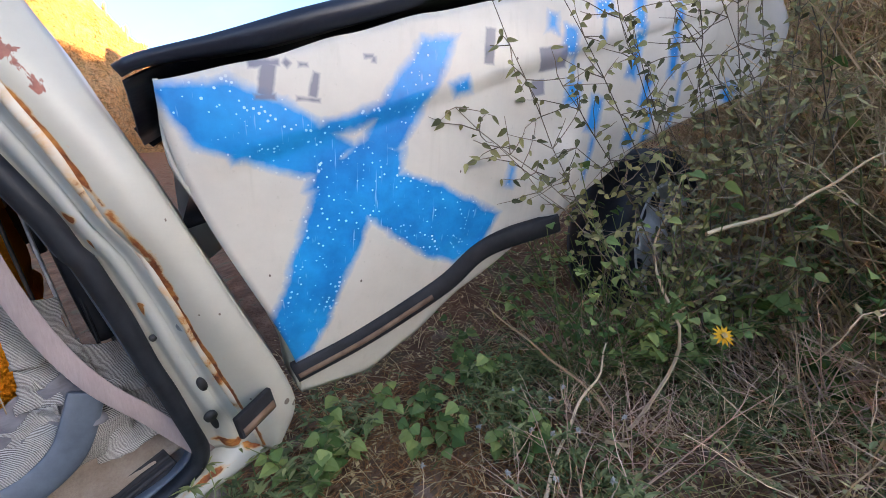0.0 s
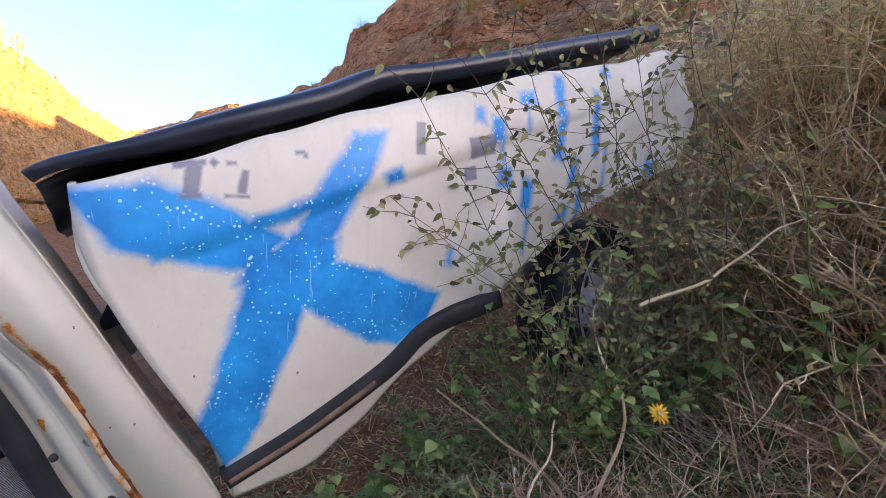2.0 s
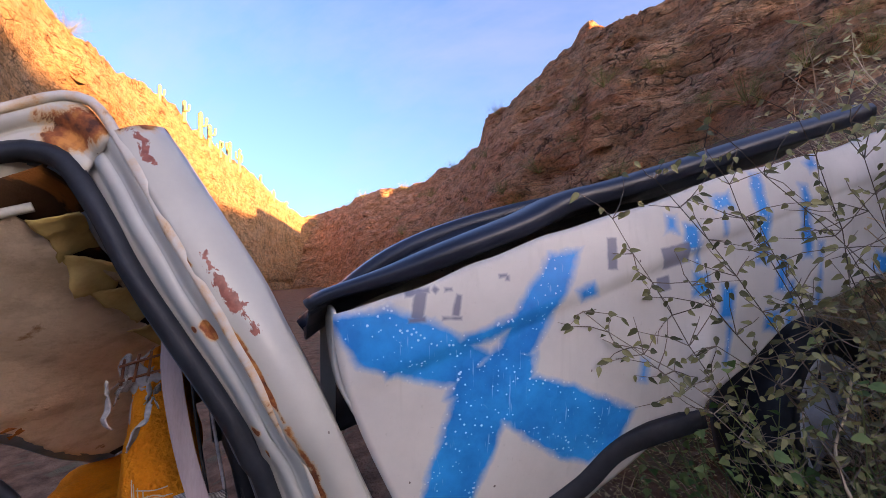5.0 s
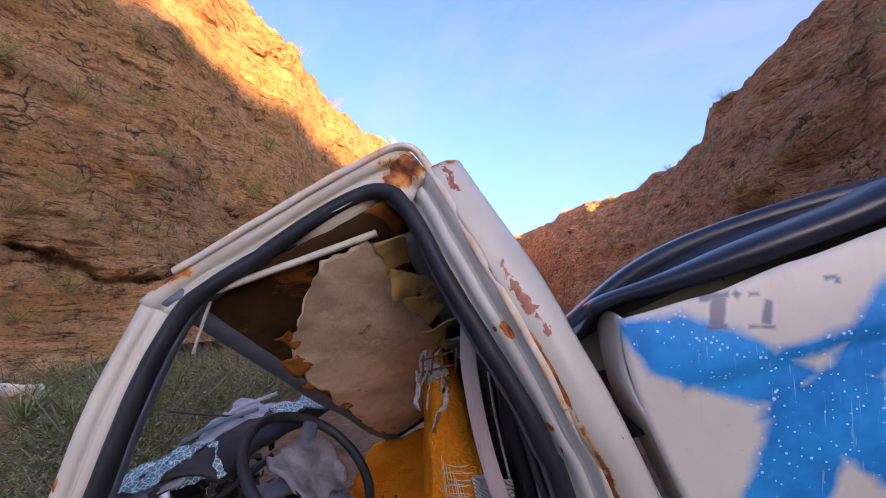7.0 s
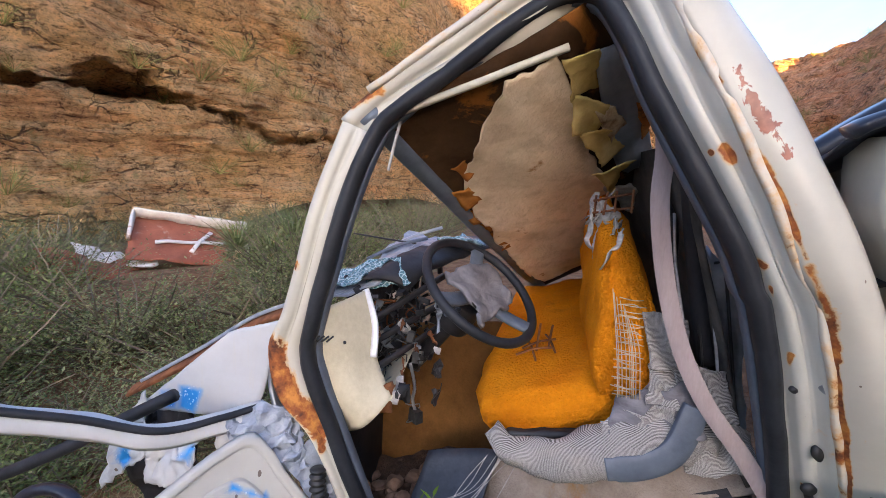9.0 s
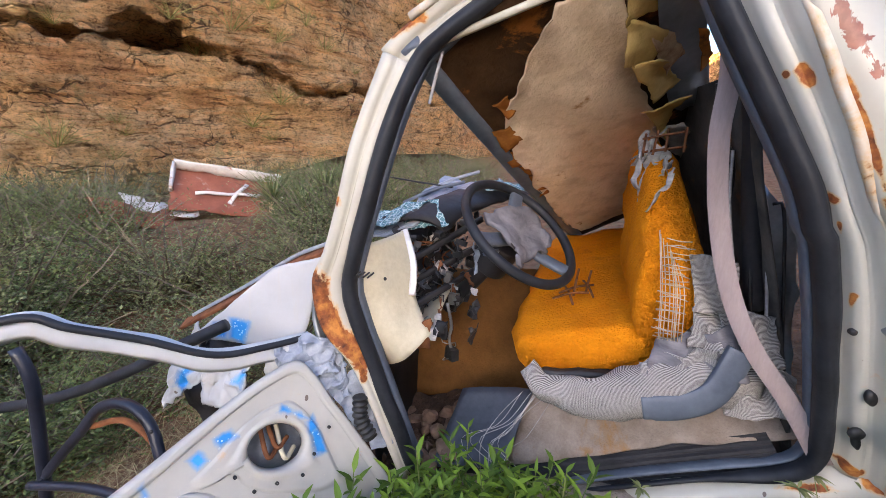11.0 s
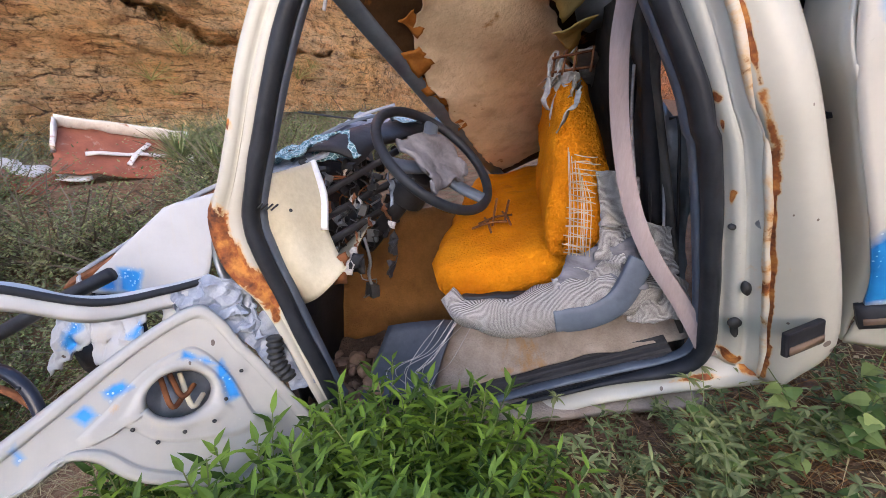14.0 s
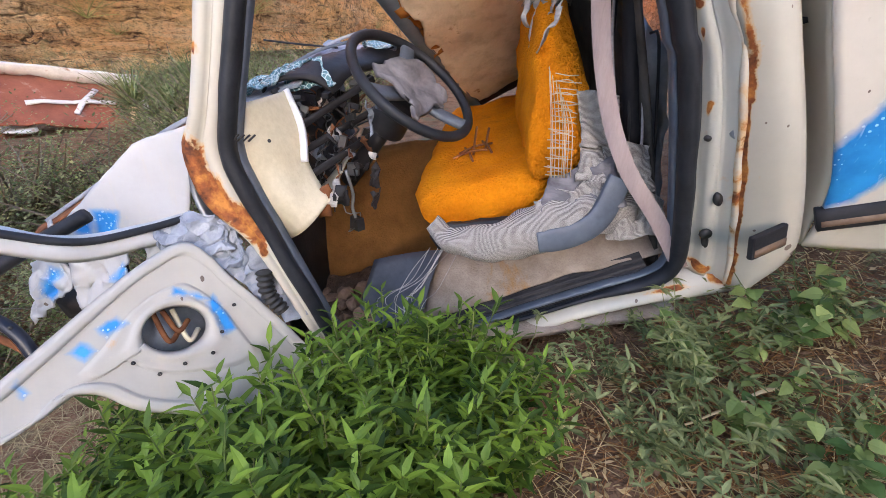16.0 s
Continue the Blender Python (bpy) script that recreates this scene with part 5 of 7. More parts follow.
# footwell: tunnel carpet, mat, rubble
bm = bmesh.new()
crumple(bm, (cab(-0.96, 0.12, -1.50), cab(-0.30, 0.26, -1.55), cab(-0.30, 0.66, -1.80), cab(-0.96, 0.62, -1.80)), 16, 12, 0.03, 5, 4)
part("tunnel_carpet", bm, M_BROWNCARPET, truck, "rust-brown carpet over the tunnel", solid=0.01)
bm = bmesh.new()
crumple(bm, (cab(-0.67, 0.185, -1.13), cab(-0.45, 0.250, -1.11), cab(-0.38, 0.41, -1.30), cab(-0.62, 0.345, -1.34)), 10, 8, 0.008, 9, 6)
part("floor_mat", bm, M_MAT, truck, "blue-grey rubber floor mat", solid=0.008)
bm = bmesh.new()
crumple(bm, (cab(-0.95, 0.10, -1.12), cab(-0.60, floor_z(-0.6) + 0.03, -1.12), cab(-0.55, floor_z(-0.55) + 0.06, -1.55), cab(-0.95, 0.16, -1.6)), 12, 12, 0.022, 14, 12)
part("spilled_soil", bm, M_RUBBLE, truck, "soil and grit spilled in the footwell", solid=0.01)
for k in range(44):
    rnd = random.Random(400 + k)
    bm = bmesh.new()
    bmesh.ops.create_icosphere(bm, subdivisions=2, radius=rnd.uniform(0.010, 0.034))
    rough_up(bm, 30, 0.014, k)
    h = rnd.uniform(-0.86, -0.58)
    ob = part("stone", bm, M_STONE, None, smooth=False, matrix=Matrix.Translation(cab(h, floor_z(h) + 0.045 + rnd.uniform(0, 0.03), rnd.uniform(-1.42, -1.12))))
    tagged(ob, "small reddish stone lying in the footwell", "stone", "stones in the footwell")
for k in range(9):
    rnd = random.Random(60 + k)
    h, n0 = -0.43 + rnd.uniform(-0.05, 0.05), -1.13
    tube("loose_thread", [cab(h + 0.06, 0.50, n0), cab(h, 0.40 + rnd.uniform(-0.04, 0.04), n0 + 0.02), cab(h - 0.07 + rnd.uniform(-0.05, 0.03), 0.33, n0 + 0.03), cab(h - 0.02 + rnd.uniform(-0.1, 0.1), 0.245, n0 + 0.05)], 0.0010, M_RAG, sides=4)

# hanging headliner pieces and the trim stick under the rail
tube("trim_stick", [cab(-0.672, 1.394, -1.066), cab(-0.475, 1.466, -1.068), cab(-0.281, 1.539, -1.07)], 0.0095, M_PALEROD, label="pale loose trim rod")
for k, (cs, mt, dr) in enumerate((
        (((0.155, 0.72), (0.225, 0.665), (0.285, 0.73), (0.20, 0.85)), M_YELLOWFOAM, 0.050), (((0.25, 0.69), (0.36, 0.735), (0.345, 0.86), (0.24, 0.80)), M_YELLOWFOAM, 0.060),
        (((0.383, 0.675), (0.49, 0.755), (0.43, 0.80), (0.37, 0.885)), M_YELLOWFOAM, 0.070), (((0.08, 0.74), (0.16, 0.72), (0.17, 0.83), (0.08, 0.86)), M_YELLOWFOAM, 0.045),
        (((0.10, 0.84), (0.42, 0.80), (0.46, 0.99), (0.10, 0.985)), M_BLUEGREY, 0.040), (((0.24, 0.955), (0.33, 0.95), (0.33, 0.985), (0.24, 0.985)), M_SHRED, 0.055),
        (((0.46, 0.70), (0.62, 0.80), (0.60, 0.90), (0.46, 0.84)), M_RAG, 0.065), (((0.20, 0.78), (0.30, 0.80), (0.28, 0.88), (0.21, 0.87)), M_HEADLINER, 0.058))):
    bm = bmesh.new()
    crumple(bm, tuple(roof_pt(a, b, dr + 0.02 * (i % 2)) for i, (a, b) in enumerate(cs)), 10, 10, 0.014, 17, k)
    part("headliner_flap", bm, mt, truck, "torn yellow foam headliner flap" if mt is M_YELLOWFOAM else "", solid=0.003)
tube("hanging_strap", [frame_pt(-0.66, 1.40, -0.03), frame_pt(-0.675, 1.33, -0.03), frame_pt(-0.69, 1.26, -0.035)], 0.004, M_RAG, sides=5)

# holes and catches on the jamb
def dot(name, h, z, rx, rz, parent=truck, material=M_BLACKWIRE, out=0.02, label=""):
    bm = bmesh.new()
    lathe(bm, [(0.0005, -0.003), (1.0, -0.003), (1.0, 0.006)], 16)
    for v in bm.verts:
        v.co = Vector((v.co.x * rx, v.co.y, v.co.z * rz))
    return part(name, bm, material, parent, label, matrix=facing(frame_pt(h, z, out), cab(1, 0.3, 0), N_AX))


dot("striker_hole", 0.262, 0.628, 0.014, 0.012, label="black striker hole")
dot("striker_hole", 0.270, 0.606, 0.007, 0.018)
dot("jamb_hole", 0.245, 0.727, 0.009, 0.016)
dot("jamb_hole", 0.165, 0.868, 0.006, 0.006)
dot("jamb_plug", 0.215, 0.882, 0.012, 0.013, material=M_STEEL)
dot("jamb_hole", 0.115, 1.10, 0.006, 0.004)

# ---- front end ----
# door shell torn round on its hinges
DC = cab(-0.97, 0.447, -0.807)
DN = Vector((0.885, 0.161, 0.438)).normalized()
OUT = [(0.40, 0.135), (0.289, 0.047), (0.209, -0.022), (0.115, -0.103), (0.039, -0.160), (-0.033, -0.195), (-0.084, -0.156), (-0.125, -0.101), (-0.188, -0.034), (-0.256, 0.046), (-0.328, 0.14), (-0.395, 0.235), (-0.26, 0.27), (-0.05, 0.215), (0.08, 0.165), (0.145, 0.113), (0.185, 0.098), (0.225, 0.100), (0.255, 0.128), (0.292, 0.150), (0.37, 0.175)]
ex = (cab(-1.12, 0.51, -0.644) - DC)
ex = (ex - DN * ex.dot(DN)).normalized()
ey = DN.cross(ex)
loop = spline([DC + ex * a + ey * b for a, b in OUT + OUT[:1]], 161)[:-1]
rows = []
for i in range(41):
    s = i / 40
    row = []
    for p in loop:
        a = math.atan2((p - DC).dot(ey), (p - DC).dot(ex))
        hole = DC + ex * (0.006 + 0.068 * math.cos(a)) + ey * (0.004 + 0.054 * math.sin(a))
        q = hole.lerp(p, s)
        lift = 0.006 * math.exp(-((s - 0.07) / 0.05) ** 2) - 0.016 * (s == 0) - 0.008 * smooth01(s, 0.30, 0.33) * (1 - smooth01(s, 0.80, 0.83)) - 0.022 * smooth01(s, 0.955, 0.985)
        row.append(q + DN * (lift + 0.006 * noise.noise(q * 5) + 0.0018 * noise.noise(q * 28)))
    rows.append(row)
door_m = Matrix(((ex.x, -DN.x, ey.x, DC.x), (ex.y, -DN.y, ey.y, DC.y), (ex.z, -DN.z, ey.z, DC.z), (0, 0, 0, 1)))
if door_m.determinant() < 0:
    ey = -ey
    door_m = Matrix(((ex.x, -DN.x, ey.x, DC.x), (ex.y, -DN.y, ey.y, DC.y), (ex.z, -DN.z, ey.z, DC.z), (0, 0, 0, 1)))
    ey = -ey
into_door = door_m.inverted()
bm = bmesh.new()
grid_mesh(bm, [[into_door @ p for p in r] for r in rows], wrap=True)
door = part("torn_door", bm, M_TORN, truck, "torn cream door shell with a round hole", solid=0.008, matrix=door_m)
bm = bmesh.new()
crumple(bm, (DC + ex * 0.10 + ey * 0.09 - DN * 0.07, DC - ex * 0.09 + ey * 0.09 - DN * 0.07, DC - ex * 0.09 - ey * 0.09 - DN * 0.07, DC + ex * 0.09 - ey * 0.09 - DN * 0.06), 10, 10, 0.02, 9, 8)
part("door_inner_skin", bm, M_STEEL, door, "blue-grey inner door skin", solid=0.004)
for k, (a, b) in enumerate(((0.0, -0.01), (-0.02, 0.015), (0.02, 0.01))):
    tube("latch_rod", [DC + ex * (a - 0.03) - DN * 0.045 + ey * b, DC + ex * a - DN * 0.02 + ey * (b + 0.02), DC + ex * (a + 0.02) - DN * 0.05 - ey * 0.04], 0.006, (M_RUST, M_DASH, M_RUST)[k], door)
for a, b in ((0.05, 0.095), (0.0, 0.085), (-0.06, 0.075), (-0.085, 0.03), (0.095, 0.06), (-0.12, -0.03), (0.27, -0.05)):
    bm = bmesh.new()
    lathe(bm, [(0.0005, -0.002), (0.0042, -0.002), (0.0042, 0.004)], 10)
    part("screw_hole", bm, M_BLACKWIRE, door, matrix=facing(DC + ex * a + ey * b + DN * 0.008, ex, DN))
# window frame of the door, bent forward
BAR = [cab(-1.50, 0.76, -0.50), cab(-1.40, 0.785, -0.605), cab(-1.345, 0.752, -0.65), cab(-1.254, 0.698, -0.735), cab(-1.152, 0.632, -0.825), cab(-1.07, 0.620, -0.925), cab(-1.0, 0.625, -1.0)]
bm = bmesh.new()
sweep(bm, spline(BAR, 60), [(-0.026, -0.016), (0.0, -0.024), (0.024, -0.016), (0.024, 0.012), (-0.026, 0.012)], up=DN + UP * 0.4)
rough_up(bm, 12, 0.006, 31)
part("door_window_frame", bm, M_WING, truck, "white bent door window frame")
bm = bmesh.new()
sweep(bm, [p + UP * 0.014 + DN * 0.012 for p in spline(BAR, 60)], slab(0.016, 0.014, 0.004), up=DN + UP * 0.4)
part("window_seal", bm, M_RUBBER, truck, "black window seal")
# crushed wing and its folds
for k, (cs, mt, amt) in enumerate((
        ((cab(-0.97, 0.86, -1.06), cab(-1.15, 0.80, -1.07), cab(-1.45, 0.545, -1.06), cab(-1.05, 0.56, -1.04)), M_WING, 0.007),
        ((cab(-1.42, 0.60, -1.06), cab(-1.55, 0.43, -1.06), cab(-1.58, 0.27, -1.03), cab(-1.40, 0.42, -1.02)), M_WING, 0.035),
        ((cab(-1.40, 0.50, -1.02), cab(-1.20, 0.56, -1.0), cab(-1.18, 0.42, -0.96), cab(-1.36, 0.36, -0.98)), M_WING, 0.035),
        ((cab(-0.94, 0.66, -0.99), cab(-1.06, 0.64, -0.94), cab(-1.04, 0.54, -0.90), cab(-0.90, 0.56, -0.97)), M_DENT, 0.040),
        ((cab(-0.90, 0.62, -0.99), cab(-0.99, 0.66, -0.99), cab(-0.96, 0.53, -0.95), cab(-0.86, 0.50, -0.985)), M_DENT, 0.045),
        ((cab(-0.86, 0.56, -1.0), cab(-0.93, 0.52, -0.965), cab(-0.80, 0.34, -0.975), cab(-0.75, 0.34, -1.02)), M_DENT, 0.02),
        ((cab(-0.95, 0.60, -1.0), cab(-1.12, 0.60, -0.96), cab(-1.10, 0.40, -0.95), cab(-0.92, 0.42, -0.99)), M_WING, 0.03))):
    bm = bmesh.new()
    crumple(bm, cs, 22, 22, amt * (0.55 if k else 1.0), 21 if k else 9, 40 + k)
    part("crushed_wing", bm, mt, truck, "crumpled white wing with blue paint" if k == 0 else "", solid=0.005, smooth=mt is M_WING)
bm = bmesh.new()
sweep(bm, spline([cab(-0.975, 0.80, -1.03), cab(-0.985, 0.70, -1.02), cab(-0.945, 0.61, -0.995), cab(-0.90, 0.555, -0.985)], 20), slab(0.014, 0.03, 0.003), up=N_AX)
part("hinge_strip", bm, M_STEEL, truck)
# corrugated boot
bm = bmesh.new()
path = spline([cab(-0.835, 0.50, -0.975), cab(-0.83, 0.44, -0.965), cab(-0.80, 0.385, -0.965)], 40)
sweep(bm, path, ring(0.019, 14), scale=lambda s: 1.0 + 0.16 * math.sin(s * 2 * math.pi * 8))
part("wiring_boot", bm, M_BLACKWIRE, truck, "black corrugated wiring boot")
# engine bay edge, hoses and tubes
ribbon("bonnet_edge", [cab(-1.05, 0.83, -1.20), cab(-1.20, 0.76, -1.24), cab(-1.40, 0.63, -1.26), cab(-1.70, 0.46, -1.26)], 0.05, M_RUST, "rusty bonnet edge", UP + N_AX * 0.4, 0.012)
ribbon("bonnet_trim", [cab(-1.03, 0.86, -1.21), cab(-1.20, 0.782, -1.25), cab(-1.40, 0.655, -1.27), cab(-1.66, 0.50, -1.27)], 0.012, M_DENT, "", UP, 0.012)
for k in range(5):
    tube("engine_hose", [cab(-1.12, 0.72 - 0.02 * k, -1.12), cab(-1.28, 0.63 - 0.012 * k, -1.14), cab(-1.43, 0.55 - 0.02 * k, -1.12), cab(-1.50 - 0.02 * k, 0.40, -1.10)], 0.010 - 0.001 * k, (M_BLACKWIRE, M_STEEL, M_RUBBER)[k % 3])
tube("long_hose", [cab(-1.25, 0.645, -0.98), cab(-1.40, 0.565, -0.94), cab(-1.60, 0.455, -0.92), cab(-1.85, 0.34, -0.90), cab(-2.2, 0.22, -0.9)], 0.018, M_RUBBER, n=40, label="thick black hose")
tube("tube_frame", [cab(-1.80, 0.57, -0.80), cab(-1.765, 0.47, -0.80), cab(-1.79, 0.24, -0.80), cab(-1.82, 0.03, -0.80)], 0.018, M_RAIL, label="black steel tube")
tube("tube_frame", [cab(-1.84, 0.10, -0.80), cab(-1.74, 0.21, -0.80), cab(-1.62, 0.335, -0.80), cab(-1.52, 0.44, -0.80), cab(-1.42, 0.468, -0.80), cab(-1.345, 0.43, -0.79), cab(-1.30, 0.345, -0.77)], 0.015, M_RAIL, n=40)
tube("tube_frame", [cab(-1.84, 0.115, -0.78), cab(-1.60, 0.17, -0.78), cab(-1.40, 0.20, -0.76)], 0.013, M_RAIL)
tube("tube_frame", [cab(-1.58, 0.36, -0.81), cab(-1.46, 0.405, -0.81), cab(-1.36, 0.37, -0.80), cab(-1.29, 0.30, -0.78)], 0.009, M_RUST)
bm = bmesh.new()
crumple(bm, (cab(-1.30, 0.56, -1.08), cab(-1.55, 0.42, -1.14), cab(-1.55, 0.15, -1.12), cab(-1.2, 0.2, -1.08)), 10, 10, 0.06, 8, 77)
part("engine_bay_lining", bm, M_DARK, truck, solid=0.01)
# broken windscreen and crumpled scuttle
bm = bmesh.new()
crumple(bm, (cab(-1.02, 0.845, -1.22), cab(-0.80, 0.925, -1.26), cab(-0.55, 1.02, -1.75), cab(-0.80, 1.02, -1.80)), 20, 22, 0.03, 10, 51)
part("scuttle", bm, M_DENT, truck, "crumpled pale scuttle panel", solid=0.006, smooth=False)
for k, cs in enumerate((((-1.02, 0.87, -1.20), (-0.82, 0.945, -1.24), (-0.76, 0.99, -1.44), (-0.98, 0.925, -1.42)), ((-0.66, 1.03, -1.55), (-0.54, 1.02, -1.58), (-0.46, 0.99, -1.78), (-0.60, 1.03, -1.80)), ((-0.86, 0.95, -1.36), (-0.74, 0.975, -1.36), (-0.70, 0.93, -1.30), (-0.80, 0.92, -1.25)))):
    bm = bmesh.new()
    crumple(bm, tuple(cab(*c) for c in cs), 14, 14, 0.026, 15, 90 + k)
    part("broken_windscreen", bm, M_GLASS, truck, "shattered green-tinted windscreen glass", solid=0.004, smooth=False)
ribbon("wiper_arm", [cab(-1.0, 1.03, -1.62), cab(-0.88, 1.02, -1.60), cab(-0.74, 1.01, -1.58)], 0.008, M_BLACKWIRE, "", UP, 0.006, 10)
for k, (a, b, s) in enumerate((((-0.88, 0.965, -1.62), (-0.66, 1.065, -1.68), 0.025), ((-0.92, 0.945, -1.55), (-0.70, 1.03, -1.60), 0.03))):
    ribbon("bent_trim", [cab(*a), cab((a[0] + b[0]) / 2, (a[1] + b[1]) / 2 + 0.012, (a[2] + b[2]) / 2), cab(*b)], s, (M_DENT, M_GREYPL)[k], "", UP, 0.01, 16)


# ---- plants and loose things ----
M_WEED = leafy("weed_leaves", (0.018, 0.055, 0.007), (0.22, 0.36, 0.045), 0.25, 0.42)
M_SMALL = leafy("ground_leaves", (0.09, 0.125, 0.04), (0.34, 0.36, 0.15), 0.2)
M_VINE = leafy("vine_leaves", (0.075, 0.15, 0.038), (0.33, 0.40, 0.13), 0.35)
M_SAGE = leafy("grey_leaves", (0.22, 0.22, 0.08), (0.68, 0.58, 0.29), 0.4)
M_OLIVE = leafy("scrub_leaves", (0.22, 0.21, 0.06), (0.66, 0.58, 0.22), 0.4)
M_VALLEY = leafy("valley_leaves", (0.045, 0.07, 0.018), (0.20, 0.24, 0.075), 0.25)
M_GREYVALLEY = leafy("grey_valley_leaves", (0.085, 0.10, 0.04), (0.30, 0.31, 0.14), 0.25)
M_STRAW = leafy("straw", (0.44, 0.30, 0.14), (0.88, 0.70, 0.40), 0.45, 0.8)
M_DULLSTRAW = leafy("weathered_straw", (0.22, 0.17, 0.085), (0.50, 0.40, 0.22), 0.2, 0.8)
M_RED_STRAW = leafy("red_straw", (0.28, 0.11, 0.04), (0.52, 0.26, 0.10), 0.15, 0.8)
M_TWIG = leafy("twigs", (0.36, 0.24, 0.13), (0.86, 0.66, 0.42), 0.0, 0.9)
M_STRAGGLE = leafy("drying_leaves", (0.055, 0.06, 0.022), (0.36, 0.33, 0.13), 0.25)
M_BRUSH = leafy("dry_brush_leaves", (0.40, 0.36, 0.13), (0.88, 0.76, 0.40), 0.5)
M_BARK = leafy("grey_bark", (0.10, 0.075, 0.05), (0.24, 0.19, 0.14), 0.0, 0.9)
M_PINK = leafy("pinkish_twigs", (0.34, 0.21, 0.14), (0.78, 0.55, 0.40), 0.0, 0.9)
M_STEM = leafy("green_stems", (0.08, 0.13, 0.03), (0.20, 0.22, 0.08), 0.1)
M_YUCCA = leafy("yucca_leaves", (0.10, 0.14, 0.05), (0.30, 0.32, 0.14), 0.15)
M_PETAL = leafy("yellow_petals", (0.75, 0.36, 0.01), (0.85, 0.48, 0.02), 0.3)
M_FLUFF = leafy("seed_fluff", (0.55, 0.52, 0.46), (0.72, 0.70, 0.64), 0.3)


class Sprout:
    """Collects leaves and stems of one plant."""

    def __init__(self):
        self.v, self.f = [], []

    def add(self, pts, faces):
        o = len(self.v)
        self.v += [tuple(p) for p in pts]
        self.f += [tuple(i + o for i in f) for f in faces]

    def leaf(self, p, way, up, length, width, droop=0.25, kind="lance"):
        way = way.normalized()
        side = way.cross(up)
        side = side.normalized() if side.length > 1e-4 else Vector((1, 0, 0))
        if kind == "chip":
            mid = p + way * length * 0.45
            self.add([p, mid + side * width * 0.5, p + way * length, mid - side * width * 0.5], [(0, 1, 2, 3)])
            return
        up = side.cross(way)
        if kind == "heart":
            prof = ((0.0, 0.10), (0.12, 0.42), (0.35, 0.5), (0.70, 0.28), (1.0, 0.0))
        elif kind == "blade":
            prof = ((0.0, 0.5), (0.5, 0.42), (1.0, 0.0))
        else:
            prof = ((0.0, 0.08), (0.30, 0.5), (0.62, 0.40), (1.0, 0.0))
        pts, faces = [], []
        for t, w in prof:
            c = p + way * length * t - up * droop * length * t * t
            if w == 0.0:
                pts.append(c)
            else:
                pts += [c - side * w * width + up * 0.18 * w * width, c, c + side * w * width + up * 0.18 * w * width]
        k = len(prof) - 1
        for i in range(k - 1):
            a = 3 * i
            faces += [(a, a + 1, a + 4, a + 3), (a + 1, a + 2, a + 5, a + 4)]
        a = 3 * (k - 1)
        faces += [(a, a + 1, a + 3), (a + 1, a + 2, a + 3)]
        self.add(pts, faces)

    def stem(self, pts, r0, r1, sides=3):
        rows = []
        n = len(pts)
        for i, p in enumerate(pts):
            t = (pts[min(i + 1, n - 1)] - pts[max(i - 1, 0)]).normalized()
            a = t.cross(Vector((0.31, 0.87, 0.4))).normalized()
            b = t.cross(a)
            r = r0 + (r1 - r0) * i / (n - 1)
            rows.append([p + a * r * math.cos(2 * math.pi * k / sides) + b * r * math.sin(2 * math.pi * k / sides) for k in range(sides)])
        faces = []
        for i in range(n - 1):
            for k in range(sides):
                faces.append((i * sides + k, i * sides + (k + 1) % sides, (i + 1) * sides + (k + 1) % sides, (i + 1) * sides + k))
        self.add([p for r in rows for p in r], faces)

    def mesh(self, name, material):
        return raw_mesh(name, self.v, self.f, [material])


def plant(name, label, category, parts, group="", kind=""):
    """A plant at the origin: an Empty with meshes for its parts."""
    root = tagged(new(name), label, category, group, kind)
    for pname, sprout, material in parts:
        ob = tagged(new(pname, sprout.mesh(pname, material)), kind="stuff")
        ob.parent = root
    return root


def scatter(first, places):
    """Puts the first plant at the first place and copies at the others. Places: x, y, turn, size, sink."""
    for i, (x, y, turn, size, sink) in enumerate(places):
        m = pose(x, y, ground_z(x, y) - sink, 0, 0, turn)
        if i == 0:
            first.matrix_world = m @ Matrix.Scale(size, 4)
        else:
            ob = copy_thing(first, m)
            ob.scale = (size, size, size)


def bend(rnd, p, way, length, steps, wander, lift=0.0):
    pts = [p]
    way = way.normalized()
    for _ in range(steps):
        way = (way + Vector((rnd.uniform(-1, 1), rnd.uniform(-1, 1), rnd.uniform(-1, 1))) * wander + UP * lift).normalized()
        pts.append(pts[-1] + way * length / steps)
    return pts


def leafy_weed(seed, stems=16, spread=0.13, tall=0.40):
    rnd = random.Random(seed)
    st, lv = Sprout(), Sprout()
    for _ in range(stems):
        a, r = rnd.uniform(0, 6.28), spread * math.sqrt(rnd.random())
        p = Vector((r * math.cos(a), r * math.sin(a), 0))
        h = tall * rnd.uniform(0.65, 1.1)
        pts = bend(rnd, p, Vector((0.35 * math.cos(a), 0.35 * math.sin(a), 1)), h, 7, 0.10, 0.05)
        st.stem(pts, 0.003, 0.0015)
        turn = rnd.uniform(0, 6.28)
        for i in range(30):
            s = 0.2 + 0.8 * i / 29
            k = min(6, int(s * 7))
            q = pts[k].lerp(pts[k + 1], s * 7 - k) if k < 7 else pts[-1]
            turn += 2.4
            up_tilt = 0.25 + 0.9 * s * s
            way = Vector((math.cos(turn), math.sin(turn), up_tilt))
            lv.leaf(q, way, UP, rnd.uniform(0.055, 0.090) * (1.0 - 0.35 * s * s), rnd.uniform(0.011, 0.017), rnd.uniform(0.1, 0.45))
    return plant("leafy_weed", "bushy green weed with narrow pointed leaves", "plant", (("stem_mass", st, M_STEM), ("foliage", lv, M_WEED)), "green weeds along the sill")


def along_side(h, n):
    p = cab(h, 0, n)
    return p.x, p.y


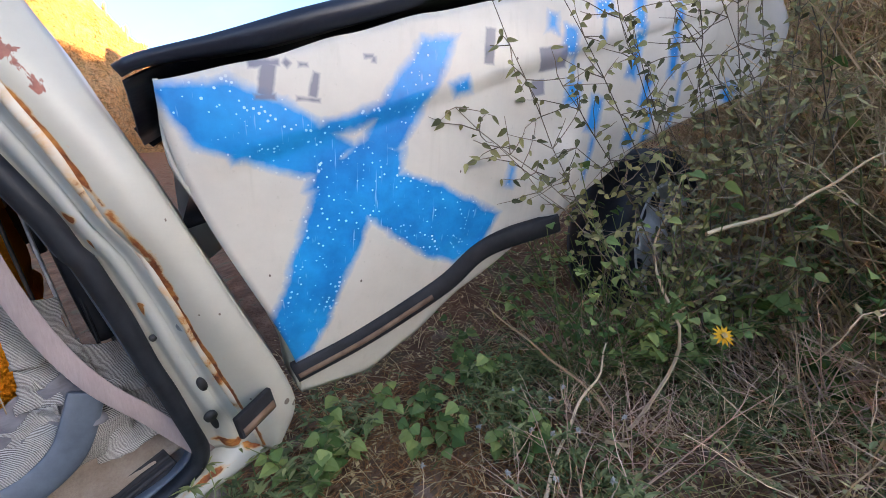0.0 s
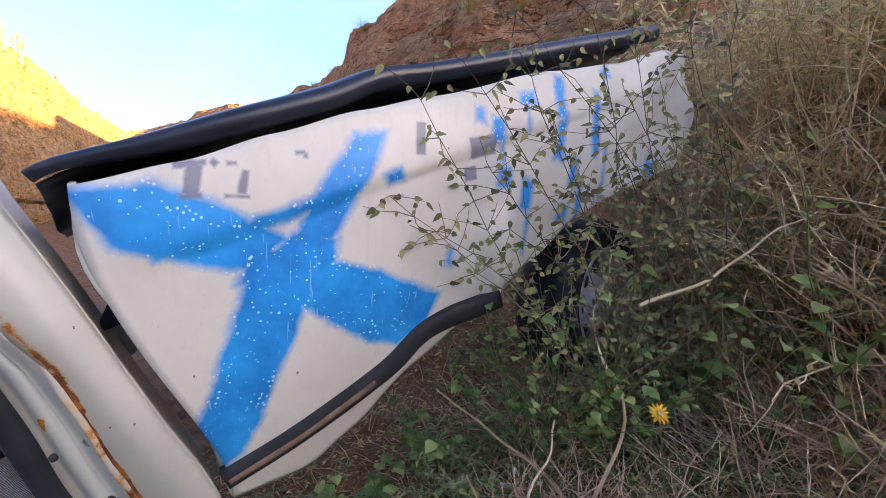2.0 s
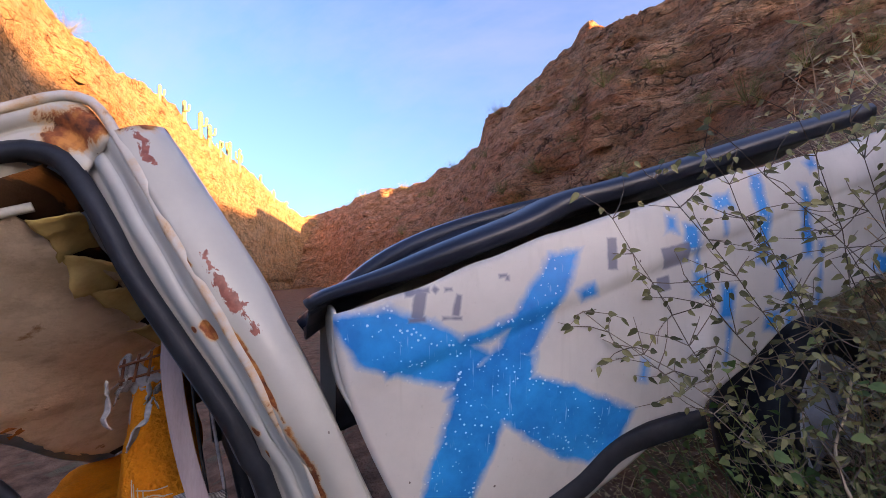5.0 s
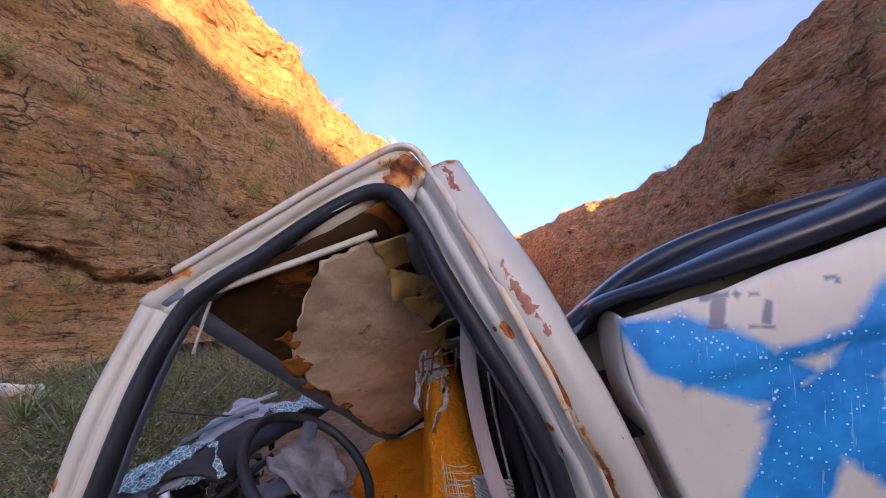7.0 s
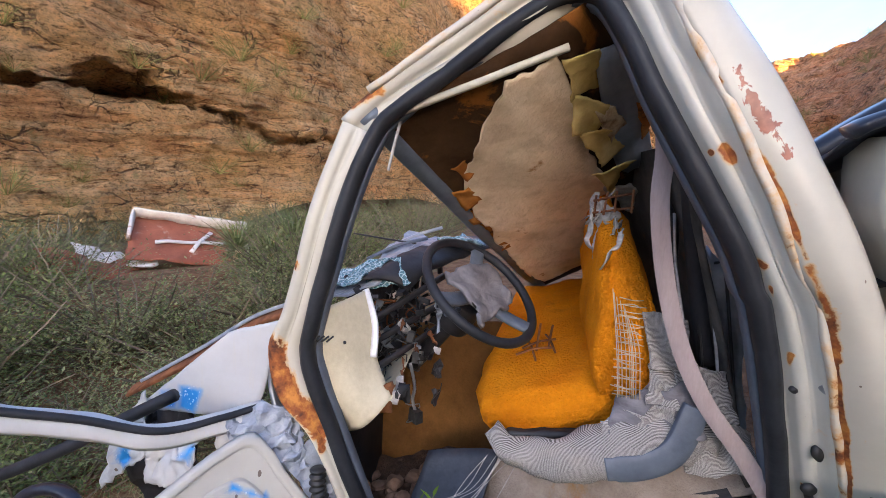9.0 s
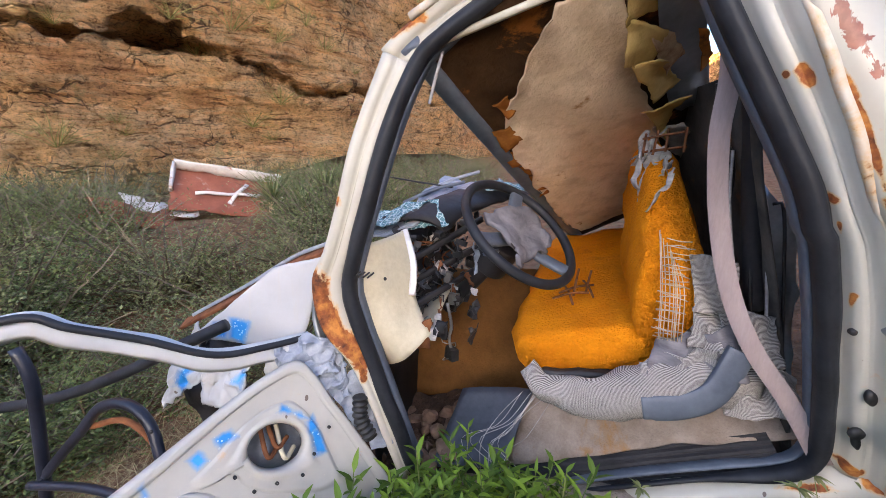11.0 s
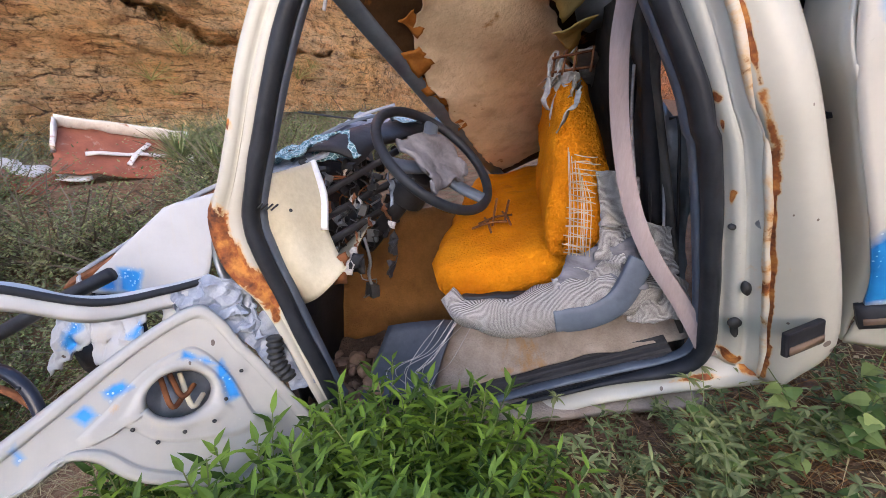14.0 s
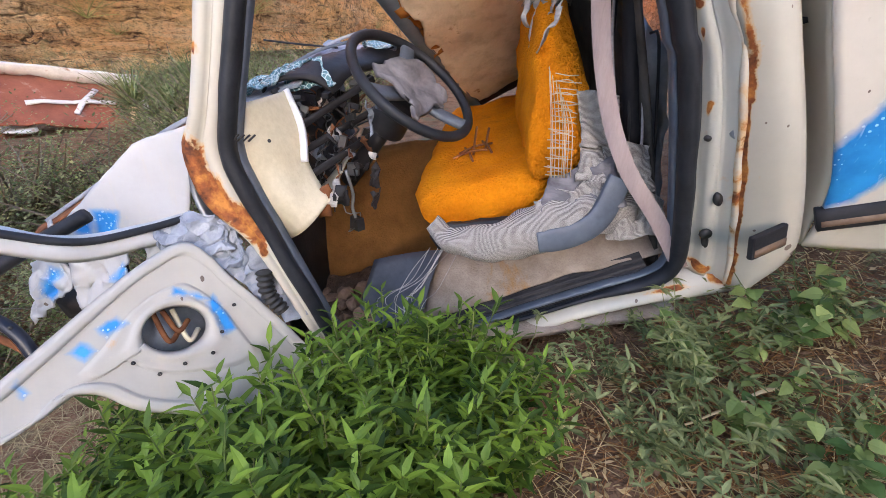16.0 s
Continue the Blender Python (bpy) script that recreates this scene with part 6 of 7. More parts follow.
rnd = random.Random(8)
spots = []
for _ in range(96):
    h, n = rnd.uniform(-1.32, -0.22), rnd.uniform(-0.95, -0.22)
    if h > -0.45 and n > -0.62 or h > -0.32 and n < -0.85:
        continue
    x, y = along_side(h, n)
    size = rnd.uniform(0.88, 1.2) * (0.68 + 0.32 * smooth01(n, -0.95, -0.55))
    spots.append((x, y, rnd.uniform(0, 360), size * (1.0 - 0.22 * smooth01(-h, 0.8, 1.2)), 0.02))
scatter(leafy_weed(1), spots[::2])
scatter(leafy_weed(2, 13, 0.11, 0.36), spots[1::2])


def low_herb(seed):
    rnd = random.Random(seed)
    st, lv = Sprout(), Sprout()
    for _ in range(18):
        a = rnd.uniform(0, 6.28)
        p = Vector((rnd.uniform(-0.07, 0.07), rnd.uniform(-0.07, 0.07), 0))
        pts = bend(rnd, p, Vector((math.cos(a), math.sin(a), 1.2)), rnd.uniform(0.08, 0.18), 4, 0.2)
        st.stem(pts, 0.0015, 0.0008)
        for i in range(16):
            q = pts[rnd.randint(1, 4)]
            b = rnd.uniform(0, 6.28)
            lv.leaf(q, Vector((math.cos(b), math.sin(b), rnd.uniform(0, 0.8))), UP, rnd.uniform(0.018, 0.035), rnd.uniform(0.005, 0.009), 0.3)
    return plant("low_herb", "low dark green small-leaved herb on the soil", "plant", (("stem_mass", st, M_STEM), ("foliage", lv, M_SMALL)), "low herbs")


rnd = random.Random(9)
spots = []
for _ in range(24):
    h, n = rnd.uniform(-0.42, 0.75), rnd.uniform(-1.0, -0.2)
    if 0.0 < h < 0.35 and n > -0.45:
        continue
    x, y = along_side(h, n)
    spots.append((x, y, rnd.uniform(0, 360), rnd.uniform(0.8, 1.4), 0.01))
for _ in range(34):
    x, y = rnd.uniform(0.15, 1.2), rnd.uniform(0.50, 1.15)
    if math.hypot(x, y) > 0.62:
        spots.append((x, y, rnd.uniform(0, 360), rnd.uniform(0.6, 1.15), 0.01))
scatter(low_herb(3), spots[::2])
scatter(low_herb(4), spots[1::2])


def heart_vine(seed, tall=0.22, n=5, size=0.045):
    rnd = random.Random(seed)
    st, lv = Sprout(), Sprout()
    for _ in range(n):
        a = rnd.uniform(0, 6.28)
        pts = bend(rnd, Vector((rnd.uniform(-0.03, 0.03), rnd.uniform(-0.03, 0.03), 0)), Vector((math.cos(a) * 0.8, math.sin(a) * 0.8, 1)), tall * rnd.uniform(0.7, 1.2), 6, 0.25)
        st.stem(pts, 0.0022, 0.001)
        for i in range(9):
            k = rnd.randint(2, 6)
            b = rnd.uniform(0, 6.28)
            way = Vector((math.cos(b), math.sin(b), rnd.uniform(-0.5, 0.3)))
            q = pts[k] + Vector((rnd.uniform(-1, 1), rnd.uniform(-1, 1), rnd.uniform(-0.5, 1))) * 0.015
            lv.leaf(q, way, UP + Vector((rnd.uniform(-0.5, 0.5), rnd.uniform(-0.9, 0.1), 0)), size * rnd.uniform(0.6, 1.1), size * 0.85, 0.3, "heart")
    return plant("heart_leaf_vine", "green vine with heart-shaped leaves on dry ground", "plant", (("stem_mass", st, M_STEM), ("foliage", lv, M_VINE)), "heart-leaved vines")


rnd = random.Random(10)
spots = [(-0.36, 0.93, 20, 1.0, 0), (-0.40, 0.78, 90, 0.9, 0), (-0.22, 1.0, 200, 1.0, 0), (-0.10, 1.05, 300, 1.0, 0), (-0.05, 0.95, 40, 0.9, 0), (-0.28, 0.70, 150, 0.9, 0), (-0.14, 0.66, 250, 0.8, 0),
         (0.10, 1.10, 10, 1.0, 0), (0.72, 1.10, 80, 1.1, 0), (0.75, 1.2, 20, 1.1, 0), (0.15, 0.9, 30, 0.8, 0),
         (0.95, 0.85, 0, 1.2, 0), (1.1, 1.0, 60, 1.4, 0), (0.85, 1.2, 160, 1.4, 0), (-0.02, 0.55, 0, 0.7, 0)]
scatter(heart_vine(7, 0.50, 13, 0.026), [(0.40, 1.10, 30, 1.0, 0), (0.47, 1.11, 130, 1.25, 0), (0.53, 1.14, 240, 1.2, 0), (0.58, 1.08, 100, 1.0, 0), (0.38, 1.13, 210, 1.0, 0), (0.66, 1.12, 320, 1.15, 0), (0.12, 1.16, 140, 0.5, 0), (0.95, 1.02, 15, 1.3, 0), (1.15, 1.0, 75, 1.5, 0)])
scatter(heart_vine(5), spots[::2])
scatter(heart_vine(6, 0.20, 6, 0.04), spots[1::2])


def dry_shrub(seed, size=0.5, twigs=26, leaves=0, upright=0.8, name="dry_shrub", label="leafless grey-brown dry shrub", leaf_mat=None, thick=0.0035, leaf_len=0.02):
    rnd = random.Random(seed)
    st, lv = Sprout(), Sprout()
    for _ in range(twigs):
        a = rnd.uniform(0, 6.28)
        pts = bend(rnd, Vector((rnd.uniform(-0.04, 0.04), rnd.uniform(-0.04, 0.04), 0)), Vector((math.cos(a), math.sin(a), rnd.uniform(0.3, 1.0) * 2 * upright)), size * rnd.uniform(0.6, 1.2), 7, 0.22)
        st.stem(pts, thick * rnd.uniform(0.5, 1.0), 0.0008)
        for _ in range(4):
            k = rnd.randint(2, 6)
            b = bend(rnd, pts[k], (pts[k] - pts[k - 1]) + Vector((rnd.uniform(-1, 1), rnd.uniform(-1, 1), rnd.uniform(-0.3, 0.8))) * size * 0.15, size * rnd.uniform(0.15, 0.4), 3, 0.3)
            st.stem(b, 0.0016, 0.0006)
            for _ in range(leaves):
                q = b[rnd.randint(0, 3)]
                c = rnd.uniform(0, 6.28)
                lv.leaf(q, Vector((math.cos(c), math.sin(c), rnd.uniform(-0.6, 0.6))), UP, leaf_len * rnd.uniform(0.7, 1.5), leaf_len * 0.42, 0.3, "chip")
    parts = [("twig_mass", st, M_TWIG)]
    if leaves:
        parts.append(("foliage", lv, leaf_mat or M_SAGE))
    return plant(name, label, "shrub", parts, name.replace("_", " ") + "s on the bank")


rnd = random.Random(11)
bare, leafed, green = [], [], []
for _ in range(210):
    x, y = rnd.uniform(0.10, 2.6), rnd.uniform(0.45, 2.6)
    if math.hypot(x - 0.05, y + 0.05) < 0.98:
        continue
    u = (Vector((x, y, 1.1)) - Vector((-0.123, 0.946, 1.161))).dot(Vector((0.891, 0.454, 0)))
    d = (Vector((x, y, 1.1)) - Vector((-0.123, 0.946, 1.161))).dot(Vector((0.451, -0.884, 0)))
    if u < 1.35 and d < 0.06:
        continue
    if y > 0.5 and abs(x - 0.47 * y) < 0.25 and y < 1.5:
        if rnd.random() < 0.5:
            bare.append((x, y, rnd.uniform(0, 360), 0.30 * rnd.uniform(0.7, 1.2), 0.02))
        continue
    reach = 0.75 + 0.6 * smooth01(x, 0.6, 1.6)
    if u < 0.9 and d < 0.6:
        reach *= 0.5
    if math.hypot(x - 0.62, y - 1.08) < 0.55 * reach:
        reach = 0.28
    (bare, leafed, green)[rnd.choice((0, 0, 1, 1, 2))].append((x, y, rnd.uniform(0, 360), reach * rnd.uniform(0.7, 1.2), 0.02))
scatter(dry_shrub(21, 0.5, 24), bare[::2])
scatter(dry_shrub(22, 0.45, 22, upright=0.5), bare[1::2])
scatter(dry_shrub(23, 0.55, 20, 5, 0.9, "grey_shrub", "grey-green shrub with small leaves"), leafed[::2])
scatter(dry_shrub(24, 0.5, 22, 6, 0.8, "grey_shrub", "grey-green shrub with small leaves"), leafed[1::2])
scatter(dry_shrub(25, 0.55, 18, 8, 0.9, "olive_shrub", "olive green straggly shrub", M_OLIVE), green)
# taller brush up the bank
spots = [(rnd.uniform(1.0, 3.2), rnd.uniform(0.7, 3.2), rnd.uniform(0, 360), rnd.uniform(0.9, 1.6), 0.05) for _ in range(58)]
spots = [q for q in spots if (q[0] - 1.0) * 0.45 - (q[1] - 1.5) * 0.88 > -0.1 and math.hypot(q[0] - 0.62, q[1] - 1.08) > 0.72 * q[3]]
scatter(dry_shrub(26, 0.75, 34, 17, 1.0, "bank_brush", "dense dry brush on the bank", M_BRUSH, 0.0035, 0.026), spots[::2])
scatter(dry_shrub(27, 0.75, 36, 14, 1.0, "bank_brush", "dense dry brush on the bank", M_BRUSH, 0.0035, 0.022), spots[1::2])


# straggling stems with few leaves, in front of the bed
def straggler(base, tips, seed):
    rnd = random.Random(seed)
    st, lv = Sprout(), Sprout()
    for tip in tips:
        tip = Vector(tip)
        foot = base + Vector((rnd.uniform(-0.10, 0.14), rnd.uniform(-0.03, 0.07), 0))
        foot.z = ground_z(foot.x, foot.y) - 0.01
        mid = foot.lerp(tip, 0.5) + Vector((rnd.uniform(-0.05, 0.05), rnd.uniform(-0.04, 0.02), rnd.uniform(0.02, 0.10)))
        pts = spline([foot, mid, tip], 14)
        pts = [p + Vector((rnd.uniform(-1, 1), rnd.uniform(-1, 1), rnd.uniform(-1, 1))) * 0.006 for p in pts]
        st.stem(pts, 0.0022, 0.0009)
        for k in range(3, 14):
            for _ in range(3):
                b = bend(rnd, pts[k], Vector((rnd.uniform(-1, 1), rnd.uniform(-0.4, 0.4), rnd.uniform(-0.5, 1))), rnd.uniform(0.03, 0.13), 3, 0.3)
                st.stem(b, 0.0014, 0.0006)
                for q in b[1:]:
                    if rnd.random() < 0.75:
                        c = rnd.uniform(0, 6.28)
                        lv.leaf(q, Vector((math.cos(c), 0.4 * math.sin(c), rnd.uniform(-1.2, 0.2))), Vector((0, -1, 0.3)), rnd.uniform(0.012, 0.030), rnd.uniform(0.008, 0.015), 0.2, "heart")
    return plant("straggling_stems", "thin straggling stems with sparse drying leaves", "plant", (("stem_mass", st, M_BARK), ("foliage", lv, M_STRAGGLE)), "stems before the bed")


straggler(Vector((0.66, 1.06, ground_z(0.66, 1.06))), ((0.10, 0.93, 1.50), (0.20, 0.96, 1.60), (0.32, 1.0, 1.66), (0.02, 0.93, 1.30), (0.12, 0.95, 1.22), (0.26, 0.98, 1.36), (0.40, 1.02, 1.50)), 51)
straggler(Vector((0.84, 1.08, ground_z(0.84, 1.08))), ((0.38, 0.99, 1.66), (0.52, 1.02, 1.72), (0.62, 1.03, 1.70), (0.45, 1.0, 1.40), (0.70, 1.05, 1.62), (0.30, 0.98, 1.22), (0.58, 1.02, 1.42), (0.80, 1.08, 1.80)), 52)
straggler(Vector((0.98, 1.06, ground_z(0.98, 1.06))), ((0.62, 1.0, 1.50), (0.75, 1.02, 1.70), (0.90, 1.05, 1.75), (0.70, 1.0, 1.35)), 53)

# long bare branches over the bank
rnd = random.Random(12)
br = Sprout()
for pts in ([(0.42, 0.92, 0.50), (0.50, 0.93, 0.60), (0.56, 0.95, 0.78), (0.53, 1.02, 0.95), (0.60, 1.10, 1.15)], [(0.35, 0.80, 0.62), (0.45, 0.90, 0.56), (0.30, 1.02, 0.68), (0.12, 1.10, 0.80)], [(0.62, 0.98, 1.02), (0.85, 0.98, 1.12), (1.05, 0.95, 1.25)],
            [(0.2, 0.75, 0.45), (0.3, 0.9, 0.56), (0.42, 1.0, 0.75)], [(-0.25, 0.85, 0.36), (-0.32, 0.70, 0.36), (-0.42, 0.56, 0.30)]):
    br.stem([p + noise.noise_vector(p * 9) * 0.02 for p in spline([Vector(p) for p in pts], 18)], 0.0055, 0.002, 5)
tagged(new("bare_branch", br.mesh("bare_branch", M_TWIG)), "long bare grey branches lying over the bank", "branch", kind="stuff")


# low tangles of thin pinkish dead stems
def twig_tangle(seed, size=0.26, count=44):
    rnd = random.Random(seed)
    st = Sprout()
    for _ in range(count):
        a = rnd.uniform(0, 6.28)
        p = Vector((rnd.gauss(0, 0.05), rnd.gauss(0, 0.05), 0))
        pts = bend(rnd, p, Vector((math.cos(a), math.sin(a), rnd.uniform(0.1, 1.3))), size * rnd.uniform(0.5, 1.3), 6, 0.25)
        st.stem(pts, rnd.uniform(0.0011, 0.0022), 0.0006)
        for _ in range(2):
            k = rnd.randint(2, 5)
            st.stem(bend(rnd, pts[k], pts[k] - pts[k - 1] + Vector((rnd.uniform(-1, 1), rnd.uniform(-1, 1), rnd.uniform(-0.4, 0.8))) * 0.05, rnd.uniform(0.05, 0.12), 3, 0.3), 0.0009, 0.0005)
    return plant("twig_tangle", "low tangle of thin pinkish dead stems", "shrub", (("twig_mass", st, M_PINK),), "dead tangles by the bed")


rnd = random.Random(15)
spots = []
for _ in range(50):
    x, y = rnd.uniform(0.30, 1.5), rnd.uniform(0.55, 1.6)
    if (x + 0.123) * 0.451 - (y - 0.946) * 0.884 < -0.10 and x < 1.0 or math.hypot(x, y) < 0.7:
        continue
    spots.append((x, y, rnd.uniform(0, 360), rnd.uniform(0.6, 1.25), 0.01))
scatter(twig_tangle(61), spots[::2])
scatter(twig_tangle(62, 0.30, 36), spots[1::2])


# grass, straw and litter
def blades(name, label, material, count, region, length, width, seed, lean=0.6, keep=lambda x, y: True):
    rnd = random.Random(seed)
    sp = Sprout()
    while count > 0:
        x, y = rnd.uniform(region[0], region[1]), rnd.uniform(region[2], region[3])
        count -= 1
        if not keep(x, y):
            continue
        a = rnd.uniform(0, 6.28)
        sp.leaf(Vector((x, y, ground_z(x, y) - 0.01)), Vector((math.cos(a) * lean, math.sin(a) * lean, rnd.uniform(0.3, 1))), UP, length * rnd.uniform(0.4, 1.2), width * rnd.uniform(0.6, 1.3), rnd.uniform(0.1, 0.7), "blade")
    return tagged(new(name, sp.mesh(name, material)), label, "grass", kind="stuff")


def clear(x, y):
    """Not under the truck or at the camera's feet."""
    h, n = H_AX.x * x + H_AX.y * y, N_AX.x * x + N_AX.y * y
    return not (-1.0 < h < 0.45 and n < -1.0)


blades("dry_grass", "pale dry grass over the slope", M_STRAW, 14000, (-0.6, 2.6, 0.2, 2.6), 0.13, 0.003, 31, 1.0, clear)
blades("green_grass", "thin green grass among dead stems", M_OLIVE, 5000, (0.2, 2.4, 0.3, 2.4), 0.11, 0.004, 32, 0.7, clear)
blades("red_straw", "reddish dead straw under the truck's edge", M_RED_STRAW, 7000, (-0.55, 0.30, 0.45, 1.3), 0.13, 0.0025, 33, 2.0)
def by_sill(x, y):
    h, n = H_AX.x * x + H_AX.y * y, N_AX.x * x + N_AX.y * y
    return -0.30 < h < 1.0 and -1.15 < n < -0.15


blades("sill_straw", "reddish dead straw beside the sill", M_RED_STRAW, 16000, (-1.2, 1.2, -1.2, 1.4), 0.10, 0.0022, 38, 2.2, by_sill)
blades("sill_grass", "pale dead grass beside the sill", M_STRAW, 6000, (-1.2, 1.2, -1.2, 1.4), 0.10, 0.0022, 39, 2.0, by_sill)
blades("bank_grass", "dry grass high on the bank", M_STRAW, 13000, (0.8, 5.5, 0.0, 5.5), 0.38, 0.007, 34, 0.8, lambda x, y: x > 1.2 or y > 1.6)
blades("tall_straw", "tall pale straw among the bank brush", M_STRAW, 16000, (0.9, 3.0, 0.6, 3.2), 0.42, 0.0045, 37, 0.5, lambda x, y: (x - 1.0) * 0.45 - (y - 1.5) * 0.88 > -0.05)
blades("nose_grass", "dry grass beyond the truck's nose", M_DULLSTRAW, 11000, (-3.0, -1.0, -1.6, 0.8), 0.19, 0.003, 35, 0.9, clear)
lit = Sprout()
rnd = random.Random(36)
for _ in range(9000):
    x, y = rnd.uniform(-0.7, 2.0), rnd.uniform(0.1, 2.0)
    if clear(x, y):
        a = rnd.uniform(0, 6.28)
        lit.leaf(Vector((x, y, ground_z(x, y) + rnd.uniform(0.002, 0.015))), Vector((math.cos(a), math.sin(a), rnd.uniform(-0.2, 0.4))), UP, rnd.uniform(0.008, 0.035), rnd.uniform(0.003, 0.012), 0.2, "chip")
tagged(new("leaf_litter", lit.mesh("leaf_litter", M_STRAW)), "dry leaf litter on the soil", "litter", kind="stuff")


# flowers
def daisy(x, y, z, tilt, size=0.018):
    pe, st, ce = Sprout(), Sprout(), Sprout()
    root = Vector((0, 0, ground_z(x, y) - z))
    st.stem(spline([root, root * 0.5 + Vector((0.02, 0.01, 0)), Vector((0, 0, 0))], 8), 0.0018, 0.0013)
    face = Matrix.Rotation(radians(tilt), 3, "X")
    for k in range(13):
        a = 2 * math.pi * k / 13
        pe.leaf(face @ Vector((math.cos(a) * 0.004, math.sin(a) * 0.004, 0.001 * (k % 2))), face @ Vector((math.cos(a), math.sin(a), 0.12)), face @ UP, size * (0.9 + 0.1 * (k % 3)), size * 0.32, 0.1)
        ce.leaf(face @ Vector((0, 0, 0.003)), face @ Vector((math.cos(a), math.sin(a), 0.6)), face @ UP, 0.007, 0.004, 0.1)
    ob = plant("yellow_daisy", "yellow daisy flower on a thin stem", "flower", (("stem", st, M_STEM), ("petals", pe, M_PETAL), ("centre", ce, M_YELLOWFOAM)), "daisies")
    ob.location = (x, y, z)


daisy(0.525, 0.745, 0.875, 50)
daisy(0.215, 0.62, 0.52, 35, 0.016)
daisy(-0.10, 0.80, 0.42, 20, 0.014)


def puff(seed):
    rnd = random.Random(seed)
    st, he = Sprout(), Sprout()
    st.stem([Vector((0, 0, 0)), Vector((0.01, 0, 0.05)), Vector((0.012, 0.004, 0.10))], 0.0012, 0.001)
    for _ in range(40):
        w = Vector((rnd.uniform(-1, 1), rnd.uniform(-1, 1), rnd.uniform(-0.6, 1)))
        he.leaf(Vector((0.012, 0.004, 0.10)), w, UP, rnd.uniform(0.006, 0.011), 0.003, 0.0, "blade")
    return plant("seed_head", "pale fluffy seed head on a thin stem", "flower", (("stem", st, M_TWIG), ("fluff", he, M_FLUFF)), "seed heads")


scatter(puff(1), [(x, y, 30 * i, 1.0, 0) for i, (x, y) in enumerate(((0.24, 0.86), (0.20, 0.88), (0.16, 0.90), (0.27, 0.94), (0.36, 0.92), (0.10, 0.92), (0.42, 0.86), (0.31, 0.98), (0.18, 1.0), (0.30, 0.86), (0.13, 0.80), (0.22, 0.76), (-0.02, 0.74), (0.33, 0.72), (-0.05, 0.85)))])

# loose stones
def stone(seed):
    bm = bmesh.new()
    bmesh.ops.create_icosphere(bm, subdivisions=2, radius=0.05)
    for v in bm.verts:
        v.co.z *= 0.6
    rough_up(bm, 18, 0.022, seed)
    return tagged(part("stone", bm, M_STONE, None, smooth=False), "reddish-brown angular stone on the slope", "stone", "stones on the slope")


rnd = random.Random(13)
spots = [(rnd.uniform(-0.5, 1.8), rnd.uniform(0.3, 1.9), rnd.uniform(0, 360), rnd.uniform(0.12, 0.7), 0.0) for _ in range(50)] + [(0.60, 0.82, 20, 1.0, 0.0), (0.85, 0.75, 90, 0.9, 0.0)]
spots = [q for q in spots if clear(q[0], q[1])]
scatter(stone(1), spots[::2])
scatter(stone(2), spots[1::2])


# ---- valley beyond the nose ----
def scrub_bush(seed, leaves=1500, material=None, name="scrub_bush", label="rounded grey-green desert scrub bush", wood=None):
    rnd = random.Random(seed)
    st, lv = Sprout(), Sprout()
    for _ in range(26):
        a = rnd.uniform(0, 6.28)
        pts = bend(rnd, Vector((0, 0, 0)), Vector((math.cos(a), math.sin(a), rnd.uniform(0.3, 1.8))), rnd.uniform(0.4, 0.75), 5, 0.18)
        st.stem(pts, 0.008, 0.003)
        for _ in range(leaves // 26):
            q = pts[rnd.randint(2, 5)] + Vector((rnd.gauss(0, 1), rnd.gauss(0, 1), rnd.gauss(0, 0.8))) * 0.075
            c = rnd.uniform(0, 6.28)
            lv.leaf(q, Vector((math.cos(c), math.sin(c), rnd.uniform(-0.3, 1))), UP, rnd.uniform(0.016, 0.032), rnd.uniform(0.009, 0.017), 0.2, "chip")
    return plant(name, label, "bush", (("twig_mass", st, wood or M_BARK), ("foliage", lv, material or M_OLIVE)), "desert scrub")


rnd = random.Random(14)
near, mid_, dry = [], [], []
for _ in range(370):
    a, d = rnd.uniform(40, 125), 3.0 + 9.0 * rnd.random() ** 1.4
    p = az_dir(a) * d
    h, n = p.dot(H_AX), p.dot(N_AX)
    if d < 3.4 and a < 70 or h > -1.9 and n < -0.7:
        continue
    if 83 < a < 100 and 4.8 < d < 8.8:
        continue
    (near, mid_, dry)[rnd.choice((0, 0, 0, 1, 1, 1, 2))].append((p.x, p.y, rnd.uniform(0, 360), rnd.uniform(0.9, 1.5) * (0.75 if d < 4.0 else 1.0), 0.08))
scatter(scrub_bush(41, 2300, M_VALLEY), near)
scatter(scrub_bush(42, 2100, M_GREYVALLEY), mid_)
scatter(scrub_bush(43, 650, M_DULLSTRAW, "dry_bush", "straw-coloured dry desert bush"), dry)


def yucca(seed):
    rnd = random.Random(seed)
    lv, tr = Sprout(), Sprout()
    tr.stem([Vector((0, 0, 0)), Vector((0, 0, 0.18))], 0.07, 0.06, 8)
    for _ in range(170):
        a, e = rnd.uniform(0, 6.28), rnd.uniform(-0.3, 2.2)
        lv.leaf(Vector((0, 0, 0.16)), Vector((math.cos(a), math.sin(a), e)), UP, rnd.uniform(0.45, 0.7), 0.022, 0.15, "blade")
    return plant("yucca", "spiky pale green yucca rosette", "plant", (("trunk", tr, M_TWIG), ("foliage", lv, M_YUCCA)), "yuccas in the valley")


scatter(yucca(1), [(*(az_dir(a) * d).xy, 40 * i, s, -0.15) for i, (a, d, s) in enumerate(((78.5, 6.6, 1.0), (85.0, 6.2, 0.85), (81.5, 6.0, 0.7)))])

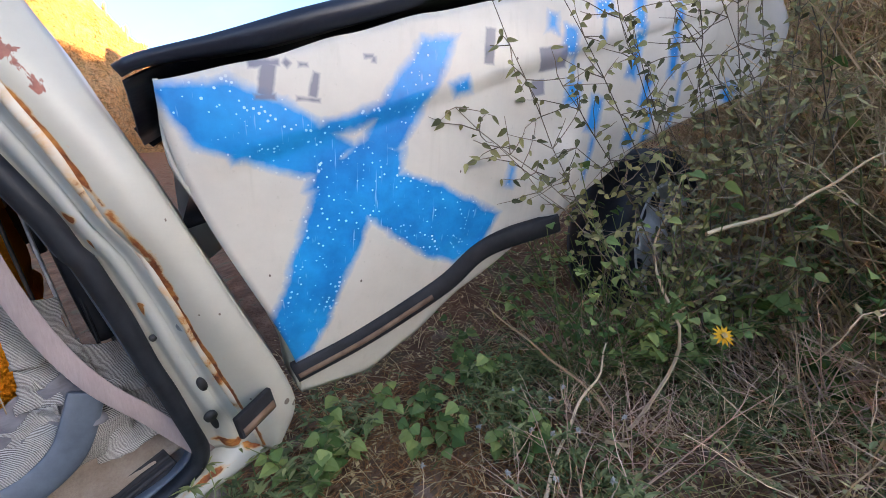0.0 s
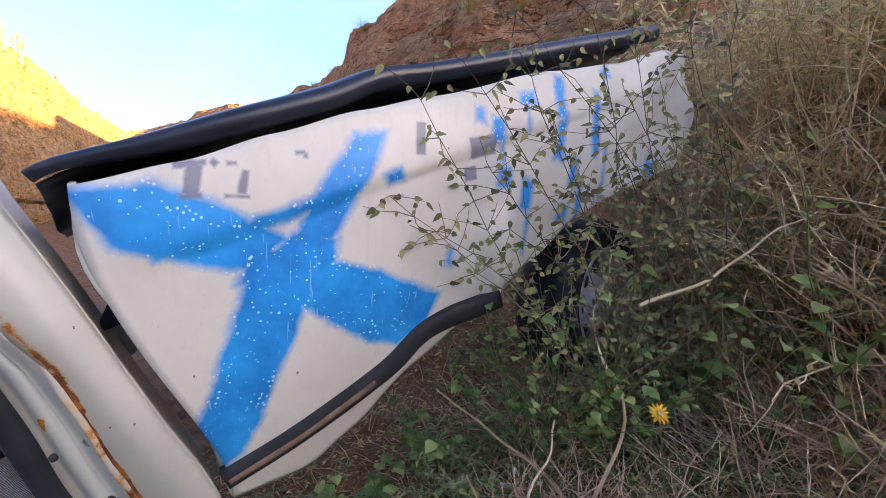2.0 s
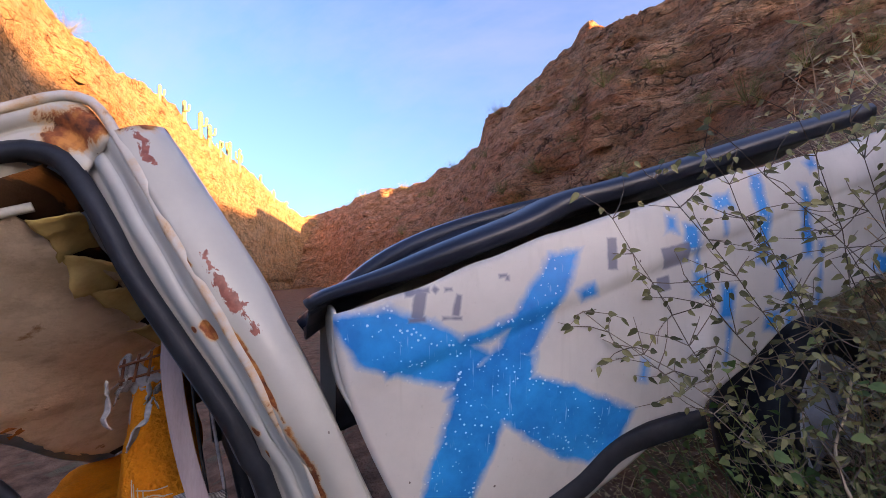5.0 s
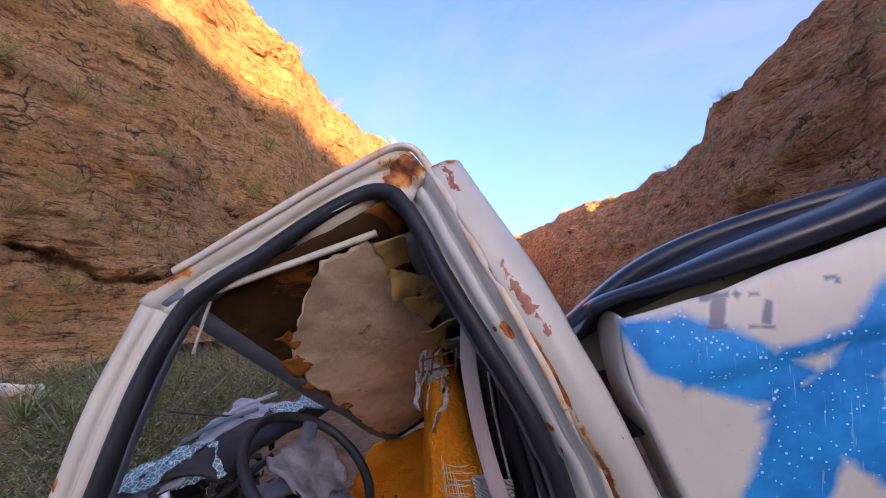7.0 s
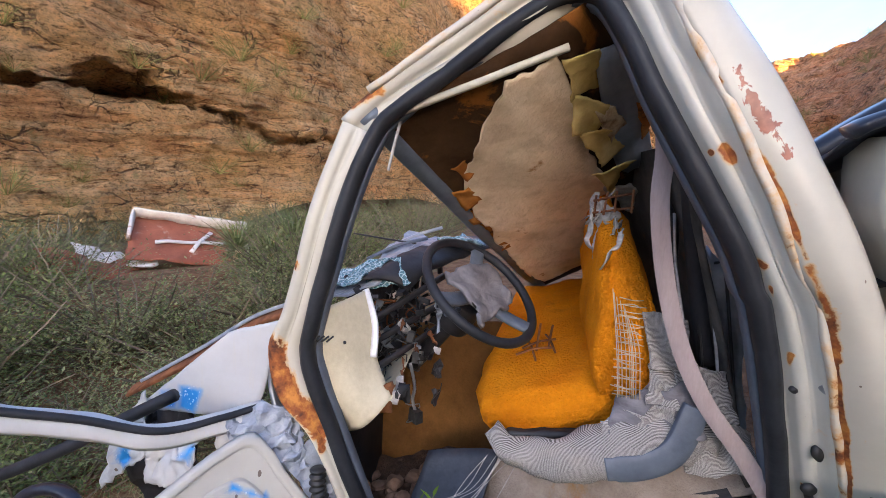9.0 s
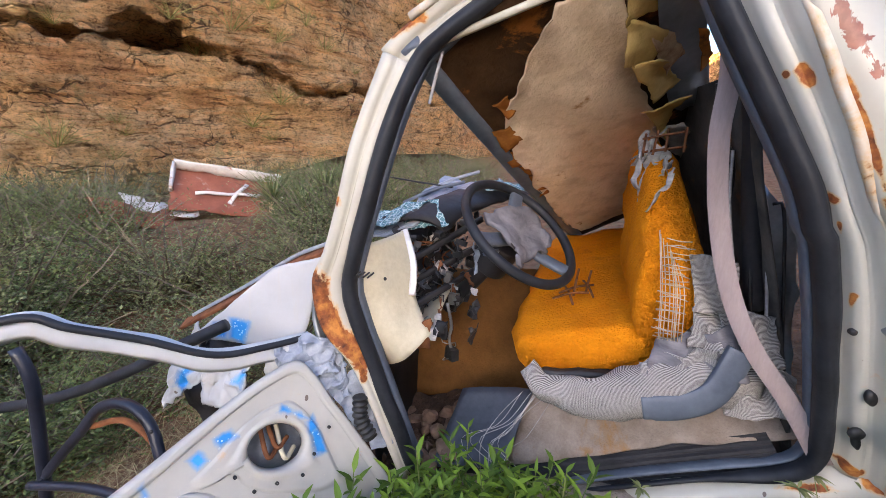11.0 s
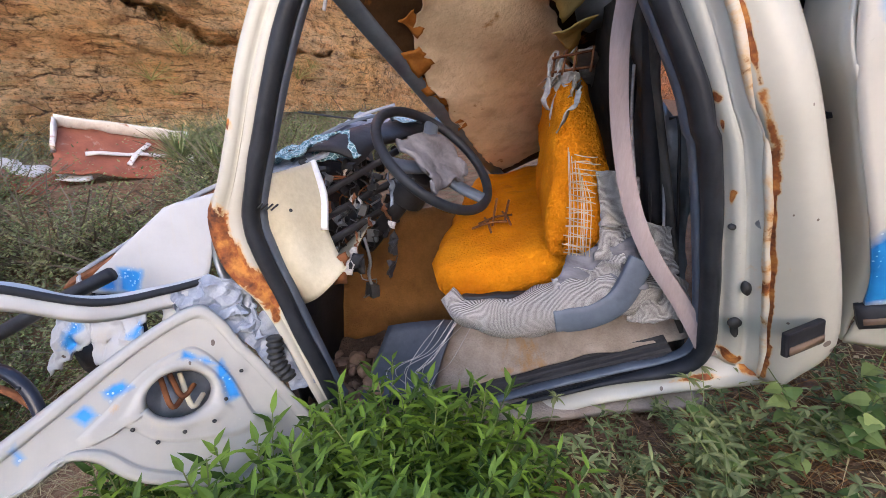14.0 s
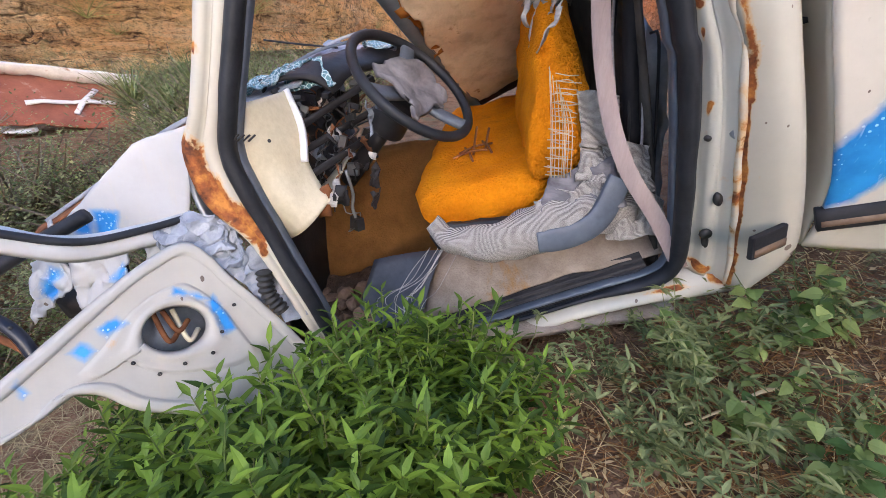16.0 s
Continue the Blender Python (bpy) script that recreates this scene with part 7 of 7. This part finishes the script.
# rusted red tray of another wreck, tipped on the slope
wreck_m = pose(*(az_dir(89.3) * 7.6).xy, 0.24, 30, 10, 90) @ Matrix.Scale(0.88, 4)
wreck = tagged(new("wrecked_car_body"), "rusty red wrecked car body among scrub", "car wreck")
wreck.matrix_world = wreck_m
bpy.context.view_layer.update()
M_REDRUST = surface("red_rust", (0.20, 0.055, 0.03), (0.36, 0.11, 0.06), 3, 0.8, spots=(0.42, 0.30, 0.24), spot_scale=2.5, spot_from=0.60)
M_PALE = surface("chalky_white", (0.50, 0.46, 0.42), (0.70, 0.66, 0.62), 6, 0.7, spots=(0.30, 0.14, 0.09), spot_from=0.58)
bm = bmesh.new()
crumple(bm, (Vector((-0.85, -0.55, 0)), Vector((0.85, -0.55, 0)), Vector((0.85, 0.55, 0)), Vector((-0.85, 0.55, 0))), 20, 12, 0.05, 4, 3)
part("red_floor", bm, M_REDRUST, wreck, "rust-red sheet", solid=0.02, matrix=wreck_m)
for a, b, w in (((-0.85, 0.55, 0.1), (0.85, 0.55, 0.1), 0.2), ((0.85, 0.55, 0.1), (0.85, -0.55, 0.1), 0.2), ((-0.85, 0.55, 0.1), (-0.85, -0.1, 0.06), 0.14)):
    bm = bmesh.new()
    sweep(bm, [Vector(a).lerp(Vector(b), k / 8) for k in range(9)], slab(0.05, w, 0.01), up=Vector((0, 0, 1)))
    rough_up(bm, 4, 0.04, 5)
    part("side_panel", bm, M_PALE, wreck, "chalky white side panel", matrix=wreck_m)
for a, b in (((-0.5, -0.12, 0.05), (0.55, 0.02, 0.05)), ((0.0, -0.3, 0.055), (0.30, 0.30, 0.055))):
    bm = bmesh.new()
    sweep(bm, [Vector(a).lerp(Vector(b), k / 6) for k in range(7)], slab(0.07, 0.03, 0.008), up=Vector((0, 0, 1)))
    rough_up(bm, 5, 0.03, 6)
    part("cross_brace", bm, M_PALE, wreck, matrix=wreck_m)
w2 = wreck_m @ pose(-0.95, -0.75, -0.10, -16, 8, 6)
bm = bmesh.new()
crumple(bm, (Vector((-0.9, -0.3, 0)), Vector((0.6, -0.3, 0)), Vector((0.6, 0.4, 0.05)), Vector((-0.9, 0.4, 0))), 14, 10, 0.12, 3, 8)
part("crumpled_wing", bm, M_REDRUST, wreck, "crumpled red and white wing", solid=0.02, matrix=w2)
bm = bmesh.new()
crumple(bm, (Vector((-0.5, 0.1, 0.06)), Vector((0.5, 0.1, 0.10)), Vector((0.5, 0.5, 0.12)), Vector((-0.5, 0.5, 0.1))), 10, 6, 0.12, 4, 9)
part("pale_wing", bm, M_PALE, wreck, solid=0.02, matrix=w2)


# saguaros and scrub on the canyon sides
def saguaro(seed):
    rnd = random.Random(seed)
    bm = bmesh.new()
    lines = [([Vector((0, 0, -0.3)), Vector((0, 0, 1.2)), Vector((0.02, 0, 2.6))], 0.16)]
    for k in range(2):
        a = rnd.uniform(0, 6.28)
        d = Vector((math.cos(a), math.sin(a), 0))
        lines.append(([Vector((0, 0, 1.1 + 0.3 * k)), d * 0.35 + UP * (1.15 + 0.3 * k), d * 0.42 + UP * (2.0 + 0.3 * k)], 0.10))
    for pts, r in lines:
        ribs = [(r * (1 + 0.08 * (i % 2)) * math.cos(math.pi * i / 10), r * (1 + 0.08 * (i % 2)) * math.sin(math.pi * i / 10)) for i in range(20)]
        sweep(bm, spline(pts, 14), ribs, scale=lambda s: 1.0 if s < 0.9 else max(0.25, 1 - ((s - 0.9) / 0.1) ** 2 * 0.75))
    return tagged(part("saguaro", bm, M_CACTUS, None), "tall green saguaro cactus on the ridge", "cactus", "saguaros on the ridge")


M_CACTUS = surface("cactus_skin", (0.26, 0.25, 0.10), (0.40, 0.38, 0.17), 6, 0.8, bump=0.4)
bpy.context.view_layer.update()
deps = bpy.context.evaluated_depsgraph_get()


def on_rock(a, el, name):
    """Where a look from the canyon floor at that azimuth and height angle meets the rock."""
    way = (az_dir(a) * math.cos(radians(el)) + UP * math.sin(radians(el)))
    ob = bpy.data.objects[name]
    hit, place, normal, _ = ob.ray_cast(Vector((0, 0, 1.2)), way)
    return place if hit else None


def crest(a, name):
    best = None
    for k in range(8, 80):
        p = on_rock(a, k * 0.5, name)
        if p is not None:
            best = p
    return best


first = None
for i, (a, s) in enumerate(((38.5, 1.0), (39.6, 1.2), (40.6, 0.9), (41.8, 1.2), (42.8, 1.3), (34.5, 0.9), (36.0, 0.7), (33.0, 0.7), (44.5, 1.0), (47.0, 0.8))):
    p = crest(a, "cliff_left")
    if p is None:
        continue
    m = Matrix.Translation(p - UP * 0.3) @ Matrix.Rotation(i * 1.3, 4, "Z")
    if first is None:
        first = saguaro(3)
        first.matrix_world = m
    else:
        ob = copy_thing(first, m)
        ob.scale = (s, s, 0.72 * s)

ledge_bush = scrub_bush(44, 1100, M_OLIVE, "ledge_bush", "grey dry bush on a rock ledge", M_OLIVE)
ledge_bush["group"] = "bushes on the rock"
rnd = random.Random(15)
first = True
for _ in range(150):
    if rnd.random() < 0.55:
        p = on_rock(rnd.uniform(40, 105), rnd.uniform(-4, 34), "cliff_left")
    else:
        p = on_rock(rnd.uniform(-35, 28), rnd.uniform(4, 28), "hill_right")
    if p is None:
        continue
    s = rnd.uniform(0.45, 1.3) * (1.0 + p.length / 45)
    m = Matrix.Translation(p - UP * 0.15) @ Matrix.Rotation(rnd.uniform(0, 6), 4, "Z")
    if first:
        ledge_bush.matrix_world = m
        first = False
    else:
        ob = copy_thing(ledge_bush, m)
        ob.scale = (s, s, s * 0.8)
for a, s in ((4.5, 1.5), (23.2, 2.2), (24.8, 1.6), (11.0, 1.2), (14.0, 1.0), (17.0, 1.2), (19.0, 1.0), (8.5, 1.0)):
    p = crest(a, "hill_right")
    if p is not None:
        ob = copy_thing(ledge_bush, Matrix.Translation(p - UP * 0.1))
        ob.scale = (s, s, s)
